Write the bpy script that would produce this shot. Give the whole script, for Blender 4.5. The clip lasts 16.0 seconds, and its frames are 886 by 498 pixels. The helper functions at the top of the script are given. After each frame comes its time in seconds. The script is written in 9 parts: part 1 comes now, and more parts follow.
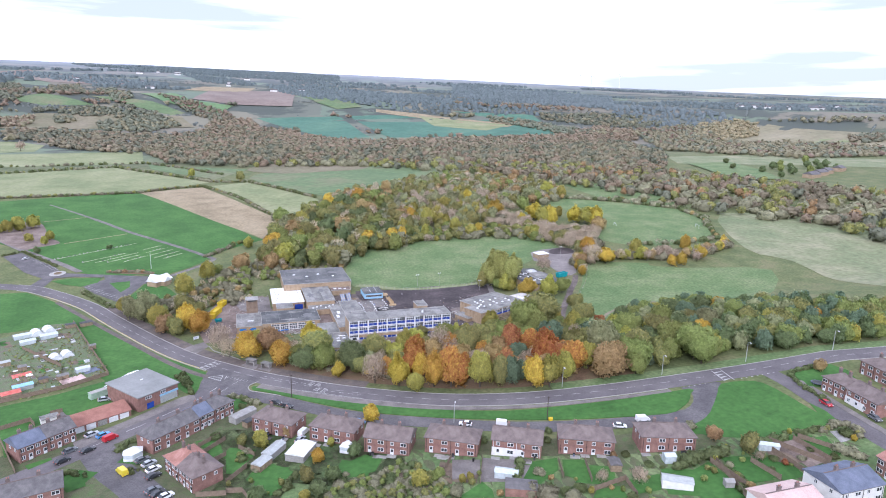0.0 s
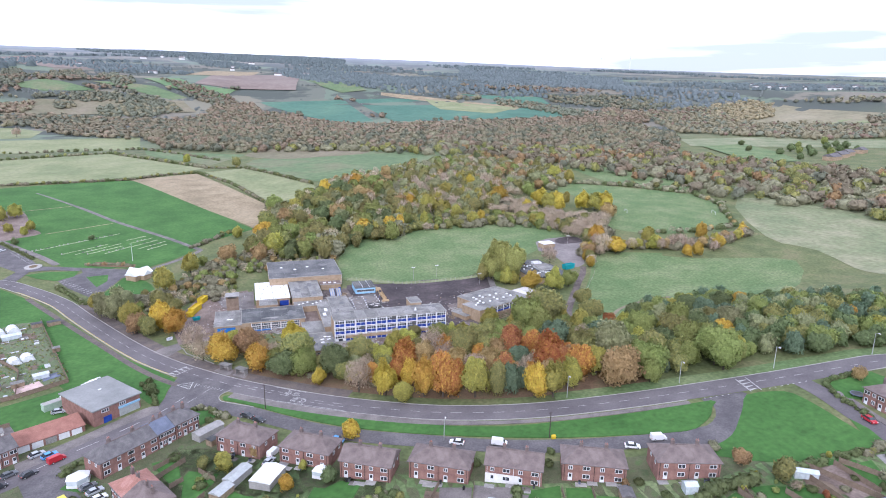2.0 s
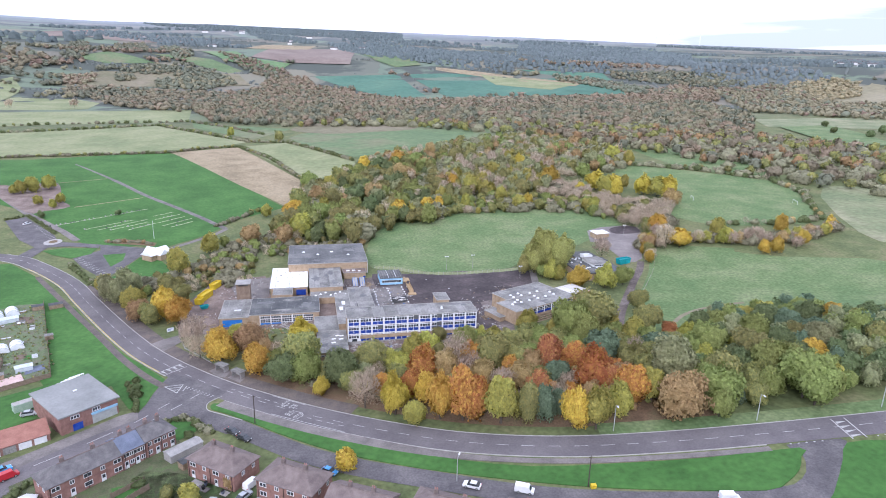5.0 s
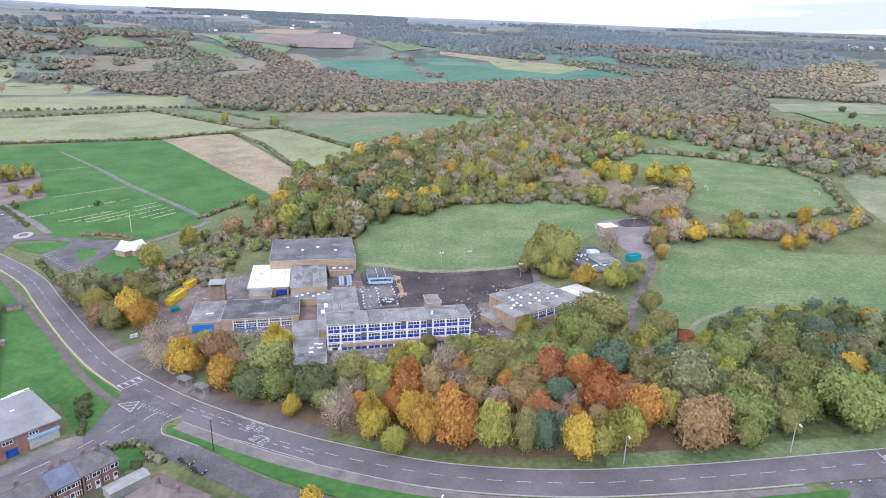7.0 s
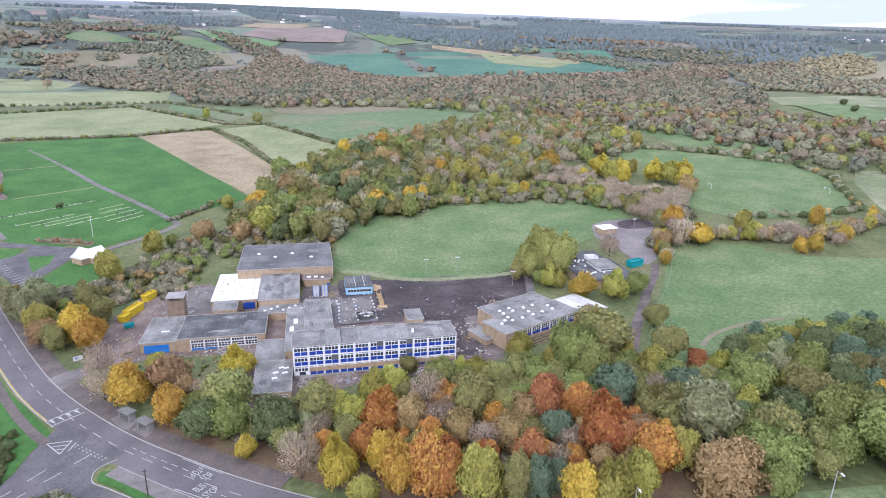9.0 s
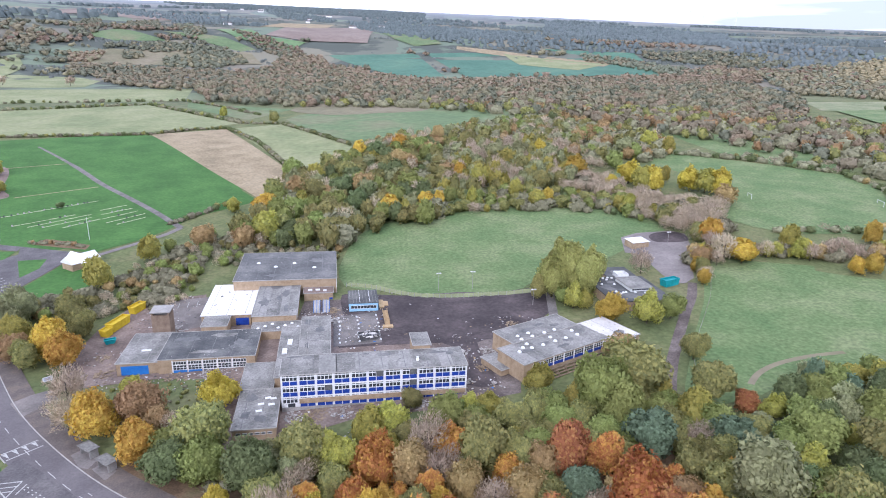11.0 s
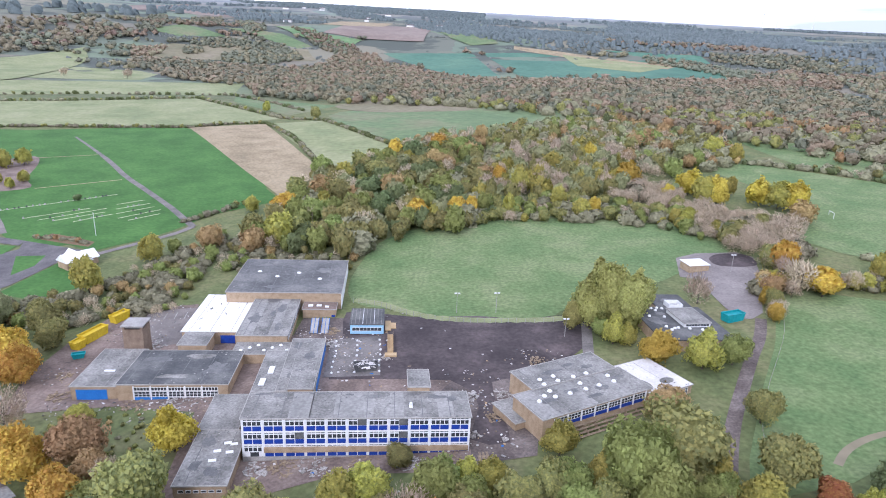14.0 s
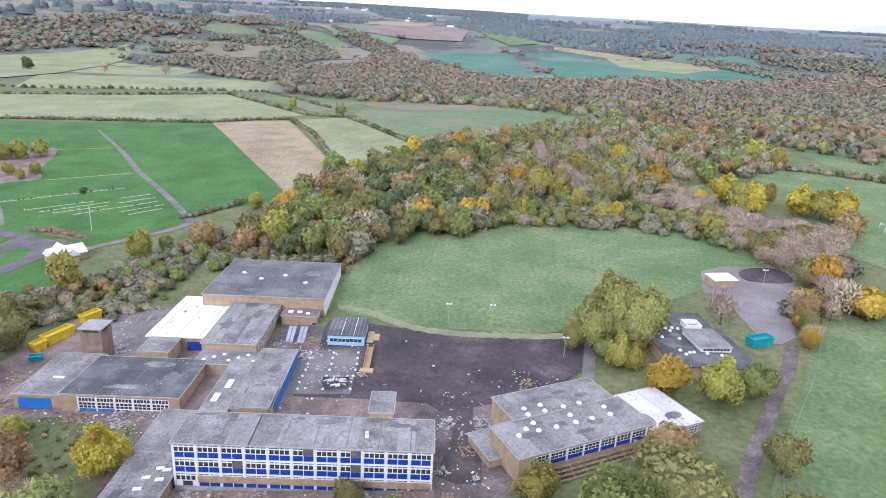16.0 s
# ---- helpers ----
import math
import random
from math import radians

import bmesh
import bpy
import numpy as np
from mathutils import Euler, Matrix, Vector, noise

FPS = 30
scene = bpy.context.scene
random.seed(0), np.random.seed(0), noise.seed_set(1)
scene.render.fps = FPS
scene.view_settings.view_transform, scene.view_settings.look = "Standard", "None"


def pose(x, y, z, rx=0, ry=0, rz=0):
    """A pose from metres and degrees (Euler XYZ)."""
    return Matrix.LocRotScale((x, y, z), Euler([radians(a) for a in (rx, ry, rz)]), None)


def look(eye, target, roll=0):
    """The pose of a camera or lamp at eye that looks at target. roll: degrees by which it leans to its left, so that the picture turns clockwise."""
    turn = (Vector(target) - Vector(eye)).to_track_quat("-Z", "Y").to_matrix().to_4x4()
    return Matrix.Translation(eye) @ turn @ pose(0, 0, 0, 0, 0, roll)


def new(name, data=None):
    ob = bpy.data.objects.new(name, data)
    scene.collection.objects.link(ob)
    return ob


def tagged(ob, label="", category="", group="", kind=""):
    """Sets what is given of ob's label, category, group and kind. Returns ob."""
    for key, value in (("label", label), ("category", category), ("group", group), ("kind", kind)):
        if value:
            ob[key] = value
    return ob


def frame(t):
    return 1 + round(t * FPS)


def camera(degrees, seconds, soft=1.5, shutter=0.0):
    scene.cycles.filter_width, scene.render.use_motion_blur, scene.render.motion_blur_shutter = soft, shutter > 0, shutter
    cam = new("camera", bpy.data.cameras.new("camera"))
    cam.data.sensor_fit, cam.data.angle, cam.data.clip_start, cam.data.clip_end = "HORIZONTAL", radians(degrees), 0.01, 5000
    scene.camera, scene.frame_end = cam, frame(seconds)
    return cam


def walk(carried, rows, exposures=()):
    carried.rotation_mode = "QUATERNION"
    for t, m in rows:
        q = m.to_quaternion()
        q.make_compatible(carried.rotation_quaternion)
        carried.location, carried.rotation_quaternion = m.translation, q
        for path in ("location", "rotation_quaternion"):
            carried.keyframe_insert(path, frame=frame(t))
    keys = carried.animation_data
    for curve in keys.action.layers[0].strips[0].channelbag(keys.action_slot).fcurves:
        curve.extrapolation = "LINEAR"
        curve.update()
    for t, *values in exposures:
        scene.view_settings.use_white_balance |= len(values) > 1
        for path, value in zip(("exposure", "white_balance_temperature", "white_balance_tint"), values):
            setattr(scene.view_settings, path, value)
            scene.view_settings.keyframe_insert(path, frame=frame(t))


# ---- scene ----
cam = camera(72.0, 16.0, soft=1.0)
PATH = [
    (0, (-44.552, -260.548, 99.288), (-43.924, -258.696, 98.87), 1.4),
    (0.5, (-41.228, -254.996, 98.93), (-40.599, -253.147, 98.499), 1.3),
    (1, (-37.652, -249.613, 98.593), (-37.02, -247.768, 98.149), 1.1),
    (1.5, (-34.172, -244.222, 98.037), (-33.546, -242.379, 97.58), 1.0),
    (2, (-30.717, -238.771, 97.409), (-30.119, -236.921, 96.941), 1.0),
    (2.5, (-27.238, -233.374, 96.853), (-26.68, -231.515, 96.371), 1.1),
    (3, (-23.747, -228.327, 96.182), (-23.232, -226.459, 95.688), 1.3),
    (3.5, (-20.636, -222.944, 95.602), (-20.154, -221.071, 95.096), 1.4),
    (4, (-17.599, -217.736, 94.897), (-17.138, -215.86, 94.38), 1.4),
    (6.5, (-4.643, -191.092, 92.286), (-4.248, -189.218, 91.712), 1.6),
    (7, (-2.059, -185.574, 91.652), (-1.655, -183.704, 91.068), 1.4),
    (7.5, (0.487, -180.004, 91.274), (0.901, -178.141, 90.678), 1.3),
    (8, (2.616, -174.313, 90.735), (3.045, -172.454, 90.134), 1.2),
    (8.5, (4.62, -168.93, 90.048), (5.048, -167.071, 89.447), 1.2),
    (9, (6.746, -163.651, 89.286), (7.166, -161.789, 88.688), 1.2),
    (9.5, (8.915, -158.319, 88.632), (9.314, -156.453, 88.034), 1.3),
    (10, (10.66, -152.978, 87.915), (11.033, -151.105, 87.319), 1.5),
    (12.5, (20.785, -127.239, 84.844), (21.124, -125.359, 84.252), 1.8),
    (13, (23.221, -122.528, 83.918), (23.545, -120.645, 83.328), 1.9),
    (13.5, (26.616, -117.656, 83.363), (26.89, -115.765, 82.772), 2.1),
    (14, (29.918, -113.478, 82.711), (30.099, -111.577, 82.115), 2.6),
    (14.5, (32.896, -109.541, 82.133), (32.994, -107.635, 81.534), 3.1),
    (15, (36.575, -105.24, 81.247), (36.633, -103.333, 80.647), 3.3),
    (15.5, (40.555, -101.106, 80.386), (40.607, -99.199, 79.787), 3.3),
    (16, (45.252, -97.006, 79.456), (45.308, -95.098, 78.858), 3.1),
]
walk(cam, [(t, look(eye, target, roll)) for t, eye, target, roll in PATH], exposures=[(0, 0.8, 5600, 21), (16, 0.8, 5600, 21)])
# ---- the lie of the land ----
KNOTS_R = (0, 340, 430, 515, 685, 835, 1240, 1430, 1790, 1990, 4700, 7000)
KNOTS_Z = (0, 0, 5, 9, 23, 26, 41, 46, 87, 135, 300, 300)
_rs = np.arange(0, 7000, 10.0)
_zs = np.interp(_rs, KNOTS_R, KNOTS_Z)
_zs = np.convolve(np.pad(_zs, 8, mode="edge"), np.ones(17) / 17, "valid")
EDGE_A = (-40.0, -16.0, -7.0, 0.0, 10.0, 20.0, 32.0, 45.0, 56.0, 75.0)
EDGE_Z = (1.30, 1.29, 1.353, 1.345, 1.33, 1.285, 1.175, 1.05, 0.93, 0.90)


def sstep(a, b, v):
    t = np.clip((v - a) / (b - a), 0.0, 1.0)
    return t * t * (3 - 2 * t)


def land(x, y):
    """Height of the ground at x, y: a hillside that rises to the east, then the valley and the far hills."""
    x, y = np.asarray(x, float), np.asarray(y, float)
    z = -1.2 + 0.04 * np.clip(x, -60, 260) + 0.02 * np.clip(x + 60, -340, 0)
    z = z + 0.0003 * np.clip(x, 0, 170) ** 2 * sstep(0, -60, y)
    dx, dy = x + 46, y + 262
    r = np.hypot(dx, dy)
    fwd = sstep(-100, 150, dy)
    a = np.degrees(np.arctan2(dx, np.maximum(dy, 1)))
    far = np.interp(a, EDGE_A, EDGE_Z)
    k = sstep(1400, 3800, r)
    z = z * (1 - sstep(900, 3000, r)) + fwd * np.interp(r, _rs, _zs) * (1 - k + k * far)
    return z
# plan outlines, in metres
CEMETERY_LAWN = [(-316, 394), (-254, 399), (-142, 426), (-83, 330), (-41, 244), (-45, 210), (-68, 181), (-89, 163), (-109, 147), (-132, 153), (-155, 180), (-190, 228), (-281, 305)]
STUBBLE_FIELD = [(-141, 430), (-82, 457), (-18, 296), (-15, 244), (-26, 216), (-40, 244)]
HAY_FIELD = [(-80, 460), (-33, 483), (30, 356), (29, 325), (-12, 292)]
PALE_FIELD = [(-413, 576), (-318, 613), (-204, 669), (-75, 496), (-109, 454), (-258, 415), (-337, 397)]
WEST_PASTURE = [(-510, 804), (-391, 856), (-196, 891), (-172, 712), (-339, 684), (-440, 639)]
UPPER_PASTURE = [(-627, 1082), (-477, 1145), (-372, 1024), (-356, 900), (-399, 883), (-528, 849)]
MEADOW = [(-32, 520), (28, 594), (126, 617), (264, 498), (174, 440), (117, 408), (39, 367)]
SMALL_MEADOW = [(-164, 697), (-30, 616), (-71, 522), (-154, 643)]
TEAL_CROP_WEST = [(12, 1506), (200, 1545), (240, 1491), (244, 1126), (183, 1104), (90, 1290)]
TEAL_CROP_EAST = [(263, 1558), (491, 1472), (698, 1372), (768, 1109), (713, 1072), (584, 1118), (286, 1106), (277, 1316)]
SPORTS_FIELD = [(18, 116), (34, 157), (74, 171), (121, 171), (166, 152), (174, 122), (158, 112), (132, 92), (92, 73), (82, 66), (58, 65), (38, 75), (18, 84)]
GOAL_FIELD = [(229, 267), (267, 258), (330, 191), (325, 152), (289, 94), (257, 90), (221, 103), (211, 136), (239, 189)]
FAR_RIGHT_FIELD = [(297, 334), (336, 347), (349, 277), (365, 222), (333, 206), (296, 244)]
HORSE_FIELD = [(169, 75), (194, 65), (217, 45), (263, 19), (210, -24), (159, -10), (129, -5), (127, 11)]
ROUGH_GRASSLAND = [(355, 164), (411, 114), (446, 29), (292, -67), (278, -19), (292, 31), (288, 66)]
PLATEAU_FIELD = [(645, 607), (844, 600), (982, 478), (1029, 394), (933, 334), (742, 446), (588, 508)]
PLAYGROUND = [(18, 39), (16, 70), (20, 76), (39, 70), (60, 69), (75, 65), (90, 67), (90, 50), (83, 40), (66, 30), (58, 28), (58, 14), (58, 2), (49, 4), (53, 17), (47, 30), (15, 33)]
EAST_WOOD = [(104, -37), (123, -22), (144, -12), (166, -18), (180, -31), (197, -44), (213, -52), (237, -75), (209, -94), (192, -94), (160, -89), (153, -86), (136, -82), (115, -79), (102, -79), (92, -78)]
VALLEY_WOOD = [(-198, 898), (-126, 1257), (-3, 1252), (78, 1153), (200, 939), (509, 1012), (772, 924), (657, 623), (476, 403), (546, 267), (581, 185), (591, 121), (398, -0), (384, 39), (389, 106), (344, 163), (301, 317), (243, 431), (120, 586), (-37, 634), (-135, 690)]
PARK_TREES = [
    (100, 60, "willow", 20), (93, 57.5, "willow", 16), (108.5, 63, "willow", 17), (99, 66, "willow", 18), (105, 56.5, "willow", 15.5), (87.5, 56.5, "willow", 9.5), (101, 46, "lime", 6.5), (184, 73, "yellow", 8), (163, 77, "olive", 6.5), (153, 56, "yellow", 6.5), (158, 64, "olive", 7),
    (95, 51, "green", 6), (162, 76, "bare", 7), (157, 68, "yellow", 6.5), (154, 57, "bare", 7)]

# ---- daylight: a bright overcast sky with a weak sun ----
world = bpy.data.worlds.new("overcast_sky")
scene.world = world
world.use_nodes = True
wn, wl = world.node_tree.nodes, world.node_tree.links
sky = wn.new("ShaderNodeTexSky")
sky.sky_type = "NISHITA"
sky.sun_disc = False
sky.sun_elevation, sky.sun_rotation = radians(32), radians(215)
sky.altitude, sky.air_density, sky.dust_density = 200, 1.0, 2.5
wtc, wmap, wnoise, wramp, wmix = (wn.new(k) for k in ("ShaderNodeTexCoord", "ShaderNodeMapping", "ShaderNodeTexNoise", "ShaderNodeValToRGB", "ShaderNodeMixRGB"))
wmap.inputs["Scale"].default_value = (1.4, 1.4, 16.0)
wnoise.inputs["Scale"].default_value, wnoise.inputs["Detail"].default_value = 1.6, 7.0
wramp.color_ramp.elements[0].position, wramp.color_ramp.elements[0].color = 0.36, (4.5, 4.8, 5.35, 1)
wramp.color_ramp.elements[1].position, wramp.color_ramp.elements[1].color = 0.5, (10.0, 10.2, 10.5, 1)
wmix.inputs[0].default_value = 0.86
wl.new(wtc.outputs["Generated"], wmap.inputs[0])
wl.new(wmap.outputs[0], wnoise.inputs["Vector"])
wl.new(wnoise.outputs["Fac"], wramp.inputs[0])
wl.new(sky.outputs[0], wmix.inputs[1])
wl.new(wramp.outputs[0], wmix.inputs[2])
wl.new(wmix.outputs[0], wn["Background"].inputs[0])
wn["Background"].inputs[1].default_value = 0.112
sun = new("sun", bpy.data.lights.new("sun", "SUN"))
sun.data.energy, sun.data.angle, sun.data.color = 1.05, radians(12), (1.0, 0.95, 0.88)
sun.matrix_world = look((-60, -120, 110), (20, 40, 0))



# ---- materials ----
MATS = {}


def mat(name, cols, scale=0.3, rough=0.9, bump=0.25, bscale=None, metal=0.0, spec=0.3, fine=12.0, amount=0.35):
    """A surface with stains at one scale and grain at a finer one; cols: two or three colours."""
    if name in MATS:
        return MATS[name]
    m = bpy.data.materials.new(name)
    m.use_nodes = True
    n, l = m.node_tree.nodes, m.node_tree.links
    b = n["Principled BSDF"]
    tc = n.new("ShaderNodeTexCoord")
    big, small, ramp, mix = n.new("ShaderNodeTexNoise"), n.new("ShaderNodeTexNoise"), n.new("ShaderNodeValToRGB"), n.new("ShaderNodeMixRGB")
    big.inputs["Scale"].default_value, big.inputs["Detail"].default_value, big.inputs["Roughness"].default_value = scale, 6, 0.6
    small.inputs["Scale"].default_value, small.inputs["Detail"].default_value = scale * fine, 4
    l.new(tc.outputs["Object"], big.inputs["Vector"])
    l.new(tc.outputs["Object"], small.inputs["Vector"])
    e = ramp.color_ramp.elements
    e[0].position, e[1].position = 0.34, 0.66
    e[0].color, e[1].color = (*cols[0], 1), (*cols[-1], 1)
    if len(cols) == 3:
        k = e.new(0.5)
        k.color = (*cols[1], 1)
    l.new(big.outputs["Fac"], ramp.inputs[0])
    mix.blend_type, mix.inputs[0].default_value = "OVERLAY", amount
    l.new(ramp.outputs[0], mix.inputs[1])
    l.new(small.outputs["Fac"], mix.inputs[2])
    l.new(mix.outputs[0], b.inputs["Base Color"])
    b.inputs["Roughness"].default_value, b.inputs["Metallic"].default_value = rough, metal
    b.inputs["Specular IOR Level"].default_value = spec
    if bump:
        bn, bt = n.new("ShaderNodeBump"), n.new("ShaderNodeTexNoise")
        bt.inputs["Scale"].default_value, bt.inputs["Detail"].default_value = bscale or scale * fine, 5
        bn.inputs["Strength"].default_value, bn.inputs["Distance"].default_value = bump, 0.1
        l.new(tc.outputs["Object"], bt.inputs["Vector"])
        l.new(bt.outputs["Fac"], bn.inputs["Height"])
        l.new(bn.outputs[0], b.inputs["Normal"])
    MATS[name] = m
    return m


def leafy(name, cols, sheer=0.42):
    """Leaves: every spray takes its own tint, every plant and every few metres of a wood lean to their own."""
    m = bpy.data.materials.new(name)
    m.use_nodes = True
    n, l = m.node_tree.nodes, m.node_tree.links
    b = n["Principled BSDF"]
    geo, info, ramp, hsv = n.new("ShaderNodeNewGeometry"), n.new("ShaderNodeObjectInfo"), n.new("ShaderNodeValToRGB"), n.new("ShaderNodeHueSaturation")
    l.new(geo.outputs["Random Per Island"], ramp.inputs[0])
    e = ramp.color_ramp.elements
    e[0].color, e[1].color = (*cols[0], 1), (*cols[-1], 1)
    for i, c in enumerate(cols[1:-1]):
        k = e.new((i + 1) / (len(cols) - 1))
        k.color = (*c, 1)
    broad, mix = n.new("ShaderNodeTexNoise"), n.new("ShaderNodeMath")
    broad.inputs["Scale"].default_value, broad.inputs["Detail"].default_value = 0.11, 3
    l.new(geo.outputs["Position"], broad.inputs["Vector"])
    mix.operation = "ADD"
    l.new(broad.outputs["Fac"], mix.inputs[0])
    l.new(info.outputs["Random"], mix.inputs[1])
    mr, mv = n.new("ShaderNodeMapRange"), n.new("ShaderNodeMapRange")
    for q, lo, hi in ((mr, 0.478, 0.522), (mv, 0.88, 1.3)):
        q.inputs["From Min"].default_value, q.inputs["From Max"].default_value = 0.3, 1.7
        q.inputs["To Min"].default_value, q.inputs["To Max"].default_value = lo, hi
        l.new(mix.outputs[0], q.inputs["Value"])
    l.new(mr.outputs[0], hsv.inputs["Hue"])
    l.new(mv.outputs[0], hsv.inputs["Value"])
    l.new(ramp.outputs[0], hsv.inputs["Color"])
    fine, fr, mul = n.new("ShaderNodeTexNoise"), n.new("ShaderNodeMapRange"), n.new("ShaderNodeMixRGB")
    fine.inputs["Scale"].default_value, fine.inputs["Detail"].default_value, fine.inputs["Roughness"].default_value = 0.7, 4, 0.7
    l.new(geo.outputs["Position"], fine.inputs["Vector"])
    fr.inputs["From Min"].default_value, fr.inputs["From Max"].default_value = 0.3, 0.7
    fr.inputs["To Min"].default_value, fr.inputs["To Max"].default_value = 0.75, 1.2
    l.new(fine.outputs["Fac"], fr.inputs["Value"])
    mul.blend_type, mul.inputs[0].default_value = "MULTIPLY", 1.0
    l.new(hsv.outputs[0], mul.inputs[1])
    l.new(fr.outputs[0], mul.inputs[2])
    l.new(mul.outputs[0], b.inputs["Base Color"])
    b.inputs["Roughness"].default_value, b.inputs["Specular IOR Level"].default_value = 0.8, 0.15
    tr, mx = n.new("ShaderNodeBsdfTranslucent"), n.new("ShaderNodeMixShader")
    l.new(mul.outputs[0], tr.inputs["Color"])
    mx.inputs[0].default_value = sheer
    l.new(b.outputs[0], mx.inputs[1])
    l.new(tr.outputs[0], mx.inputs[2])
    l.new(mx.outputs[0], n["Material Output"].inputs[0])
    MATS[name] = m
    return m


def tints(r, g, b, swing=0.22):
    """Three tones about one colour."""
    return [(r * (1 - swing), g * (1 - swing), b * (1 - swing)), (r, g, b), (r * (1 + swing), g * (1 + swing), b * (1 + swing))]


LEAVES = {
    "green": leafy("leaf_green", tints(0.265, 0.3, 0.1)),
    "dark": leafy("leaf_dark", tints(0.17, 0.21, 0.095)),
    "teal": leafy("leaf_teal", tints(0.16, 0.215, 0.135)),
    "olive": leafy("leaf_olive", [(0.2, 0.215, 0.09), (0.29, 0.285, 0.11), (0.37, 0.345, 0.125)]),
    "lime": leafy("leaf_lime", [(0.28, 0.285, 0.085), (0.385, 0.36, 0.095), (0.47, 0.43, 0.11)]),
    "yellow": leafy("leaf_yellow", [(0.4, 0.31, 0.065), (0.51, 0.4, 0.075), (0.58, 0.47, 0.1)]),
    "gold": leafy("leaf_gold", [(0.45, 0.28, 0.065), (0.58, 0.4, 0.08), (0.63, 0.49, 0.1)]),
    "orange": leafy("leaf_orange", [(0.38, 0.15, 0.065), (0.49, 0.245, 0.08), (0.58, 0.36, 0.085)]),
    "rust": leafy("leaf_rust", [(0.3, 0.11, 0.07), (0.4, 0.17, 0.08), (0.48, 0.26, 0.1)]),
    "copper": leafy("leaf_copper", tints(0.39, 0.28, 0.14)),
    "bare": leafy("twig_brown", tints(0.6, 0.495, 0.37, 0.15), 0.35),
    "pine": leafy("leaf_grey_green", tints(0.31, 0.32, 0.17)),
    "willow": leafy("leaf_willow", tints(0.36, 0.355, 0.125)),
    "scrub": leafy("leaf_scrub", tints(0.25, 0.24, 0.155), 0.25),
    "hedge": leafy("leaf_hedge", tints(0.155, 0.185, 0.08)),
}
BARK = mat("bark", [(0.06, 0.05, 0.04), (0.12, 0.1, 0.08)], 2.0, 0.95)
GRASS = mat("rough_grass", [(0.09, 0.115, 0.046), (0.125, 0.145, 0.058), (0.165, 0.162, 0.078)], 0.06, 0.95, 0.5, 2.0, amount=0.6)
LAWN = mat("mown_grass", [(0.04, 0.11, 0.023), (0.053, 0.136, 0.03), (0.067, 0.16, 0.037)], 0.05, 0.95, 0.3, 3.0, amount=0.45)
PITCH = mat("field_grass", [(0.094, 0.154, 0.058), (0.126, 0.18, 0.072), (0.172, 0.21, 0.098)], 0.05, 0.95, 0.4, 1.0, fine=16, amount=0.6)
PASTURE = mat("pale_pasture", [(0.17, 0.2, 0.095), (0.22, 0.24, 0.12), (0.26, 0.27, 0.15)], 0.02, 0.95, 0.3, 1.0, amount=0.4)
GREYGREEN = mat("meadow_grass", [(0.1, 0.155, 0.07), (0.125, 0.178, 0.082), (0.175, 0.178, 0.1)], 0.012, 0.95, 0.3, 1.0, amount=0.4)
STUBBLE = mat("stubble", [(0.21, 0.17, 0.105), (0.28, 0.225, 0.14), (0.33, 0.27, 0.175)], 0.05, 0.95, 0.4, 1.0, amount=0.5)
CROP = mat("winter_crop", [(0.055, 0.135, 0.095), (0.075, 0.165, 0.115), (0.1, 0.19, 0.125)], 0.008, 0.95, 0.2, 0.5, amount=0.3)
BENT = mat("bleached_grass", [(0.145, 0.18, 0.09), (0.195, 0.215, 0.115), (0.265, 0.26, 0.16)], 0.03, 0.95, 0.4, 1.0, amount=0.5)
HEATH = mat("ploughed_heath", [(0.17, 0.13, 0.11), (0.21, 0.165, 0.14), (0.24, 0.2, 0.17)], 0.008, 0.95, 0.2, 0.5, amount=0.3)
LAWN_FAR_M = mat("green_ley", [(0.11, 0.19, 0.085), (0.13, 0.21, 0.095), (0.16, 0.225, 0.11)], 0.008, 0.95, 0.2, 0.5, amount=0.3)
BENT_DULL = mat("rough_bent", [(0.15, 0.145, 0.085), (0.19, 0.17, 0.105), (0.22, 0.19, 0.13)], 0.012, 0.95, 0.2, 0.5, amount=0.4)
# tone of the sunlit far hill, its warm sunlight put into the colour
GOLDEN = mat("sunlit_heath", [(0.19, 0.18, 0.11), (0.235, 0.21, 0.13), (0.27, 0.24, 0.16)], 0.008, 0.95, 0.2, 0.5, amount=0.4)
ASPHALT = mat("asphalt", [(0.112, 0.101, 0.105), (0.136, 0.123, 0.127), (0.162, 0.147, 0.149)], 0.08, 0.88, 0.2, 8.0, fine=25, amount=0.3)
TARMAC = mat("old_tarmac", [(0.115, 0.106, 0.1), (0.16, 0.147, 0.139), (0.21, 0.193, 0.18)], 0.15, 0.9, 0.3, 6.0, amount=0.5)
GARDEN = mat("garden_soil_grass", [(0.07, 0.095, 0.042), (0.11, 0.112, 0.062), (0.09, 0.135, 0.05)], 0.3, 0.95, 0.5, 3.0, amount=0.6)
LANE_TAR = mat("lane_tarmac", [(0.088, 0.082, 0.085), (0.115, 0.107, 0.11), (0.15, 0.138, 0.138)], 0.15, 0.9, 0.3, 6.0, amount=0.5)
PAVE_LEAVES = mat("leafy_pavement", [(0.1, 0.084, 0.076), (0.128, 0.108, 0.098), (0.16, 0.13, 0.11)], 0.25, 0.9, 0.3, 5.0, amount=0.5)
PAVING = mat("pavement_asphalt", [(0.14, 0.125, 0.118), (0.18, 0.162, 0.152), (0.23, 0.205, 0.19)], 0.2, 0.9, 0.3, 5.0, amount=0.4)
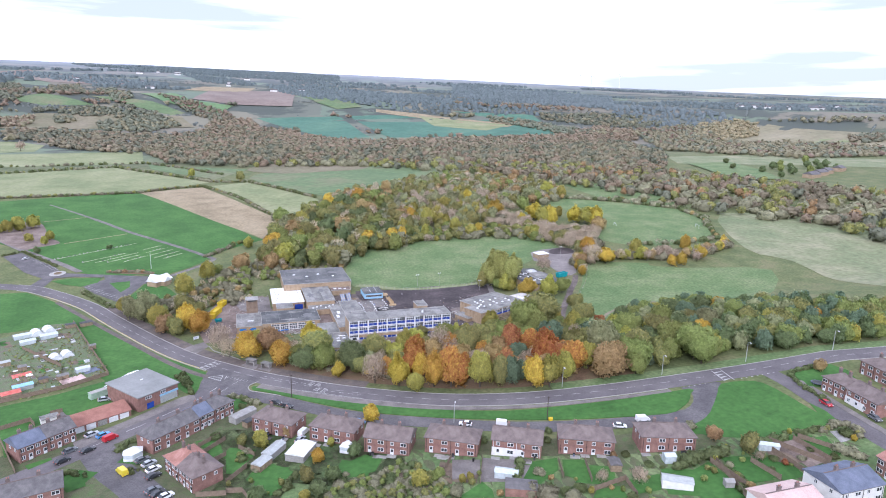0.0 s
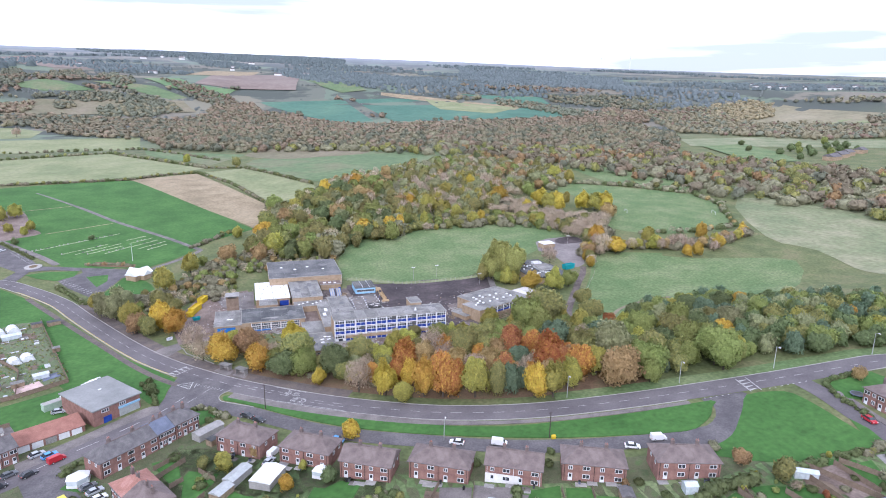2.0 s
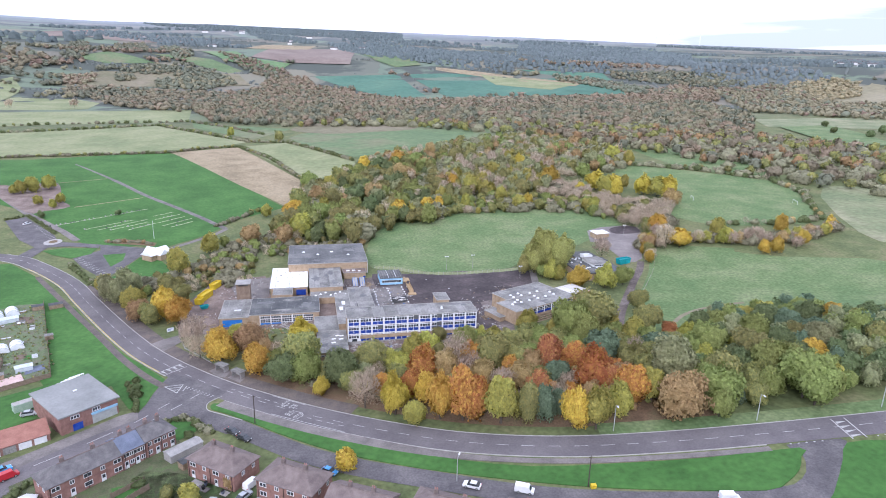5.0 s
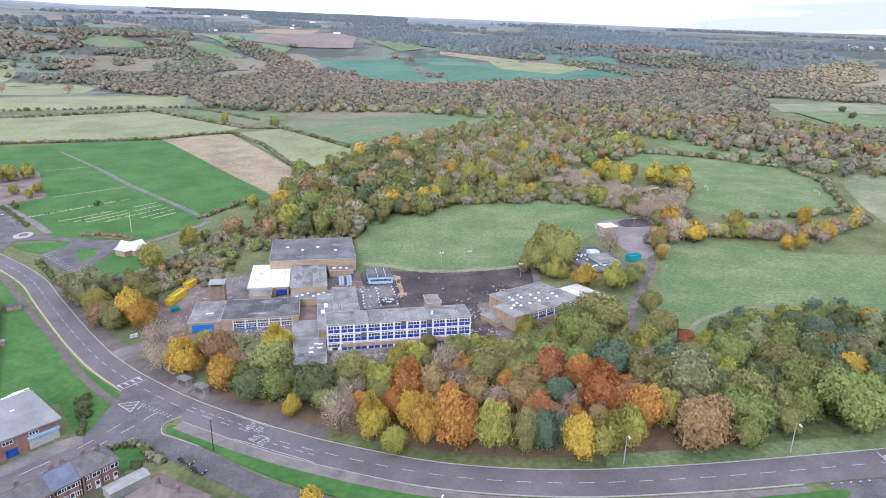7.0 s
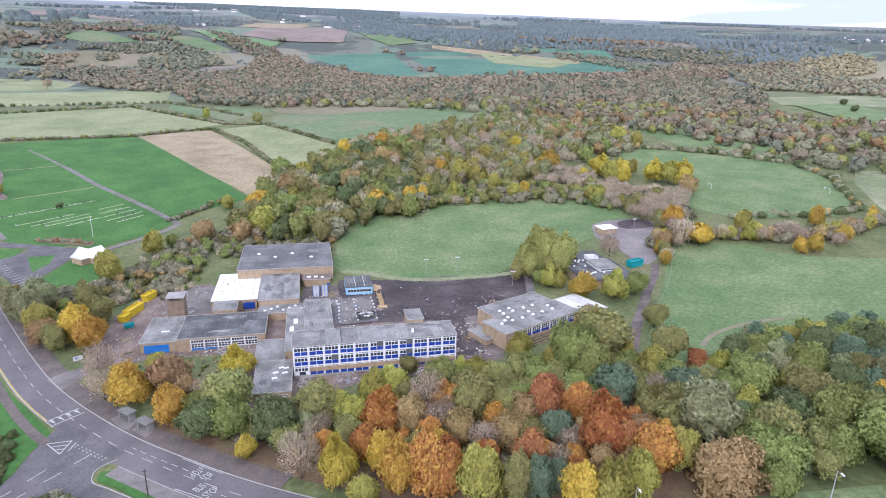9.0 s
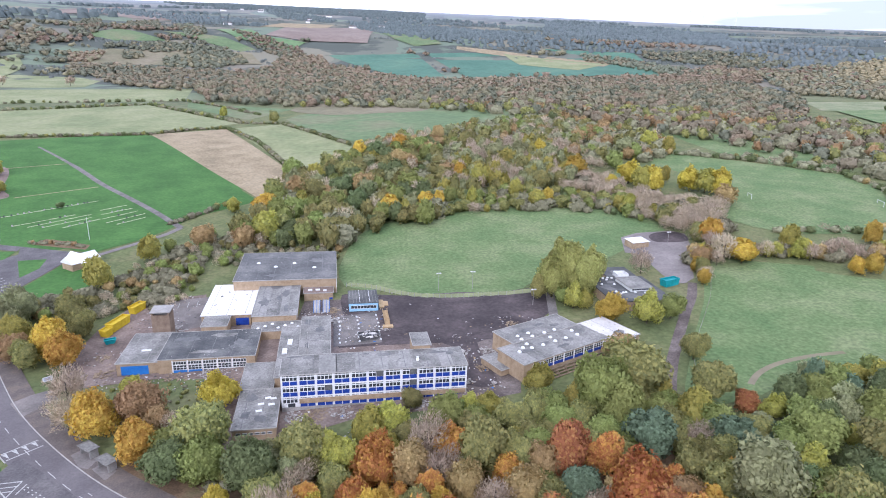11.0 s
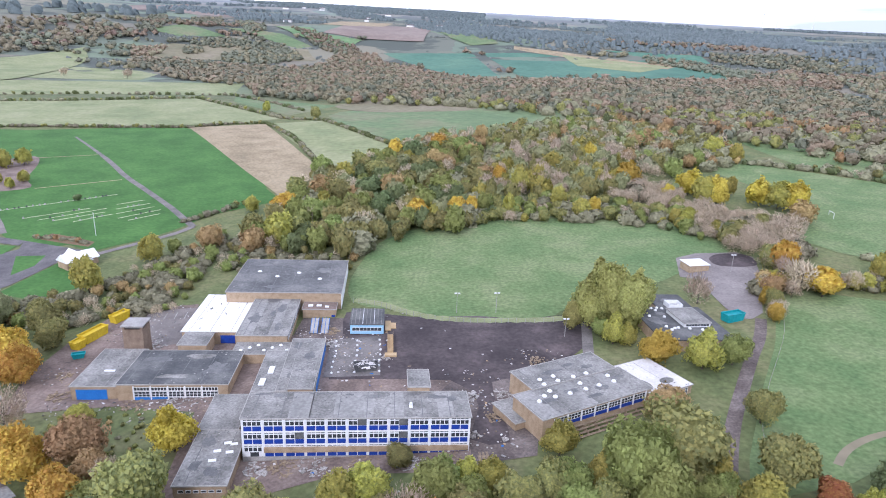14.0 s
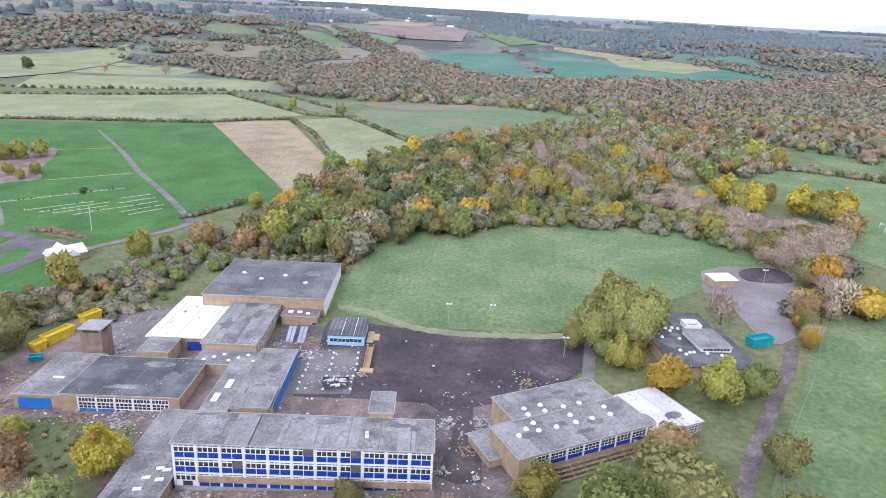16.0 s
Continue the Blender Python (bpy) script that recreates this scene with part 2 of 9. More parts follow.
ASH = mat("dark_playground", [(0.042, 0.034, 0.036), (0.068, 0.055, 0.056), (0.125, 0.1, 0.098)], 0.06, 0.9, 0.4, 3.0, fine=14, amount=0.6)
EARTH = mat("bare_earth", [(0.13, 0.1, 0.085), (0.19, 0.145, 0.125), (0.25, 0.2, 0.17)], 0.12, 0.95, 0.6, 2.0, amount=0.6)
LITTER = mat("leaf_litter", [(0.12, 0.08, 0.048), (0.165, 0.11, 0.066), (0.15, 0.12, 0.065)], 0.2, 0.95, 0.6, 3.0, amount=0.6)
KERB = mat("kerb_concrete", [(0.3, 0.29, 0.27), (0.4, 0.385, 0.36)], 0.8, 0.85)
PAINT = mat("road_paint", [(0.34, 0.34, 0.325), (0.48, 0.475, 0.455)], 1.2, 0.7, 0.1)
YELLOW = mat("yellow_line", [(0.5, 0.38, 0.08), (0.6, 0.48, 0.14)], 1.0, 0.7, 0.1)


def far_land():
    """Hedged fields and dark woods of the far country, under the rough grass nearer by."""
    m = GRASS.copy()
    m.name = "open_country"
    n, l = m.node_tree.nodes, m.node_tree.links
    b = n["Principled BSDF"]
    near = b.inputs["Base Color"].links[0].from_socket
    geo, sep, mapp = n.new("ShaderNodeNewGeometry"), n.new("ShaderNodeSeparateXYZ"), n.new("ShaderNodeMapping")
    l.new(geo.outputs["Position"], sep.inputs[0])
    mapp.inputs["Scale"].default_value = (0.0042, 0.0034, 0)
    l.new(geo.outputs["Position"], mapp.inputs[0])
    warp, wadd = n.new("ShaderNodeTexNoise"), n.new("ShaderNodeMixRGB")
    warp.inputs["Scale"].default_value, warp.inputs["Detail"].default_value = 1.4, 3
    l.new(mapp.outputs[0], warp.inputs["Vector"])
    wadd.blend_type, wadd.inputs[0].default_value = "ADD", 0.55
    l.new(mapp.outputs[0], wadd.inputs[1])
    l.new(warp.outputs["Color"], wadd.inputs[2])
    vor = n.new("ShaderNodeTexVoronoi")
    vor.inputs["Scale"].default_value = 1.0
    l.new(wadd.outputs[0], vor.inputs["Vector"])
    cell, ramp = n.new("ShaderNodeSeparateColor"), n.new("ShaderNodeValToRGB")
    l.new(vor.outputs["Color"], cell.inputs[0])
    l.new(cell.outputs[0], ramp.inputs[0])
    ramp.color_ramp.interpolation = "CONSTANT"
    tones = [(0.15, 0.16, 0.12), (0.145, 0.185, 0.125), (0.185, 0.17, 0.13), (0.13, 0.155, 0.115), (0.14, 0.18, 0.13), (0.2, 0.19, 0.14), (0.135, 0.145, 0.115), (0.165, 0.155, 0.12)]
    e = ramp.color_ramp.elements
    e[0].color, e[1].color, e[1].position = (*tones[0], 1), (*tones[1], 1), 1 / 8
    for i, c in enumerate(tones[2:]):
        k = e.new((i + 2) / 8)
        k.color = (*c, 1)
    wood, wr, mixw = n.new("ShaderNodeTexNoise"), n.new("ShaderNodeValToRGB"), n.new("ShaderNodeMixRGB")
    wm = n.new("ShaderNodeMapping")
    wm.inputs["Scale"].default_value = (0.0026, 0.0036, 0)
    l.new(geo.outputs["Position"], wm.inputs[0])
    l.new(wm.outputs[0], wood.inputs["Vector"])
    wood.inputs["Scale"].default_value, wood.inputs["Detail"].default_value, wood.inputs["Roughness"].default_value = 1.6, 8, 0.62
    wr.color_ramp.elements[0].position, wr.color_ramp.elements[1].position = 0.485, 0.53
    l.new(wood.outputs["Fac"], wr.inputs[0])
    l.new(wr.outputs[0], mixw.inputs[0])
    l.new(ramp.outputs[0], mixw.inputs[1])
    mixw.inputs[2].default_value = (0.078, 0.09, 0.076, 1)
    part_y, mixd = n.new("ShaderNodeMapRange"), n.new("ShaderNodeMixRGB")
    part_y.inputs["From Min"].default_value, part_y.inputs["From Max"].default_value = 600, 900
    l.new(sep.outputs["Y"], part_y.inputs["Value"])
    l.new(part_y.outputs[0], mixd.inputs[0])
    l.new(near, mixd.inputs[1])
    l.new(mixw.outputs[0], mixd.inputs[2])
    # distance haze put into the ground colour: grey-blue mixed in towards the north
    haze, mixm = n.new("ShaderNodeMapRange"), n.new("ShaderNodeMixRGB")
    haze.inputs["From Min"].default_value, haze.inputs["From Max"].default_value, haze.inputs["To Max"].default_value = 2300, 4200, 0.75
    l.new(sep.outputs["Y"], haze.inputs["Value"])
    l.new(haze.outputs[0], mixm.inputs[0])
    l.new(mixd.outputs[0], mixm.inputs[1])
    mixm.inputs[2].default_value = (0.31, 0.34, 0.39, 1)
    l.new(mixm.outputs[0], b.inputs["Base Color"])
    return m


COUNTRY = far_land()


# ---- building helpers ----
class Solid:
    """Vertices and faces of one mesh, gathered piece by piece."""

    def __init__(self):
        self.v, self.f = [], []

    def add(self, verts, faces):
        k = len(self.v)
        self.v += [tuple(p) for p in verts]
        self.f += [tuple(i + k for i in f) for f in faces]
        return self

    def box(self, x0, y0, z0, x1, y1, z1):
        p = [(x, y, z) for z in (z0, z1) for y in (y0, y1) for x in (x0, x1)]
        return self.add(p, [(0, 2, 3, 1), (4, 5, 7, 6), (0, 1, 5, 4), (2, 6, 7, 3), (0, 4, 6, 2), (1, 3, 7, 5)])

    def prism(self, ring, z0, z1):
        n = len(ring)
        p = [(x, y, z0) for x, y in ring] + [(x, y, z1) for x, y in ring]
        faces = [tuple(reversed(range(n))), tuple(range(n, 2 * n))]
        return self.add(p, faces + [(i, (i + 1) % n, n + (i + 1) % n, n + i) for i in range(n)])

    def tube(self, a, b, r0, r1, n=8, caps=True):
        a, b = Vector(a), Vector(b)
        q = (b - a).to_track_quat("Z", "Y")
        p = []
        for c, r in ((a, r0), (b, r1)):
            p += [tuple(c + q @ Vector((r * math.cos(2 * math.pi * i / n), r * math.sin(2 * math.pi * i / n), 0))) for i in range(n)]
        faces = [(i, (i + 1) % n, n + (i + 1) % n, n + i) for i in range(n)]
        return self.add(p, faces + ([tuple(reversed(range(n))), tuple(range(n, 2 * n))] if caps else []))

    def mesh(self, name, material, smooth=False):
        me = bpy.data.meshes.new(name)
        me.from_pydata(self.v, [], self.f)
        if material:
            me.materials.append(material)
        me.update()
        if smooth:
            me.polygons.foreach_set("use_smooth", [True] * len(me.polygons))
        return me


def part(name, shape, material, parent=None, label=""):
    """One mesh object from a Solid, under a thing or a part, in its parent's own axes."""
    ob = new(name, shape.mesh(name, material) if isinstance(shape, Solid) else shape)
    ob.parent = parent
    return tagged(ob, label)


def thing(name, m, label, category, group=""):
    ob = new(name)
    ob.empty_display_size = 0.3
    ob.matrix_world = m
    return tagged(ob, label, category, group)


def at(x, y, turn=0.0, lift=0.0):
    """A pose on the ground."""
    return pose(x, y, float(land(x, y)) + lift, 0, 0, turn)


def smooth_ring(pts, steps=4, closed=True):
    """A rounded line through the given plan points."""
    p = [Vector(q) for q in pts]
    n, out = len(p), []
    for i in range(n if closed else n - 1):
        a, b, c, d = (p[(i + k) % n] if closed else p[min(max(i + k, 0), n - 1)] for k in (-1, 0, 1, 2))
        for s in range(steps):
            t = s / steps
            out.append(0.5 * (2 * b + (c - a) * t + (2 * a - 5 * b + 4 * c - d) * t * t + (3 * b - a - 3 * c + d) * t ** 3))
    if not closed:
        out.append(p[-1])
    return [(q.x, q.y) for q in out]


def drape(name, ring, lift, material, label, cell=6.0, category="ground", thick=0.0):
    """A piece of ground with the given outline, laid over the land."""
    bm = bmesh.new()
    face = bm.faces.new([bm.verts.new((x, y, 0)) for x, y in ring])
    if face.normal.z < 0:
        face.normal_flip()
    bmesh.ops.triangulate(bm, faces=bm.faces[:], quad_method="BEAUTY", ngon_method="BEAUTY")
    for _ in range(6):
        long = [e for e in bm.edges if e.calc_length() > cell]
        if not long:
            break
        bmesh.ops.subdivide_edges(bm, edges=long, cuts=1)
        bmesh.ops.triangulate(bm, faces=[f for f in bm.faces if len(f.verts) > 3])
    co = np.array([v.co[:2] for v in bm.verts])
    zs = land(co[:, 0], co[:, 1]) + lift
    for v, z in zip(bm.verts, zs):
        v.co.z = z
    bm.normal_update()
    for f in bm.faces:
        if f.normal.z < 0:
            f.normal_flip()
    if thick:
        rim = [e for e in bm.edges if e.is_boundary]
        ext = bmesh.ops.extrude_edge_only(bm, edges=rim)
        for v in ext["geom"]:
            if isinstance(v, bmesh.types.BMVert):
                v.co.z -= thick
    me = bpy.data.meshes.new(name)
    bm.to_mesh(me)
    bm.free()
    me.materials.append(material)
    return tagged(new(name, me), label, category, "", "structure")


def ribbon(name, line, half, lift, material, label, kind="structure", category="road", thick=0.0, parent=None):
    """A strip of the given half width along a plan line, laid over the land."""
    s = Solid()
    n = len(line)
    rows = []
    for i, (x, y) in enumerate(line):
        ax, ay = line[max(i - 1, 0)]
        bx, by = line[min(i + 1, n - 1)]
        d = math.hypot(bx - ax, by - ay) or 1
        nx, ny = -(by - ay) / d, (bx - ax) / d
        w = half[i] if isinstance(half, (list, tuple)) else half
        k = max(2, int((max(half) if isinstance(half, (list, tuple)) else half) / 1.5) + 1)
        rows.append([(x + nx * w * (2 * j / k - 1), y + ny * w * (2 * j / k - 1)) for j in range(k + 1)])
    k = len(rows[0]) - 1
    verts = [(px, py, float(land(px, py)) + lift) for r in rows for px, py in r]
    faces = [(i * (k + 1) + j, (i + 1) * (k + 1) + j, (i + 1) * (k + 1) + j + 1, i * (k + 1) + j + 1) for i in range(n - 1) for j in range(k)]
    faces = [tuple(reversed(f)) for f in faces]
    s.add(verts, faces)
    if thick:
        for j, turn in ((0, 0), (k, 1)):
            low = [(verts[i * (k + 1) + j][0], verts[i * (k + 1) + j][1], verts[i * (k + 1) + j][2] - thick) for i in range(n)]
            top = [verts[i * (k + 1) + j] for i in range(n)]
            s.add(top + low, [(i, i + 1, n + i + 1, n + i) if turn else (i, n + i, n + i + 1, i + 1) for i in range(n - 1)])
    me = s.mesh(name, material)
    ob = new(name, me)
    ob.parent = parent
    return tagged(ob, label, "" if parent else category, "", "" if parent else kind)


def inside(x, y, ring):
    hit, n = False, len(ring)
    for i in range(n):
        (x0, y0), (x1, y1) = ring[i], ring[(i + 1) % n]
        if (y0 > y) != (y1 > y) and x < (x1 - x0) * (y - y0) / (y1 - y0) + x0:
            hit = not hit
    return hit
FAR_FIELDS = [
    (HEATH, "brown ploughed field on the far slope", [(-162, 1736), (-126, 2090), (179, 2156), (118, 1646), (-49, 1668)]),
    (STUBBLE, "pale strip field on the far slope", [(-211, 2070), (-152, 2272), (35, 2282), (5, 2066), (-126, 2063)]),
    (LAWN_FAR_M, "bright green field on the far slope", [(-316, 1855), (-220, 1908), (-168, 1715), (-49, 1654), (-81, 1572), (-143, 1591), (-235, 1684)]),
    (GREYGREEN, "grey-green field among far woods", [(-589, 1596), (-539, 1715), (-495, 1690), (-395, 1603), (-505, 1566)]),
    (GREYGREEN, "grey-green field sloping to the valley", [(-432, 1719), (-367, 1722), (-265, 1678), (-171, 1562), (-205, 1530), (-333, 1642)]),
    (BENT_DULL, "rough brown pasture in the valley", [(-497, 1485), (-340, 1519), (-180, 1526), (-137, 1352), (-329, 1302), (-510, 1259), (-536, 1351)]),
    (HEATH, "pinkish ploughed field under the skyline", [(-946, 2418), (-843, 2793), (-760, 2525), (-812, 2308), (-859, 2154)]),
    (HEATH, "broad pinkish field under the skyline", [(-774, 2322), (-695, 2589), (-422, 2448), (-404, 2139), (-641, 2188)]),
    (STUBBLE, "tan strip beside the blue-green crop", [(359, 1591), (473, 1520), (696, 1316), (644, 1258), (462, 1460), (352, 1558)]),
    (PASTURE, "pale green strip beside the crop", [(465, 1492), (675, 1299), (562, 1207), (457, 1313)]),
    (CROP, "upper blue-green crop field", [(581, 1526), (795, 1418), (780, 1328), (701, 1325), (653, 1435)]),
    (GREYGREEN, "green field below a far wood", [(160, 2059), (283, 1909), (322, 1622), (243, 1601), (196, 1697)]),
    (GOLDEN, "sunlit golden heath on a far hill", [(1165, 1092), (1271, 1051), (1283, 941), (1368, 766), (1376, 615), (1149, 469), (1070, 543), (1008, 660), (899, 770), (881, 874), (969, 985)]),
    (PASTURE, "pale pasture on the golden hill", [(1124, 792), (1225, 772), (1214, 712), (1116, 724)]),
    (PITCH, "green field with dark cedars", [(598, 498), (680, 504), (642, 404), (588, 318), (526, 322)]),
]
FAR_WOODS = [
    ("dark", [(-705, 1942), (-685, 2030), (-595, 1774), (-564, 1627), (-597, 1570)]),
    ("blue", [(-858, 2470), (-795, 2647), (-655, 2539), (-485, 2462), (-361, 2417), (-274, 2330), (-262, 2189), (-429, 2106), (-592, 2246), (-723, 2359), (-799, 2266)]),
    ("dark", [(-583, 1953), (-522, 2064), (-451, 1797), (-476, 1697), (-530, 1756)]),
    ("dark", [(-442, 1908), (-410, 1983), (-312, 1707), (-350, 1642)]),
    ("dark", [(-485, 1530), (-375, 1583), (-238, 1563), (-221, 1487), (-333, 1474), (-457, 1482)]),
    ("dark", [(-353, 1379), (-284, 1492), (-205, 1489), (-167, 1371), (-242, 1246), (-328, 1268)]),
    ("dark", [(-456, 1468), (-406, 1456), (-396, 1360), (-431, 1366)]),
    ("blue", [(-937, 3862), (-652, 3527), (-394, 3758), (331, 3955), (548, 3471), (458, 2909), (234, 2879), (-77, 2919), (-388, 3094), (-713, 3279)]),
    ("blue", [(-278, 2961), (-27, 2749), (50, 2508), (13, 2388), (-161, 2509)]),
    ("blue", [(82, 2458), (294, 2490), (558, 2145), (689, 1843), (561, 1473), (475, 1534), (340, 1629), (206, 1783), (105, 2118)]),
    ("red", [(-550, 1399), (-494, 1439), (-468, 1362), (-474, 1279), (-511, 1265)]),
    ("red", [(-120, 1282), (-100, 1458), (-10, 1488), (17, 1314), (89, 1274), (126, 1137), (195, 972), (164, 811), (89, 843), (-3, 925), (-85, 1059)]),
    ("red", [(195, 972), (381, 1027), (567, 1081), (714, 1075), (884, 1195), (906, 1075), (829, 938), (674, 861), (432, 783), (282, 766), (156, 771)]),
    ("mix", [(-496, 1213), (-450, 1263), (-401, 1279), (-306, 1230), (-160, 1227), (-120, 1282), (-85, 1059), (-118, 904), (-155, 907), (-209, 851), (-312, 916), (-407, 1096), (-475, 1141)]),
    ("dark", [(656, 1441), (743, 1357), (791, 1177), (797, 1104), (714, 1075), (689, 1243), (636, 1349)]),
    ("blue", [(1020, 2798), (1220, 2538), (1448, 2393), (1514, 2112), (1072, 1410), (949, 1501), (861, 1740), (763, 2057)]),
    ("blue", [(665, 1773), (801, 1698), (868, 1497), (816, 1388), (696, 1452), (589, 1553)]),
    ("dark", [(805, 1429), (977, 1347), (1073, 1256), (970, 1111), (889, 1204), (789, 1341)]),
    ("blue", [(1121, 1578), (1237, 1323), (1278, 1136), (1223, 1075), (1013, 1127), (984, 1297)]),
    ("mix", [(906, 1063), (1069, 1108), (1105, 1043), (991, 823), (1109, 756), (1188, 632), (1042, 524), (842, 517), (778, 624), (726, 712), (832, 926)]),
    ("gold", [(1142, 1113), (1246, 1100), (1254, 1024), (1118, 886), (1000, 850), (975, 939)]),
    ("dark", [(1259, 773), (1352, 755), (1238, 670), (1174, 704)]),
    ("mix", [(-261, 1814), (-193, 1740), (-68, 1584), (-39, 1497), (-95, 1458), (-169, 1574)]),
]
GRAVE_ROWS = [(-165, 193, -118, 228), (-144, 184, -121, 202), (-136, 182, -113, 202), (-129, 181, -111, 196), (-119, 180, -106, 193), (-111, 209, -100, 218), (-108, 201, -95, 212), (-105, 193, -91, 206), (-101, 186, -86, 201), (-95, 183, -84, 194)]
CEM_PATH_A = [(-208, 376), (-159, 311), (-129, 267), (-107, 238), (-84, 207), (-70, 186), (-62, 174)]
CEM_PATH_B = [(-62, 174), (-67, 164), (-76, 153), (-84, 144), (-91, 136)]
CEM_EARTH = [(-233, 282), (-236, 303), (-221, 297), (-204, 311), (-192, 292), (-181, 258), (-169, 239), (-181, 229), (-191, 227)]
FIELD_TREES = [
    (181, 74, "yellow", 9), (209, 82, "lime", 11), (206, 70, "lime", 9), (198, 75, "lime", 7), (216, 67, "bare", 9),
    (224, 68, "bare", 9), (247, 78, "yellow", 10), (215, 51, "gold", 7), (221, 50, "yellow", 9), (241, 55, "yellow", 9),
    (208, 67, "bare", 8), (194, 75, "bare", 8), (169, 72, "bare", 7), (178, 100, "olive", 9), (164, 76, "yellow", 8),
    (178, 91, "bare", 8), (235, 52, "bare", 7), (180, 80, "bare", 7)]
CEMETERY_TREES = [
    (-212, 277, "lime", 10.0), (-206, 281, "lime", 11.5), (-198, 288, "lime", 10.8), (-190, 245, "lime", 7.1), (-178, 236, "lime", 6.2), (-178, 249, "lime", 7.0), (-217, 276, "lime", 7.0), (-133, 215, "dark", 4.0), (-177, 213, "dark", 4.9)]

CEDARS = [(662, 491), (614, 426), (497, 317), (509, 314)]


# ---- the ground, one sheet out to the horizon ----
def spread(near0, near1, step, far0, far1):
    a = list(np.arange(near0, near1 + 0.1, step))
    d, v = step, near1
    while v < far1:
        d = min(d * 1.12, 110)
        v += d
        a.append(v)
    d, v = step, near0
    while v > far0:
        d = min(d * 1.12, 110)
        v -= d
        a.insert(0, v)
    return np.array(a)


gx, gy = spread(-180, 260, 5.0, -4300, 4900), spread(-240, 320, 5.0, -900, 4900)
GX, GY = np.meshgrid(gx, gy)
GZ = land(GX, GY)
ground_mesh = bpy.data.meshes.new("ground")
nx, ny = len(gx), len(gy)
ids = np.arange(nx * ny).reshape(ny, nx)
quads = np.stack([ids[:-1, :-1], ids[:-1, 1:], ids[1:, 1:], ids[1:, :-1]], -1).reshape(-1, 4)
ground_mesh.from_pydata(np.stack([GX, GY, GZ], -1).reshape(-1, 3).tolist(), [], quads.tolist())
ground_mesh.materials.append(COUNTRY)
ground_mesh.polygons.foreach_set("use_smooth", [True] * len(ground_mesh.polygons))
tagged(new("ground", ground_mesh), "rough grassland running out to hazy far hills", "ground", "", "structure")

drape("cemetery_lawn", smooth_ring(CEMETERY_LAWN, 3), 0.1, LAWN, "bright green mown lawn of a cemetery field", 12)
drape("cemetery_lawn", [(-28, 217), (-41, 242), (-64, 180), (-69, 169), (-77, 157), (-86, 148), (-93, 141), (-111, 151), (-109, 167), (-95, 201), (-60, 254)], 0.13, LAWN, "bright green grass beside the cemetery path", 10)
drape("stubble_field", STUBBLE_FIELD, 0.16, STUBBLE, "dry tan stubble field between hedges", 15)
drape("hay_field", HAY_FIELD, 0.14, PASTURE, "pale green cut hay field", 15)
drape("pale_field", PALE_FIELD, 0.2, PASTURE, "large pale green pasture bordered by hedges", 20)
drape("west_pasture", WEST_PASTURE, 0.3, PASTURE, "pale pasture dotted with hawthorn bushes", 25)
drape("upper_pasture", UPPER_PASTURE, 0.3, PASTURE, "distant green pasture below the woods", 25)
drape("meadow", smooth_ring(MEADOW, 3), 0.2, GREYGREEN, "grey-green meadow with a brown grassy mound", 20)
drape("grassy_mound", smooth_ring([(-33, 605), (2, 666), (68, 671), (122, 664), (136, 606), (114, 559), (68, 552), (10, 550)], 3), 0.35, BENT_DULL, "brown grassy rise on the meadow", 20)
drape("small_meadow", SMALL_MEADOW, 0.2, GREYGREEN, "narrow grey-green meadow between hedges", 20)
drape("crop_field", TEAL_CROP_WEST, 0.8, CROP, "blue-green winter crop on a distant slope", 40)
drape("crop_field", TEAL_CROP_EAST, 0.8, CROP, "long blue-green winter crop below a wood", 40)
drape("sports_field", smooth_ring(SPORTS_FIELD, 3), 0.1, PITCH, "worn green school sports field", 8)
drape("football_field", smooth_ring(GOAL_FIELD, 3), 0.12, PITCH, "green football field with white goal posts", 12)
drape("far_field", smooth_ring(FAR_RIGHT_FIELD, 3), 0.14, PITCH, "green field beyond the football field", 15)
drape("horse_field", smooth_ring(HORSE_FIELD, 3), 0.1, PITCH, "green grazing field beside the wood", 8)
drape("rough_grassland", smooth_ring(ROUGH_GRASSLAND, 3), 0.14, BENT, "bleached rough grassland", 15)
drape("plateau_field", PLATEAU_FIELD, 0.3, BENT, "pale dry field on the valley edge", 40)
drape("playground", smooth_ring(PLAYGROUND, 2), 0.14, ASH, "dark stained ash playground behind the school", 5, "playground")
SITE = [(-62, 22), (-66, 40), (-64, 62), (-58, 82), (-34, 86), (-30, 58), (0, 60), (18, 60), (16, 34), (58, 30), (62, 4), (50, -7), (20, -6), (-2, -14), (-14, -14), (-16, 20), (-36, 24), (-50, 23)]
drape("school_yard", SITE, 0.08, EARTH, "rubble-strewn earth and broken tarmac round the school", 5)

# ---- roads ----
ROAD = smooth_ring([(-250, 150), (-200, 148), (-164, 135), (-146, 120), (-124, 94.5), (-109, 70), (-95, 47), (-83, 27.8), (-71, 10.2), (-57, -6.6), (-42, -22.3), (-28, -34.4), (-14, -45.4), (2, -56), (24, -68.3), (50, -77.8), (78, -84), (106, -89), (134, -94), (162, -99), (182, -103), (230, -112), (300, -124)], 5, False)
ribbon("road", ROAD, 4.45, 0.1, ASPHALT, "worn grey asphalt main road with white centre dashes")


def offset(line, d):
    """The plan line d metres to the left of the given one."""
    out = []
    for i, (x, y) in enumerate(line):
        (ax, ay), (bx, by) = line[max(i - 1, 0)], line[min(i + 1, len(line) - 1)]
        k = math.hypot(bx - ax, by - ay) or 1
        out.append((x - (by - ay) / k * d, y + (bx - ax) / k * d))
    return out


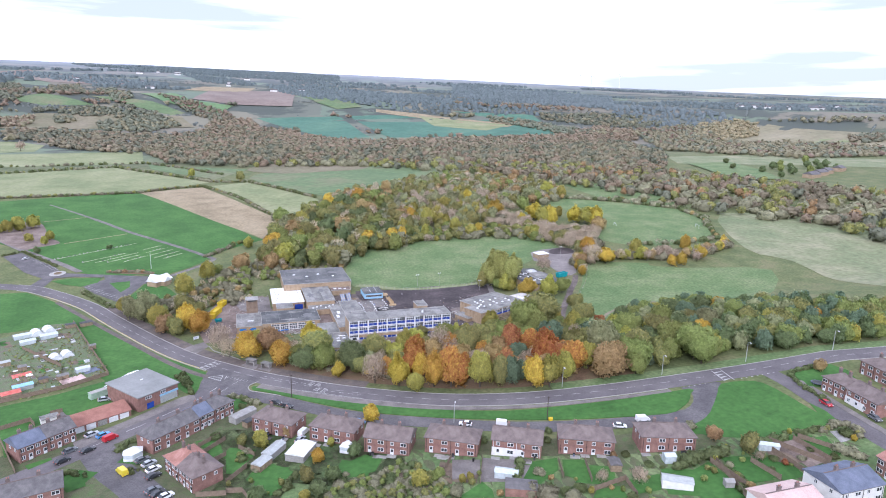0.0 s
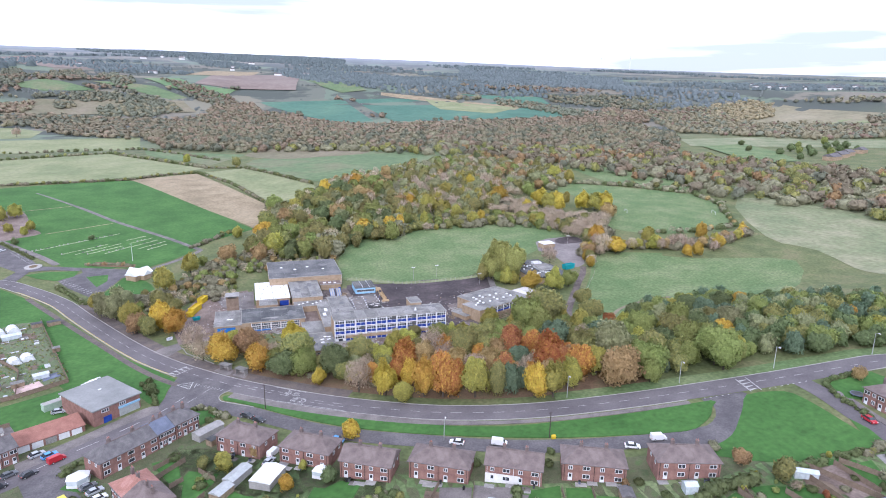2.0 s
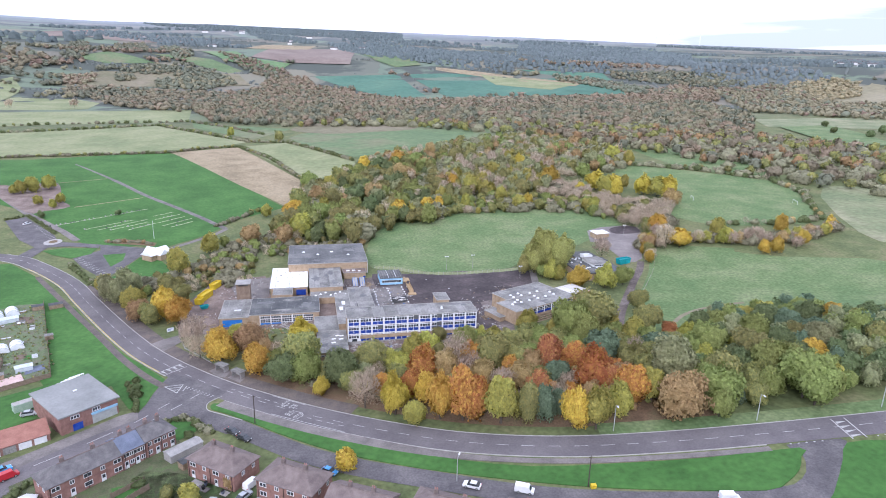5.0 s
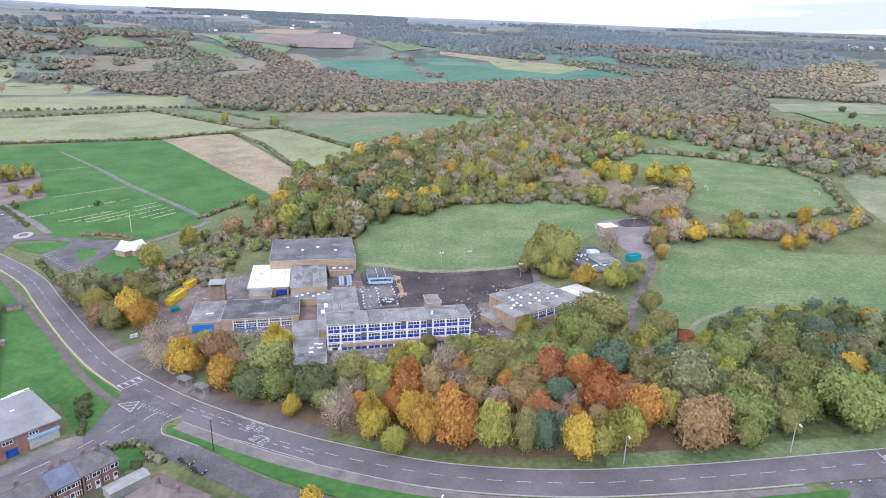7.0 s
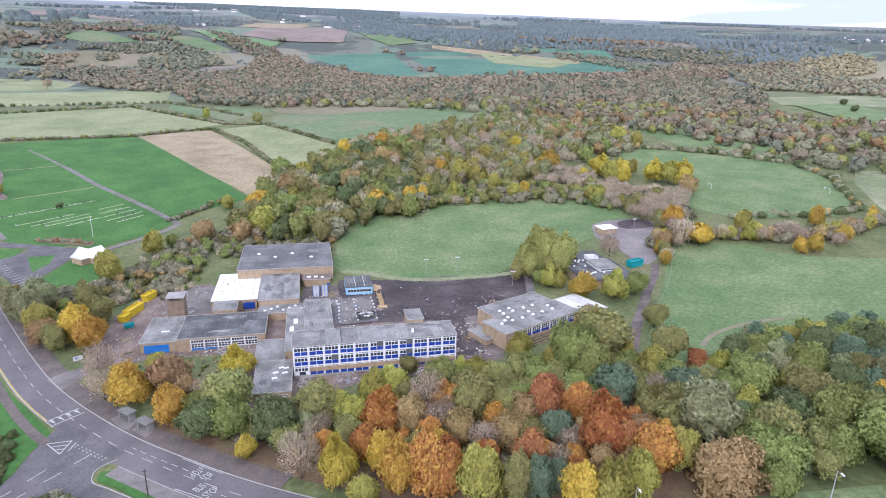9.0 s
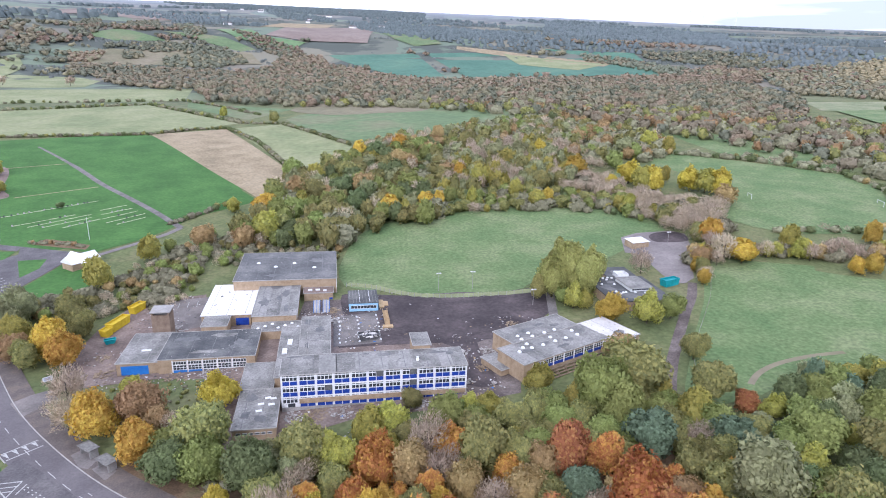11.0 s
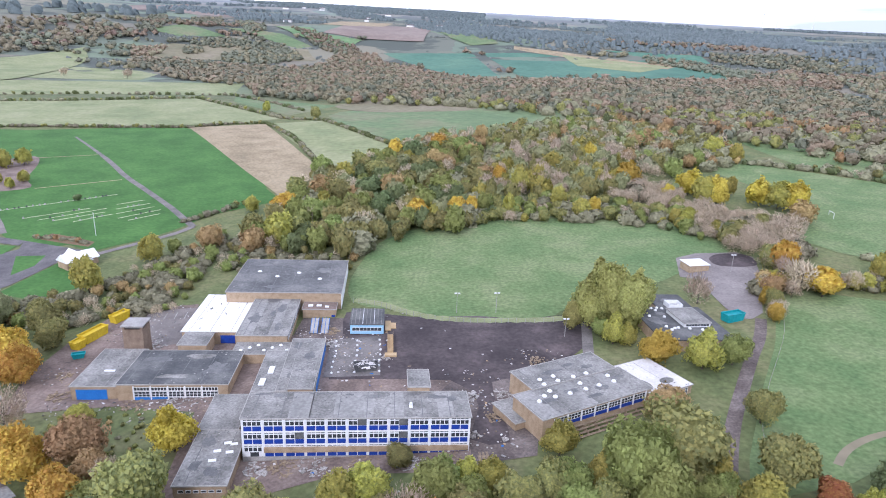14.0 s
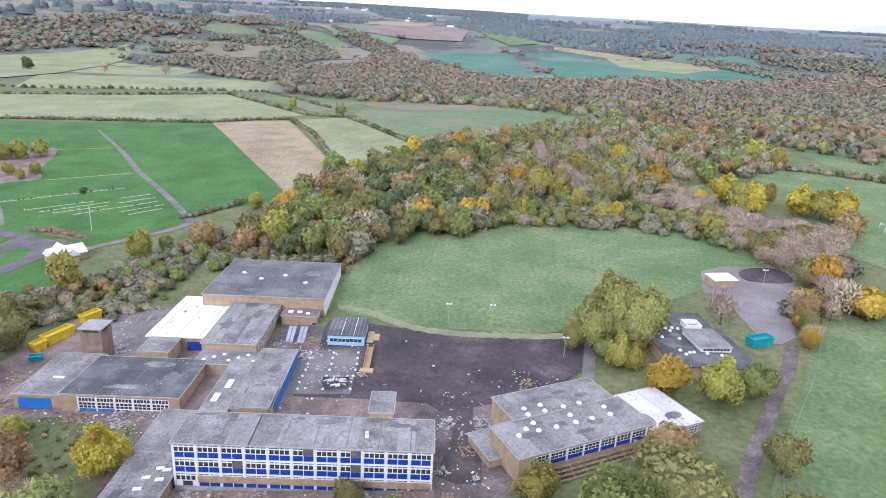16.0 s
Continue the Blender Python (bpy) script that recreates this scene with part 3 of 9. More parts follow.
def stretch(line, x0, x1):
    return [p for p in line if x0 <= p[0] <= x1]


def dashes(line, gap, dash, half, material, label, name="centre_line", lift=0.115):
    """Painted dashes along a plan line, one object."""
    s, run, on, i = Solid(), 0.0, [], 0
    pts = [Vector(p) for p in line]
    fine = []
    for a, b in zip(pts, pts[1:]):
        k = max(1, int((b - a).length / 0.5))
        fine += [(a + (b - a) * j / k) for j in range(k)]
    seg = []
    for a, b in zip(fine, fine[1:]):
        run += (b - a).length
        if run % (gap + dash) < dash:
            seg.append(a)
        elif seg:
            on.append(seg)
            seg = []
    for seg in on + [seg]:
        if len(seg) < 2:
            continue
        a, b = seg[0], seg[-1]
        d = (b - a).normalized()
        n = Vector((-d.y, d.x)) * half
        s.add([(q.x, q.y, float(land(q.x, q.y)) + lift + 0.02) for q in (a - n, b - n, b + n, a + n)], [(0, 1, 2, 3)])
    return tagged(new(name, s.mesh(name, material)), label, "road marking", "", "structure")


dashes(ROAD, 2.8, 4.0, 0.085, PAINT, "worn white centre dashes on the road")
north_path = stretch(offset(ROAD, 7.2), -112, 2)
ribbon("pavement", north_path, 2.65, 0.16, PAVE_LEAVES, "grey asphalt pavement strewn with brown leaves", category="pavement", thick=0.16)
for side, x0, x1 in ((4.55, -170, 240), (-4.55, -170, -59), (-4.55, -40.5, 104), (-4.55, 146, 240)):
    ribbon("kerb", stretch(offset(ROAD, side), x0, x1), 0.12, 0.2, KERB, "pale concrete kerb along the main road", category="kerb", thick=0.2)


# ---- trees ----
def crown_data(seed, shape, leaves, size, rings=6, cols=9, lumps=26):
    """A crown of one metre height and about one metre width: leaf sprays over an uneven, billowing body."""
    rng = np.random.default_rng(seed)
    ax, az, cz = {"round": (0.47, 0.48, 0.52), "tall": (0.45, 0.485, 0.515), "cone": (0.46, 0.5, 0.5), "bush": (0.56, 0.5, 0.33), "twigs": (0.47, 0.46, 0.54)}[shape]
    ld = rng.normal(size=(lumps, 3))
    ld[:, 2] = ld[:, 2] * 0.8 + 0.15
    ld /= np.linalg.norm(ld, axis=1)[:, None]
    la, lw = rng.uniform(0.12, 0.42, lumps), rng.uniform(0.34, 0.66, lumps) * (26 / lumps) ** 0.4
    lean, sway = rng.uniform(-0.1, 0.1, 2), rng.uniform(0, 6.28, 3)

    def form(d):
        ang = np.arccos(np.clip(d @ ld.T, -1, 1))
        b = la * np.clip(1 - (ang / lw) ** 2, 0, None)
        k = b.argmax(1)
        r = 0.78 + b.max(1) + 0.09 * np.sin(2.6 * d[:, 0] + sway[0]) * np.sin(2.6 * d[:, 1] + sway[1]) + 0.07 * np.sin(4.5 * d[:, 2] + sway[2])
        p = d * r[:, None] * (ax, ax, az)
        t = np.clip(d[:, 2], -1, 1)
        if shape == "tall":
            p[:, :2] *= (1 - 0.22 * t)[:, None]
        elif shape == "cone":
            p[:, :2] *= (0.62 - 0.58 * t)[:, None]
        p[:, :2] += lean * (t[:, None] + 0.4)
        p[:, 2] += cz
        return p, k

    d = rng.normal(size=(leaves * 2, 3))
    d /= np.linalg.norm(d, axis=1)[:, None]
    d = d[d[:, 2] > rng.uniform(-1.0, -0.35, len(d))][:leaves]
    n = len(d)
    c, k = form(d)
    mid = np.array([0, 0, cz])
    heart = mid + ld * (ax, ax, az) * 0.5
    out = c - heart[k]
    out /= np.linalg.norm(out, axis=1)[:, None]
    if shape == "twigs":
        q = rng.uniform(0.2, 1.0, n) ** 0.6 * 1.08
    else:
        q = 1.05 - 0.3 * rng.random(n) ** 1.3 + 0.12 * rng.random(n) * (rng.random(n) < 0.25)
    c = mid + (c - mid) * q[:, None]
    c[:, 2] = np.maximum(c[:, 2], 0.02)
    nrm = out + rng.normal(scale=0.7, size=d.shape)
    nrm /= np.linalg.norm(nrm, axis=1)[:, None]
    u = np.cross(nrm, rng.normal(size=d.shape))
    u /= np.linalg.norm(u, axis=1)[:, None]
    w = np.cross(nrm, u)
    if shape == "twigs":
        u = out * 0.7 + rng.normal(scale=0.3, size=d.shape) + (0, 0, 0.55)
        u /= np.linalg.norm(u, axis=1)[:, None]
        w = np.cross(u, rng.normal(size=d.shape))
        w /= np.linalg.norm(w, axis=1)[:, None]
        w *= 0.22
    w *= np.where((np.cross(u, w) * out).sum(1) < 0, -1.0, 1.0)[:, None]
    sz = size * rng.uniform(0.6, 1.35, n)[:, None]
    verts = np.stack([c + u * sz, c - u * sz * 0.6 + w * sz * 0.95, c - u * sz * 0.6 - w * sz * 0.95], 1).reshape(-1, 3)
    soft = out * 0.75 + nrm * np.sign((nrm * out).sum(1))[:, None] * 0.4 + (0, 0, 0.15)
    norms = np.repeat(soft / np.linalg.norm(soft, axis=1)[:, None], 3, 0)
    loops, sizes = np.arange(3 * n), np.full(n, 3)
    if shape != "twigs":
        ph = np.pi * (np.arange(rings) + 0.35) / (rings - 0.1)
        th = 2 * np.pi * np.arange(cols) / cols
        g = np.stack([np.outer(np.sin(ph), np.cos(th)), np.outer(np.sin(ph), np.sin(th)), np.outer(np.cos(ph), np.ones(cols))], -1).reshape(-1, 3)
        body, k = form(g)
        body = mid + (body - mid) * 0.84
        body[:, 2] = np.maximum(body[:, 2], 0.0)
        nb = g * 0.8 + (0, 0, 0.2)
        ids = 3 * n + np.arange(rings * cols).reshape(rings, cols)
        nxt = np.roll(ids, -1, 1)
        quads = np.stack([ids[:-1], ids[1:], nxt[1:], nxt[:-1]], -1).reshape(-1, 4)
        loops = np.concatenate([loops, quads.ravel(), ids[0], ids[-1][::-1]])
        sizes = np.concatenate([sizes, np.full(len(quads), 4), [cols, cols]])
        verts = np.concatenate([verts, body])
        norms = np.concatenate([norms, nb / np.linalg.norm(nb, axis=1)[:, None]])
    return verts, norms, loops, sizes


def mesh_of(name, verts, norms, loops, sizes, material):
    me = bpy.data.meshes.new(name)
    me.vertices.add(len(verts))
    me.vertices.foreach_set("co", verts.ravel())
    me.loops.add(len(loops))
    me.loops.foreach_set("vertex_index", loops)
    me.polygons.add(len(sizes))
    me.polygons.foreach_set("loop_start", np.concatenate([[0], np.cumsum(sizes)[:-1]]))
    me.update(calc_edges=True)
    me.polygons.foreach_set("use_smooth", np.ones(len(sizes), bool))
    me.normals_split_custom_set_from_vertices(norms)
    me.materials.append(material)
    return me


def crown_mesh(name, seed, kind, leaves, size, rings=6, cols=9, lumps=26):
    return mesh_of(name, *crown_data(seed, KIND[kind][0], leaves, size, rings, cols, lumps), LEAVES[kind])


def trunk_mesh(seed, spread_=0.22):
    rng = random.Random(seed)
    s = Solid()
    s.tube((0, 0, -0.03), (0.01, 0, 0.3), 0.028, 0.02, 7, False)
    s.tube((0.01, 0, 0.3), (0, 0.01, 0.72), 0.02, 0.006, 6, False)
    for i in range(5):
        a = i * 1.3 + rng.uniform(0, 0.6)
        z = rng.uniform(0.18, 0.5)
        s.tube((0, 0, z), (spread_ * math.cos(a), spread_ * math.sin(a), z + rng.uniform(0.15, 0.3)), 0.012, 0.004, 5, False)
    return s.mesh("trunk", BARK)


TRUNKS = [trunk_mesh(i) for i in range(3)]
KIND = {
    "green": ("round", "broadleaf tree in dull green leaf", 0.9),
    "dark": ("round", "dark green bushy tree in full leaf", 0.95),
    "teal": ("tall", "blue-green tree still in full leaf", 0.9),
    "olive": ("round", "broadleaf tree turning olive brown", 0.9),
    "lime": ("tall", "tree with yellow-green autumn leaves", 0.85),
    "yellow": ("tall", "tree with bright yellow autumn leaves", 0.85),
    "gold": ("tall", "tree with golden orange autumn leaves", 0.9),
    "orange": ("tall", "beech tree with orange-red autumn leaves", 0.85),
    "rust": ("tall", "tall beech with rust-red autumn leaves", 0.85),
    "copper": ("round", "round tree with copper brown leaves", 0.95),
    "bare": ("twigs", "half-bare tree with pinkish brown twigs", 0.95),
    "pine": ("round", "pale grey-green willow in thin leaf", 0.95),
    "willow": ("tall", "tall willow with feathery olive yellow leaves", 0.72),
    "scrub": ("bush", "low tangled brown scrub bush", 1.2),
    "hedge": ("bush", "rounded dark green garden bush", 1.1),
}
CROWNS = {k: [crown_mesh("crown", 10 * i + v, k, 5200 if k == "willow" else 3300, 0.028 if k == "willow" else 0.042 if k == "bare" else 0.033, 9, 15, 30) for v in range(3)] for i, k in enumerate(KIND)}
PLAIN_CROWNS = {k: [crown_mesh("crown", 200 + 10 * i + v, k, 1100, 0.072 if k == "bare" else 0.055, 7, 12, 24) for v in range(3)] for i, k in enumerate(KIND)}
PLAIN_GROUPS = ("trees between the fields", "autumn trees before the wood", "cemetery trees", "field trees", "garden shrubs and trees")
tree_count = 0


def plant(x, y, kind, h, group, across=None):
    """A tree or bush of height h and the given spread, standing on the land."""
    global tree_count
    tree_count += 1
    rng = random.Random(tree_count)
    low = kind in ("scrub", "hedge")
    ob = thing("bush" if low else "tree", at(x, y, rng.uniform(0, 360), -0.05), KIND[kind][1], "bush" if low else "tree", group)
    w = across or h * KIND[kind][2] * rng.uniform(0.9, 1.1)
    crown = part("crown", (PLAIN_CROWNS if group in PLAIN_GROUPS else CROWNS)[kind][rng.randrange(3)], None, ob)
    crown.scale = (w * rng.uniform(0.95, 1.05), w * rng.uniform(0.95, 1.05), h)
    if not low:
        tr = part("trunk", TRUNKS[rng.randrange(3)], None, ob)
        tr.scale = (h * 0.9, h * 0.9, h)
    return ob


def clear_of(x, y, boxes):
    return not any(x0 < x < x1 and y0 < y < y1 for x0, y0, x1, y1 in boxes)


def scatter(ring, gap, seed, keep=1.0):
    """Uneven points inside a plan outline, about gap metres apart."""
    rng = random.Random(seed)
    xs, ys = [p[0] for p in ring], [p[1] for p in ring]
    out, y, row = [], min(ys), 0
    while y < max(ys):
        x = min(xs) + (row % 2) * gap / 2
        while x < max(xs):
            px, py = x + rng.uniform(-0.42, 0.42) * gap, y + rng.uniform(-0.42, 0.42) * gap
            if inside(px, py, ring) and rng.random() < keep:
                out.append((px, py))
            x += gap
        y += gap * 0.87
        row += 1
    return out


def choose(rng, table):
    v = rng.random() * sum(w for _, w in table)
    for k, w in table:
        v -= w
        if v <= 0:
            return k
    return table[-1][0]


# lighter crowns, for trees that stand in a mass: near ones and far ones
MASS = {"near": (850, 0.056, 7, 10, 22), "tall": (460, 0.078, 7, 10, 20), "mid": (300, 0.09, 6, 10, 18), "low": (80, 0.12, 5, 8, 12), "far": (12, 0.2, 4, 7, 8)}
MASS_ARR = {(d, k): [crown_data(400 + 10 * i + v, KIND[k][0], n_ if k != "bare" else n_ * 2, z_ if k != "bare" else z_ * 0.75, r_, c_, l_) for v in range(3)] for d, (n_, z_, r_, c_, l_) in MASS.items() for i, k in enumerate(KIND)}


def wood(name, points, table, h0, h1, seed, label, wide=1.0, category="wood", detail="mid"):
    """A wood too dense to count: crowns joined into one part for each tint."""
    rng = random.Random(seed)
    top = tagged(thing(name, pose(0, 0, 0), label, category), kind="stuff")
    by = {}
    for x, y in points:
        by.setdefault(choose(rng, table), []).append((x, y))
    for kind, pts in by.items():
        vs, ns, ls, ss, k = [], [], [], [], 0
        zs = land([p[0] for p in pts], [p[1] for p in pts])
        for (x, y), z in zip(pts, zs):
            base, nrm, loops, sizes = MASS_ARR[detail, kind][rng.randrange(3)]
            h = rng.uniform(h0, h1)
            w = h * KIND[kind][2] * rng.uniform(0.9, 1.2) * wide
            a = rng.uniform(0, 6.28)
            turn = np.array([[math.cos(a), math.sin(a), 0], [-math.sin(a), math.cos(a), 0], [0, 0, 1]])
            vs.append(base @ turn * (w, w, h) + (x, y, z - 0.06 * h))
            ns.append(nrm @ turn)
            ls.append(loops + k)
            ss.append(sizes)
            k += len(base)
        part("crowns", mesh_of(name, np.concatenate(vs), np.concatenate(ns), np.concatenate(ls), np.concatenate(ss), LEAVES[kind]), None, top)
    return top


# trees that can be told apart: x, y, height, spread
BELT_TREES = {
    "gold": [(-70.5, 42.5, 14, 12), (-64.5, 35.5, 12.5, 10.5), (-43.6, -2.1, 12.2, 11.0), (-30.8, -14.1, 11.3, 10.3), (19.5, -46.7, 10.5, 6.6), (22.4, -56.5, 15.1, 8.6), (56.8, -71.1, 13.1, 8.2), (140.2, -60.7, 9.1, 10.1), (174.1, -34.2, 7.8, 8.7)],
    "lime": [(-84.5, 50.5, 13, 10), (-103, 76, 10.5, 9), (-40.7, 15.3, 7.0, 7.0), (10.5, -23.4, 9.7, 9.7), (27.2, -14.9, 9.7, 8.8), (21.3, -18.1, 10.1, 9.1), (15.3, -26.6, 8.8, 8.8), (14.7, -57.1, 8.2, 6.8), (38.3, -63.2, 16.6, 10.0), (62.2, -73.0, 13.4, 9.6), (70.9, -70.1, 12.2, 7.2), (83.0, -65.4, 12.7, 8.5), (46.4, -13.0, 7.7, 7.0), (51.1, -13.2, 7.7, 7.0), (67.8, -3.2, 8.6, 7.9), (74.4, -13.9, 8.9, 8.1), (98.0, -27.9, 11.8, 11.8), (118.0, -29.8, 7.9, 7.9), (109.4, -51.7, 8.7, 8.7), (125.1, -46.3, 7.6, 7.6), (150.3, -18.0, 6.8, 8.5), (116.4, 29.9, 11.6, 10.5), (97.0, 46.3, 9.8, 7.5)],
    "pine": [(-97, 67, 12, 11), (-90.5, 71, 13, 11.5), (-92, 60.5, 12, 10), (93.5, -57.5, 16.7, 16.7), (111.3, -34.1, 5.9, 6.5), (128.5, -37.1, 9.7, 9.7), (148.4, -56.5, 11.6, 11.6)],
    "copper": [(-80.6, 41.6, 9.2, 9.2), (-34.4, 1.7, 11.5, 11.5), (-28.4, -5.0, 8.1, 8.1), (29.0, -34.4, 10.2, 9.2), (85.8, -75.2, 14.2, 13.5), (38.9, -42.0, 9.3, 7.8), (95.1, 6.9, 10.2, 10.2), (50.7, -46.7, 8.9, 8.9)],
    "olive": [(-73.5, 66, 11, 10), (-67.5, 57, 9.5, 9), (-75, 37, 9.5, 8.5), (-16.1, -15.2, 15.7, 14.3), (5.6, -24.1, 12.0, 12.0), (33.4, -4.5, 5.7, 5.7), (45.3, -64.5, 12.5, 7.0), (44.2, -33.6, 13.8, 10.6), (52.2, -34.9, 11.0, 9.1), (55.6, -21.0, 10.4, 9.5), (90.9, -13.1, 17, 17.1), (109.5, -16.8, 13.8, 13.8), (117.9, 4.5, 9.8, 8.9), (87.3, -45.7, 10.0, 10.0), (103.4, -66.7, 14.9, 13.6), (124.3, -54.4, 13.2, 13.2), (113.2, -70.7, 12.5, 11.4), (146.7, -48.6, 8.8, 8.8), (88.6, -54.1, 9.4, 9.4)],
    "bare": [(-55.7, 13.6, 11.0, 11.0), (-51.2, 1.6, 9.1, 9.1), (2.1, -45.2, 12.4, 10.3), (33.4, -27.8, 12.3, 11.1), (35.0, -36.1, 10.1, 9.2), (44.2, -46.1, 8.9, 8.9), (63.0, -52.0, 7.4, 7.4)],
    "dark": [(-22.2, -22.6, 10.7, 10.7), (-4.0, -30.4, 13.4, 11.2), (136.9, -52.1, 10.2, 10.2), (146.0, -33.7, 12.3, 12.3), (161.3, -36.4, 10.7, 10.7), (125.9, -25.1, 9.7, 9.7), (116.0, -61.3, 10.9, 9.9)],
    "green": [(-14.7, -24.8, 11.0, 10.0), (39.4, -16.5, 10.2, 10.2), (41.2, -14.1, 8.7, 7.9), (77.9, -18.4, 17.0, 14.1), (80.7, -24.9, 13.0, 11.8), (98.8, -73.4, 15.0, 13.6), (115.9, -45.0, 12.6, 12.6), (121.6, -64.7, 14.2, 12.9), (114.9, -73.5, 10.7, 9.8), (123.7, -76.8, 17, 15.6), (123.7, -81.2, 14.6, 13.3), (135.3, -41.2, 11.7, 11.7), (133.3, -24.7, 8.9, 8.9), (125.7, 31.3, 8.9, 8.9), (100.5, -63.1, 10.3, 9.4), (126.7, -67.1, 12.9, 11.7)],
    "yellow": [(-15.6, 4.7, 11, 9.5), (104.9, 34.0, 11, 11.5), (-10.6, -34.9, 7.2, 5.5), (10.3, -50.9, 14.1, 8.0), (112.6, -72.5, 3.8, 6.3)],
    "orange": [(21.4, -32.4, 12.2, 11.1), (16.4, -42.5, 11.0, 7.3), (28.3, -58.9, 16.2, 10.2), (31.8, -59.3, 14.9, 9.9), (77.3, -64.6, 14.0, 10.8), (70.4, -54.6, 15.0, 12.5), (69.9, -39.8, 10.2, 9.2), (39.1, -27.9, 10.0, 10.0)],
    "teal": [(50.5, -65.4, 11.6, 6.5), (55.6, -64.1, 9.2, 5.8), (61.5, -46.7, 9.1, 9.1), (83.1, -35.2, 11.7, 13.0), (99.5, -39.2, 11.1, 12.3), (150.3, -39.1, 11.5, 11.5), (152.8, -48.8, 10.1, 10.1)],
    "rust": [(51.8, -57.0, 11.0, 9.2), (61.5, -37.9, 13.5, 10.4), (114.3, -24.5, 6.4, 8.0), (74.4, -57.6, 9.8, 8.1)],
}
WOOD_TREES = {
    "lime": [(-65.1, 128.2, 11.2, 9.4), (-75.2, 97.9, 13.5, 10.4), (-39.5, 197.1, 8.5, 7.1), (-18.1, 147.1, 15.4, 15.4), (4.1, 249.8, 13.3, 12.1), (103.3, 219.3, 14.6, 11.2), (89.0, 177.3, 11.8, 6.6), (117.4, 188.8, 12.0, 9.2), (124.5, 171.4, 9.9, 9.9), (170.5, 155.7, 8.6, 7.8), (194.4, 185.5, 17, 14.3), (213.7, 197.9, 11.1, 7.9), (225.4, 171.7, 17, 15.7), (175.8, 137.1, 7.7, 6.4), (246.8, 282.4, 17, 20.5), (255.2, 267.5, 12.6, 9.7), (132.4, 259.4, 17, 14.1)],
    "green": [(-58.6, 137.4, 6.7, 5.5), (6.5, 151.4, 11.9, 9.9), (-11.5, 264.8, 14.0, 14.0), (59.1, 211.0, 16.8, 16.8), (79.5, 316.7, 16.6, 16.6), (78.4, 186.8, 10.2, 7.3), (-4.8, 173.9, 13.6, 12.4)],
    "copper": [(-45.2, 141.5, 11.0, 11.0), (-3.4, 210.7, 16.6, 15.1), (61.2, 270.0, 17, 16.2), (99.9, 352.8, 14.6, 11.2), (221.2, 146.5, 11.1, 12.4), (163.0, 74.9, 8.1, 8.1), (31.1, 215.1, 14.0, 14.0)],
    "gold": [(-22.2, 191.7, 11.9, 13.3), (33.4, 305.5, 17, 13.8), (44.2, 168.8, 13.8, 12.6), (63.9, 179.3, 10.8, 9.8), (70.3, 173.6, 12.5, 7.0), (94.3, 236.1, 11.7, 9.8), (64.9, 321.5, 17, 16.8), (181.4, 96.0, 12.0, 10.9), (180.0, 71.6, 11.4, 11.4)],
    "olive": [(-30.2, 153.1, 11.8, 10.8), (3.5, 206.7, 17, 23.8), (11.5, 280.2, 12.8, 11.6), (116.6, 324.0, 15.4, 17.1), (23.6, 247.2, 16.8, 15.3), (-11.4, 152.3, 11.1, 11.1), (12.0, 164.3, 14.2, 13.0), (-18.7, 217.0, 12.4, 12.4)],
    "dark": [(45.5, 302.1, 17, 16.0), (177.1, 129.9, 8.3, 8.3), (217.6, 408.6, 12.2, 12.2), (19.2, 212.9, 15.1, 15.1), (26.5, 185.4, 12.7, 12.7)],
    "yellow": [(163.6, 282.4, 13.9, 10.7), (165.4, 223.0, 17, 16.5), (132.5, 175.7, 8.8, 7.3), (180.6, 198.8, 8.2, 8.2), (193.3, 202.6, 17, 14.3), (198.9, 182.3, 17.0, 13.0), (219.2, 177.9, 17, 19.0), (230.3, 165.5, 15.0, 12.5)],
    "bare": [(174.1, 75.1, 13.1, 13.1), (135.3, 71.5, 9.9, 9.9)],
    "pine": [(221.8, 267.6, 16.3, 16.3), (128.8, 277.5, 17, 16.9), (145.6, 273.6, 17, 14.8)],
}
MIXED_WOOD = [(-20, 199), (-17, 253), (2, 272), (28, 311), (52, 340), (94, 348), (93, 261), (80, 206), (73, 159), (53, 151), (24, 139), (11, 125), (-8, 132), (-27, 135), (-29, 166)]
BIRCH_WOOD = [(86, 261), (130, 320), (172, 327), (183, 268), (159, 209), (136, 199), (106, 198), (79, 200)]
FIELD_EDGE = [(24, 145), (43, 162), (74, 166), (100, 166), (138, 162), (158, 148), (170, 128), (175, 140), (170, 163), (150, 196), (108, 206), (79, 207), (54, 171)]
BARE_WOOD = [(150, 197), (172, 227), (184, 204), (183, 176), (204, 155), (219, 146), (193, 104), (176, 94), (178, 109), (170, 124), (172, 162)]
BACK_WOOD = [(36, 321), (53, 369), (111, 382), (148, 410), (231, 447), (264, 353), (268, 288), (244, 251), (214, 251), (186, 224), (183, 268), (172, 327), (130, 320), (93, 272), (52, 340)]
WEST_THICKET = [(-59, 129), (-48, 158), (-26, 151), (1, 134), (22, 134), (17, 115), (0, 90), (-13, 81), (-44, 76), (-67, 69), (-82, 68), (-102, 84), (-89, 92), (-76, 96), (-71, 115)]
BELT = [(-34, -12), (-14, -28), (8, -43), (35, -58), (70, -68), (98, -73), (102, -45), (98, -20), (88, -8), (70, -12), (55, -17), (30, -19), (5, -22), (-10, -20), (-24, -6)]


def away(q, gap):
    return all(math.hypot(q[0] - a, q[1] - b) > gap for a, b in placed)


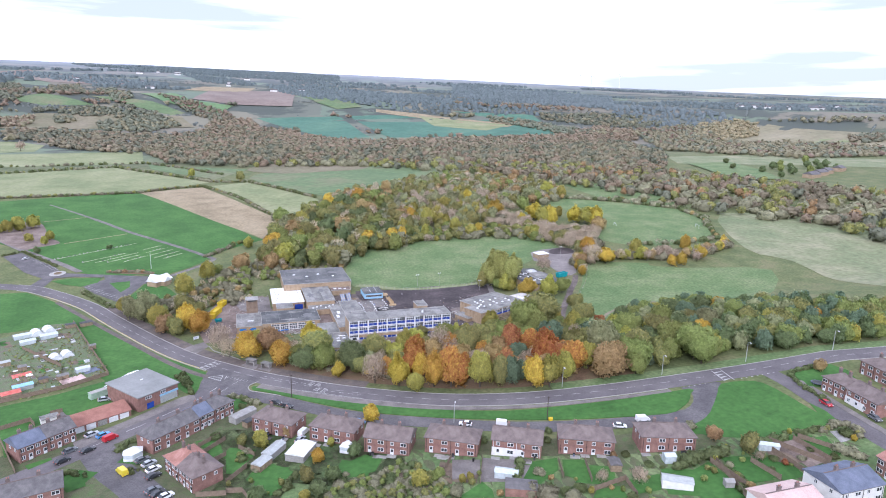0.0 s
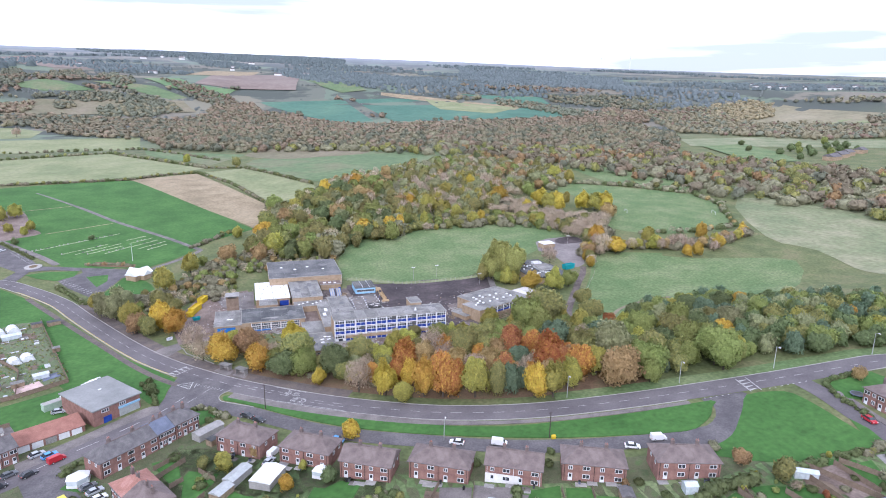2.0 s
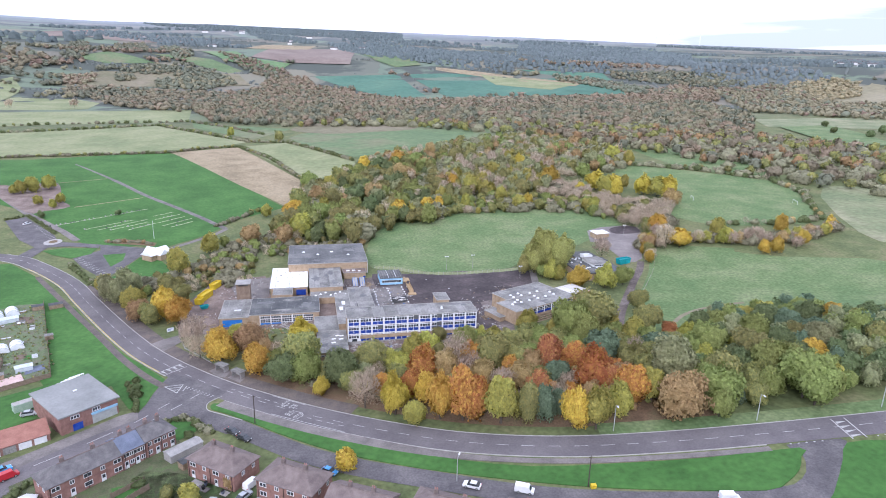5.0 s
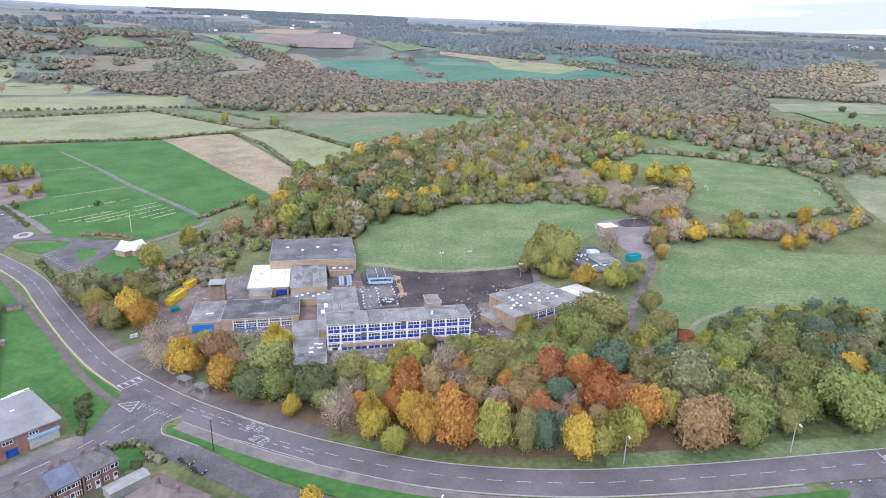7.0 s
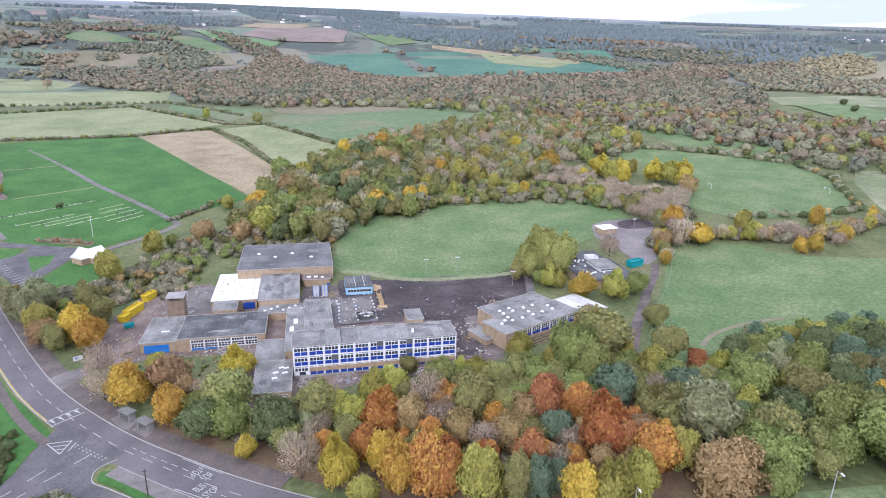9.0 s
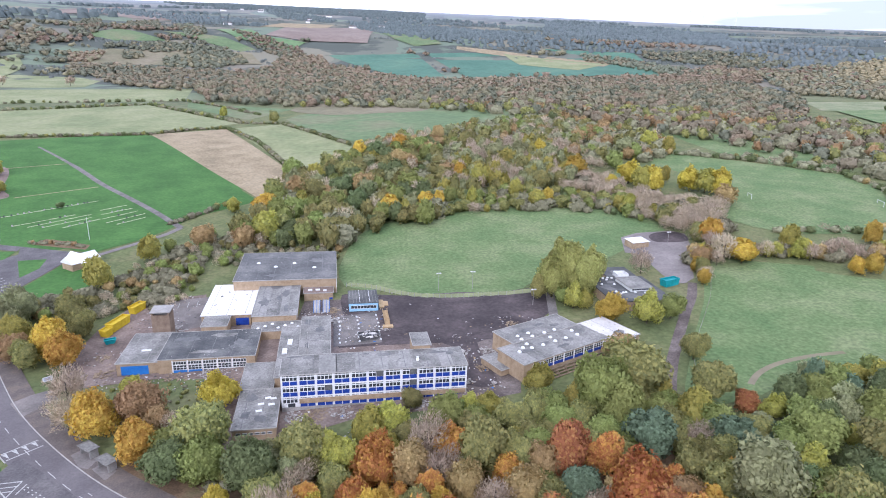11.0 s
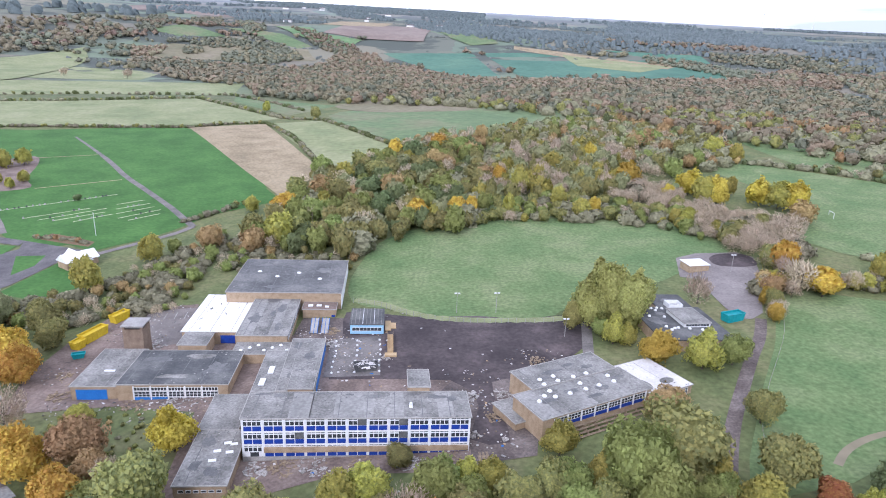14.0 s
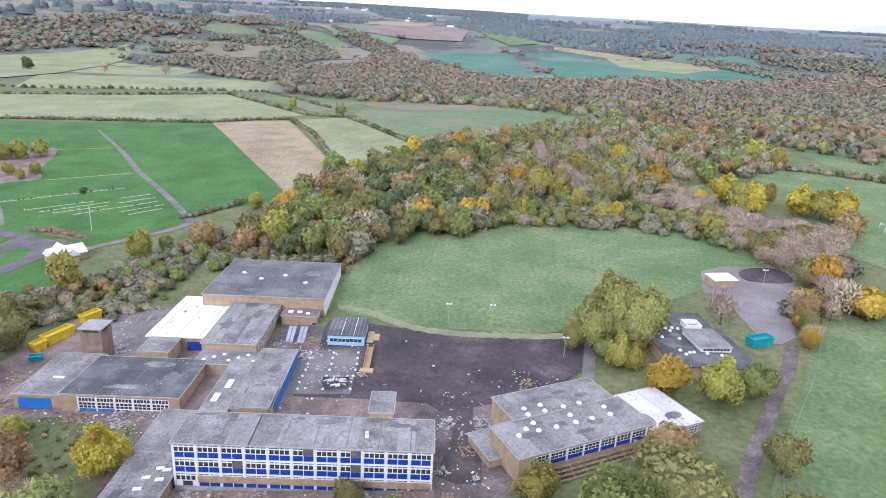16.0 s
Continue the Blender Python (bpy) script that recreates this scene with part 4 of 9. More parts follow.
placed = []
for kind, rows in BELT_TREES.items():
    for x, y, h, w in rows:
        k = 0.86 if x > 92 and y < 0 else 0.96
        plant(x, y, kind, h * k, "trees by the school gate" if x < -62 else "trees before the school" if x < 92 else "trees of the roadside wood", w * k)
        placed.append((x, y))
for kind, rows in WOOD_TREES.items():
    for x, y, h, w in rows:
        plant(x, y, kind, min(h, 14.5), "autumn trees before the wood", min(w, 15))
        placed.append((x, y))
for x, y, kind, h in PARK_TREES:
    plant(x, y, kind, h, "trees beside the path")
    placed.append((x, y))
rng_b = random.Random(5)
for q in scatter(BELT, 5.6, 3):
    if away(q, 4.6):
        table = [("olive", 5), ("lime", 2), ("green", 2.5), ("bare", 1.5), ("pine", 1)] if q[1] > -38 else [("orange", 2.5), ("gold", 1.5), ("rust", 1), ("bare", 2), ("olive", 2.5), ("copper", 2)]
        plant(*q, choose(rng_b, table), rng_b.uniform(5.5, 8.5), "trees before the school")
wood("undergrowth", [q for q in scatter(BELT, 4.2, 33, 0.75) if q[0] + 0.6 * q[1] < 80], [("olive", 3), ("green", 2), ("copper", 2), ("scrub", 2), ("gold", 0.6)], 1.6, 3.6, 34, "undergrowth of shrubs below the roadside trees", 1.1, "undergrowth", "low")
rng_e = random.Random(8)
EAST_MIX = [("green", 4), ("dark", 4), ("olive", 2), ("lime", 0.5), ("gold", 0.15), ("pine", 1.6), ("teal", 3)]
east = [q for q in scatter(EAST_WOOD, 5.7, 4) if away(q, 5.0)]
for q in east:
    if q[0] < 135:
        plant(*q, choose(rng_e, EAST_MIX), rng_e.uniform(6, 9), "trees of the roadside wood")
wood("roadside_wood", [q for q in east if q[0] >= 135], EAST_MIX, 6.5, 9.5, 18, "dense green wood above the road", 0.85, "wood", "near")
SCHOOL_CLEAR = [(-40, 40, 24, 114)]
thicket = [q for q in scatter(WEST_THICKET, 4.3, 16, 0.85) if clear_of(*q, SCHOOL_CLEAR) and away(q, 4)]
wood("thicket", thicket, [("scrub", 6), ("bare", 2.4), ("olive", 2.5), ("green", 1.8), ("copper", 0.8)], 2.2, 5.2, 23, "tangled brown and green thicket beside the school", 1.0, "thicket")
mixed = [q for q in scatter(MIXED_WOOD, 8.6, 6) if clear_of(*q, SCHOOL_CLEAR) and away(q, 6)]
wood("wood", mixed, [("olive", 6), ("green", 3), ("dark", 2.4), ("copper", 0.7), ("scrub", 1.5), ("bare", 1.5), ("pine", 1.2), ("lime", 0.6)], 7, 14, 21, "autumn wood of olive and brown trees behind the field", 0.85, "wood", "tall")
wood("birch_wood", [q for q in scatter(BIRCH_WOOD, 8.2, 61) if away(q, 5)], [("pine", 3), ("lime", 2), ("bare", 4), ("olive", 2)], 10, 14.5, 62, "thin pale birch wood behind the sports field", 0.72, "wood", "tall")
wood("field_edge_shrubs", [q for q in scatter(FIELD_EDGE, 5.4, 63, 0.9) if away(q, 3)], [("olive", 4), ("green", 3), ("bare", 2), ("lime", 1), ("scrub", 3), ("dark", 1)], 4, 8, 64, "belt of shrubs and young trees along the sports field", 0.95, "shrubs", "tall")
wood("bare_thicket", [q for q in scatter(BARE_WOOD, 5.2, 65, 0.9) if away(q, 3)], [("bare", 12), ("scrub", 1), ("olive", 0.6)], 6, 9.5, 66, "pale thicket of bare pinkish-brown trees", 1.1, "thicket", "tall")
wood("wood", [q for q in scatter(BACK_WOOD, 9.6, 67) if away(q, 6)], [("olive", 4), ("copper", 1.6), ("scrub", 4), ("bare", 2), ("pine", 1.5), ("green", 1.2)], 7, 13, 68, "brown and olive wood on the rise behind the birches", 0.9, "wood", "mid")


def hedge_line(line, h, gap, seed, label, kinds=(("hedge", 3), ("scrub", 3), ("olive", 1)), detail="low"):
    pts, rng = [], random.Random(seed)
    for (xa, ya), (xb, yb) in zip(line, line[1:]):
        n = max(1, int(math.hypot(xb - xa, yb - ya) / gap))
        pts += [(xa + (xb - xa) * (i + rng.uniform(-0.3, 0.3)) / n + rng.uniform(-0.6, 0.6), ya + (yb - ya) * i / n + rng.uniform(-0.6, 0.6)) for i in range(n)]
    wood("hedge", pts, kinds, h * 0.7, h * 1.3, seed, label, 1.0, "hedge", detail)


# ---- the school ----
BRICK = mat("buff_brick", [(0.28, 0.205, 0.13), (0.345, 0.26, 0.17), (0.4, 0.31, 0.215)], 0.5, 0.9, 0.3, 9.0, amount=0.45)
FELT = mat("roof_felt", [(0.13, 0.128, 0.12), (0.205, 0.2, 0.188), (0.28, 0.272, 0.255)], 0.16, 0.9, 0.3, 5.0, amount=0.7)
FELT_DARK = mat("dark_roof_felt", [(0.06, 0.063, 0.066), (0.09, 0.093, 0.095), (0.15, 0.15, 0.146)], 0.14, 0.9, 0.3, 5.0, amount=0.5)
MEMBRANE = mat("white_membrane", [(0.66, 0.66, 0.65), (0.8, 0.8, 0.79), (0.82, 0.82, 0.81)], 0.3, 0.7, 0.1, amount=0.2)
OLD_WHITE = mat("old_white_roof", [(0.46, 0.44, 0.42), (0.56, 0.54, 0.52), (0.62, 0.6, 0.58)], 0.15, 0.8, 0.1, amount=0.3)
WHITE = mat("white_paint", [(0.62, 0.63, 0.64), (0.74, 0.75, 0.76)], 0.8, 0.6, 0.1, amount=0.2)
BLUE = mat("blue_panel", [(0.01, 0.035, 0.22), (0.015, 0.05, 0.3), (0.03, 0.08, 0.36)], 0.4, 0.5, 0.05, amount=0.25)
MID_BLUE = mat("blue_shutter", [(0.02, 0.13, 0.42), (0.03, 0.17, 0.5)], 0.4, 0.55, 0.1, amount=0.25)
SKY_BLUE = mat("pale_blue_paint", [(0.25, 0.45, 0.62), (0.32, 0.54, 0.7)], 0.5, 0.6, 0.1, amount=0.25)
GLASS = mat("window_glass", [(0.028, 0.032, 0.038), (0.07, 0.08, 0.09)], 0.6, 0.1, 0.0, spec=0.6, amount=0.2)
BOARD = mat("chipboard", [(0.36, 0.25, 0.13), (0.46, 0.34, 0.2)], 0.6, 0.9)
CONCRETE = mat("grey_concrete", [(0.25, 0.24, 0.23), (0.36, 0.35, 0.33)], 0.4, 0.9, 0.3)
DEBRIS = mat("pale_rubble", [(0.2, 0.18, 0.16), (0.34, 0.32, 0.295), (0.5, 0.48, 0.455)], 1.5, 0.9, 0.5)
TIMBER = mat("weathered_timber", [(0.2, 0.15, 0.1), (0.32, 0.25, 0.17)], 1.0, 0.9, 0.3)
SKIP_YELLOW = mat("yellow_steel", [(0.5, 0.36, 0.02), (0.62, 0.46, 0.03)], 0.8, 0.6, 0.1)
TEAL_STEEL = mat("teal_steel", [(0.01, 0.22, 0.25), (0.02, 0.3, 0.32)], 0.6, 0.5, 0.1)

PANE_CACHE, FRAME_CACHE = {}, {}


def cached(store, key, make):
    if key not in store:
        store[key] = make()
    return store[key]


def put(name, me, parent, x, y, z, turn=0.0, label=""):
    ob = new(name, me)
    ob.parent = parent
    ob.location = (x, y, z)
    ob.rotation_euler = (0, 0, radians(turn))
    return tagged(ob, label)


def window_unit(parent, x, z, w, h, cols, rows=1, y=0.0, turn=0.0, bar=0.09, pane=GLASS, fm=WHITE, name="window", seed=0):
    """A window in the wall plane y, facing -y: a frame with its bars, and the panes set back in it."""
    def bars():
        s = Solid()
        pw = (w - bar) / cols
        for i in range(cols + 1):
            s.box(i * pw, -0.06, 0, i * pw + bar, 0.02, h)
        ph = (h - bar) / rows
        for j in range(rows + 1):
            s.box(0, -0.05, j * ph, w, 0.02, j * ph + bar)
        return s.mesh("window_frame", fm)

    def sheet():
        pw, ph = (w - bar) / cols, (h - bar) / rows
        return Solid().box(0, -0.02, 0, pw - bar, 0.0, ph - bar).mesh("pane", pane)

    key = (round(w, 2), round(h, 2), cols, rows, fm.name)
    ob = put(name, cached(FRAME_CACHE, key, bars), parent, x, y, z, turn)
    pw, ph = (w - bar) / cols, (h - bar) / rows
    me = cached(PANE_CACHE, key + (pane.name,), sheet)
    for i in range(cols):
        for j in range(rows):
            put("pane", me, ob, i * pw + bar, 0, j * ph + bar)
    return ob


def flat_block(name, x0, y0, x1, y1, top, label, roof=FELT, wall=BRICK, m=None, floor=None, rim=0.28, over=0.25):
    """A flat-roofed block: brick walls, a roof slab with a raised edge and a white fascia."""
    base = floor if floor is not None else float(land((x0 + x1) / 2, (y0 + y1) / 2)) - 0.9
    ob = thing(name, pose(x0, y0, base) if m is None else m, label, "building", "school buildings")
    w, d, h = x1 - x0, y1 - y0, top - base
    part("wall", Solid().box(0, 0, 0, w, d, h - 0.3), wall, ob)
    s = Solid().box(-over, -over, h - 0.3, w + over, d + over, h - 0.08)
    part("roof", s, roof, ob)
    e = Solid()
    e.box(-over - 0.03, -over - 0.03, h - rim, w + over + 0.03, -over + 0.1, h)
    e.box(-over - 0.03, d + over - 0.1, h - rim, w + over + 0.03, d + over + 0.03, h)
    e.box(-over - 0.035, -over + 0.1, h - rim, -over + 0.1, d + over - 0.1, h)
    e.box(w + over - 0.1, -over + 0.1, h - rim, w + over + 0.035, d + over - 0.1, h)
    part("roof_edge", e, KERB if roof is not MEMBRANE else WHITE, ob)
    ob["height"] = h
    return ob


def domes(ob, h, spots, r=0.75):
    """Round rooflights, each a low dome on a kerb."""
    s = Solid()
    n = 10
    for k, (rr, z) in enumerate(((r, 0), (r, 0.18), (r * 0.9, 0.32), (r * 0.6, 0.48), (r * 0.2, 0.54))):
        s.v += [(rr * math.cos(2 * math.pi * i / n), rr * math.sin(2 * math.pi * i / n), z) for i in range(n)]
        if k:
            s.f += [((k - 1) * n + i, (k - 1) * n + (i + 1) % n, k * n + (i + 1) % n, k * n + i) for i in range(n)]
    s.f.append(tuple(range(4 * n, 5 * n)))
    me = s.mesh("rooflight", WHITE)
    for x, y in spots:
        put("rooflight", me, ob, x, y, h - 0.09)


FELT_PALE = mat("bleached_felt", [(0.2, 0.197, 0.185), (0.245, 0.24, 0.227), (0.295, 0.287, 0.27)], 0.12, 0.9, 0.3, 5.0, amount=0.5)
FELT_WET = mat("wet_felt", [(0.085, 0.085, 0.088), (0.12, 0.12, 0.12), (0.17, 0.168, 0.16)], 0.3, 0.55, 0.2, 5.0, amount=0.5)


def blotch(ob, x, y, rx, ry, z, seed, material=None, label="dark damp patch on the felt"):
    """An uneven thin patch on a roof."""
    rng = random.Random(seed)
    ring = []
    for i in range(16):
        a, q = 2 * math.pi * i / 16, rng.uniform(0.55, 1.15)
        ring.append((x + rx * q * math.cos(a), y + ry * q * math.sin(a)))
    part("roof_patch", Solid().prism(ring, z, z + 0.008 + 0.004 * (seed % 3)), material or FELT_WET, ob, label)


def felt_bays(ob, w, d, z, edges, material=None):
    """Bays of paler felt laid across a roof, each with its lapped seam."""
    for x0, x1 in edges:
        part("felt_bay", Solid().box(x0, 0.05, z, x1, d - 0.05, z + 0.006), material or FELT_PALE, ob)
        part("seam", Solid().box(x1 - 0.12, 0.05, z + 0.007, x1 + 0.12, d - 0.05, z + 0.03), FELT, ob)


FELT_GYM = mat("weathered_dark_felt", [(0.085, 0.087, 0.088), (0.125, 0.126, 0.126), (0.18, 0.178, 0.172)], 0.1, 0.9, 0.3, 5.0, amount=0.6)
DIRT = mat("trampled_dirt", [(0.085, 0.069, 0.063), (0.13, 0.106, 0.096), (0.19, 0.16, 0.147)], 0.14, 0.95, 0.5, 3.0, amount=0.7)

# main three-storey classroom block
main = flat_block("school_block", 0, 0, 48.4, 10.3, 9.45, "three-storey school block with white window grid and blue panels", floor=-1.2)
H0 = 1.2
bay = 48.4 / 11
for i in range(12):
    put("mullion", cached(FRAME_CACHE, "mullion", lambda: Solid().box(-0.22, -0.16, 0, 0.22, 0.05, 8.9).mesh("mullion", WHITE)), main, min(max(i * bay, 0.23), 48.17), -0.02, H0 + 0.2)
rng_w = random.Random(11)
part("curtain_wall", Solid().box(0, -0.022, H0 + 2.42, 48.4, -0.002, H0 + 9.1), WHITE, main, "white painted window wall")
part("curtain_wall", Solid().box(0, -0.022, H0, 48.4, -0.002, H0 + 1.12), WHITE, main, "white painted window wall")
felt_bays(main, 48.4, 10.3, 10.57, [(9.6, 14.0), (19.0, 27.6), (31.0, 34.2), (41.5, 45.0)])
for k, (bx, by, rx, ry) in enumerate([(6.5, 8.9, 1.5, 0.9), (27, 8.4, 2.4, 1.0), (41, 8.2, 2.6, 1.1), (45, 7.6, 1.6, 1.4), (36.5, 9.2, 1.6, 0.6), (3, 9.6, 2.2, 0.4), (16, 9.7, 3.4, 0.35), (22, 9.3, 1.4, 0.5)]):
    blotch(main, bx, by, rx, ry, 10.60, k)
blue_panel = Solid().box(0, -0.05, 0, (bay - 0.44) / 2 - 0.17, 0.0, 1.1).mesh("blue_panel", BLUE)
low_panel = Solid().box(0, -0.05, 0, (bay - 0.44) / 2 - 0.17, 0.0, 0.9).mesh("blue_panel", BLUE)
for i in range(11):
    x = i * bay + 0.22
    for z in (3.12, 6.27):
        board = rng_w.random() < 0.1
        window_unit(main, x, H0 + z + 1.25, bay - 0.44, 1.22, 4, 1, -0.02, bar=0.15)
        # dark sheet over the panes stands in for the unlit room behind
        if (i, z) in ((2, 3.12), (5, 6.27), (7, 6.27), (7, 3.12)):
            part("broken_opening", Solid().box(x + 1.98, -0.1, H0 + z + 1.25, x + 3.9, -0.085, H0 + z + 2.85), FELT_DARK, main, "dark sheet standing in for the shade of a missing window")
        window_unit(main, x, H0 + z + 2.47, bay - 0.44, 0.42, 4, 1, -0.02, bar=0.11)
        for k in (0, 1):
            put("blue_panel", blue_panel, main, x + k * (bay - 0.44) / 2 + 0.085, -0.02, H0 + z + 0.08)
    if i:
        for k in (0, 1):
            put("blue_panel", low_panel, main, x + k * (bay - 0.44) / 2 + 0.085, -0.02, H0 + 0.1)
    else:
        window_unit(main, x, H0 + 1.2, bay - 0.44, 1.3, 4, 1, -0.02, bar=0.18)
        # closed dark panel in place of the shade inside the entrance
        part("door", Solid().box(1.6, -0.06, H0, 3.4, 0, H0 + 1.2), GLASS, main, "dark glass panel standing in for the shade of an open entrance")
    window_unit(main, x, H0 + 2.45, bay - 0.44, 0.42, 4, 1, -0.02, bar=0.14)
part("brick_band", Solid().box(bay + 0.1, -0.3, H0 + 1.12, 48.2, -0.02, H0 + 2.4), BRICK, main, "projecting buff brick band")
part("plinth", Solid().box(0, -0.12, 0, 48.4, -0.02, H0 + 0.1), CONCRETE, main)
part("roof_vent", Solid().box(35.2, 3.6, 10.5, 36.0, 4.3, 11.1).tube((35.6, 3.9, 11.1), (35.6, 3.9, 11.7), 0.35, 0.35), WHITE, main)
tower = flat_block("stair_tower", 35.3, 10.6, 40.1, 18.4, 10.7, "grey-roofed brick stair tower behind the school block", floor=-1.0)

# science block, turned on the slope
ANG = 24.0
ca, sa = math.cos(radians(ANG)), math.sin(radians(ANG))
sci = flat_block("science_block", 0, 0, 33.5, 11.4, 7.4, "buff brick science block with a grey roof of white domes", m=pose(64.9, 1.7, 0.2, 0, 0, ANG), floor=0.2)
domes(sci, 7.2, [(9.0, 9.2), (6.4, 7.9), (8.6, 6.5), (18.3, 9.0), (12.9, 6.3), (17.8, 6.3), (22.1, 6.3), (26.9, 6.2), (27.5, 9.1), (3.8, 6.4)], 0.62)
for i in range(7):
    x = 3.2 + i * 4.1
    window_unit(sci, x, 5.0, 3.7, 1.45, 4, 2, -0.02)
    for k in (0, 1):
        put("blue_panel", cached(FRAME_CACHE, "sp", lambda: Solid().box(0, -0.05, 0, 1.8, 0, 0.9).mesh("blue_panel", BLUE)), sci, x + 1.86 * k, -0.02, 4.05)
    put("mullion", cached(FRAME_CACHE, "sm", lambda: Solid().box(0, -0.16, 0, 0.3, 0.02, 2.9).mesh("mullion", WHITE)), sci, x + 3.75, -0.02, 3.95)
high = flat_block("hall_block", 0, 0, 26.4, 9.4, 7.62, "brick block with a grey felt roof of white domes", m=pose(65.45, 14.48, 0.2, 0, 0, ANG), floor=0.2)
domes(high, 7.4, [(4.2, 2.9), (8.4, 2.9), (3.8, 0.6), (8.1, 0.6), (13.0, 0.6), (17.2, 0.6)], 0.62)
for k, (bx, by, rx, ry) in enumerate([(6, 6, 3, 1.0), (14, 7, 2.6, 1.2), (22, 5.5, 2, 1.4), (29, 7.6, 2.2, 1.0), (18, 3.2, 3.2, 0.7)]):
    blotch(sci, bx, by, rx, ry, 7.13, 20 + k)
for k, (bx, by, rx, ry) in enumerate([(10, 5.2, 3.4, 1.1), (16, 6.4, 2.4, 0.9), (6, 3, 2, 0.8), (20, 3.6, 2.0, 1.0)]):
    blotch(high, bx, by, rx, ry, 7.35, 30 + k)
felt_bays(sci, 33.5, 11.4, 7.124, [(0.2, 5.2), (11.0, 16.5), (24.0, 27.4)])
annex_w = flat_block("white_roofed_annex", 0, 0, 13.6, 15.4, 6.4, "single-storey brick annex with a white patched roof", OLD_WHITE, m=pose(95.4, 13.2, 1.2, 0, 0, ANG), floor=1.2)
part("roof_patch", Solid().prism([(2 + 1.6 * math.cos(a), 5 + 2.6 * math.sin(a)) for a in np.arange(0, 6.28, 0.5)], 5.12, 5.15), FELT, annex_w, "grey worn roof patch")
part("roof_patch", Solid().prism([(9 + 2.2 * math.cos(a), 4.2 + 1.3 * math.sin(a)) for a in np.arange(0, 6.28, 0.5)], 5.12, 5.15), FELT, annex_w, "grey worn roof patch")
window_unit(annex_w, 8.5, 2.6, 3.6, 2.0, 4, 3, -0.02)
part("blue_panel", Solid().box(3.6, -0.06, 1.3, 8.2, 0, 2.0), MID_BLUE, annex_w)
porch = flat_block("brick_porch", 0, 0, 5.2, 9.5, 3.6, "low brick porch against the science block", m=pose(59.9, 6.2, 0.0, 0, 0, ANG), floor=0.0)

# west range
dark = flat_block("workshop_block", -36.5, 26.6, -9.6, 44.8, 2.3, "single-storey classroom block with dark felt roof", FELT_DARK, floor=-3.2)
for i in range(5):
    x = 4.0 + i * 4.15
    window_unit(dark, x, 3.55, 3.85, 1.05, 5, 1, -0.02, bar=0.12)
    window_unit(dark, x, 1.85, 3.85, 1.6, 4, 2, -0.02, bar=0.12)
    if i < 2:
        part("blue_panel", Solid().box(x, -0.08, 0.75, x + 3.85, -0.02, 1.8), MID_BLUE, dark)
    else:
        window_unit(dark, x, 0.75, 3.85, 1.05, 4, 1, -0.02, bar=0.12)
    put("mullion", cached(FRAME_CACHE, "dm", lambda: Solid().box(-0.2, -0.15, 0.6, 0.08, 0.02, 4.9).mesh("mullion", WHITE)), dark, x, -0.02, 0)
for k, (bx, by, rx, ry) in enumerate([(6, 13, 4, 2), (16, 15, 5, 1.5), (22, 8, 3, 4), (12, 4, 5, 1.2)]):
    blotch(dark, bx, by, rx, ry, 5.43, 60 + k, FELT if k % 2 else None, "worn patch on the felt")
shop = flat_block("garage_block", -48.0, 27.6, -36.7, 47.6, 1.25, "low garage block with a bright blue roller door", FELT, floor=-3.3)
part("roller_door", Solid().box(1.2, -0.12, 0.7, 8.6, -0.02, 3.5), MID_BLUE, shop, "bright blue roller door")
part("roof_sheet", Solid().box(5.0, 7.2, 4.5, 7.6, 8.0, 4.7), WHITE, shop, "loose white sheet")
chim = thing("boiler_chimney", pose(-42.9, 48.3, -2.6), "square buff brick boiler chimney with concrete cap", "chimney")
# darker brick for the chimney: the shade on it is put into the colour
SHADED_BRICK = mat("shaded_brick", [(0.15, 0.108, 0.08), (0.2, 0.148, 0.108), (0.25, 0.19, 0.14)], 0.5, 0.9, 0.3, 9.0, amount=0.45)
part("shaft", Solid().box(-0.4, 0, 0, 5.0, 5.4, 9.4), SHADED_BRICK, chim)
for px, py in ((-0.4, 0), (4.4, 0), (-0.4, 4.8), (4.4, 4.8)):
    part("corner_pier", Solid().box(px, py, 9.4, px + 0.6, py + 0.6, 10.3), SHADED_BRICK, chim)
# dark block fills the open lantern in place of the shade inside it
part("louvre_core", Solid().box(0.4, 0.8, 9.4, 4.2, 4.6, 10.3), FELT_DARK, chim, "dark block standing in for the shade of the open lantern")
part("cap", Solid().box(-0.75, -0.35, 10.3, 5.35, 5.75, 10.65), CONCRETE, chim)
plant_room = flat_block("plant_room", -28.4, 47.3, -20.6, 55.4, 2.9, "small flat-roofed plant room", FELT, floor=-2.6)
white = flat_block("white_roofed_hall", -30.0, 56.0, -14.1, 84.6, 2.95, "hall with a bright white membrane roof", MEMBRANE, floor=-2.6)
part("blue_door", Solid().box(11.0, -0.1, 1.6, 15.2, -0.02, 4.2), BLUE, white, "dark blue glazed doors")
for k, (x, y) in enumerate([(4, 17), (6, 21), (9.5, 13), (11, 23), (3, 9), (12.5, 18)]):
    part("roof_scrap", Solid().prism([(x + 0.5 * math.cos(a + k), y + 0.9 * math.sin(a)) for a in np.arange(0, 6.28, 0.9)], 5.47, 5.52), FELT, white)
hall = flat_block("assembly_hall", -13.1, 50.6, 1.2, 86.4, 4.3, "brick assembly hall with a stained grey roof", FELT, floor=-2.2)
for i in range(9):
    window_unit(hall, 14.33, 4.0, 3.3, 1.6, 4, 2, 2.0 + i * 3.6, 90)
felt_bays(hall, 14.3, 35.8, 6.424, [(0.2, 4.6), (8.8, 11.5)])
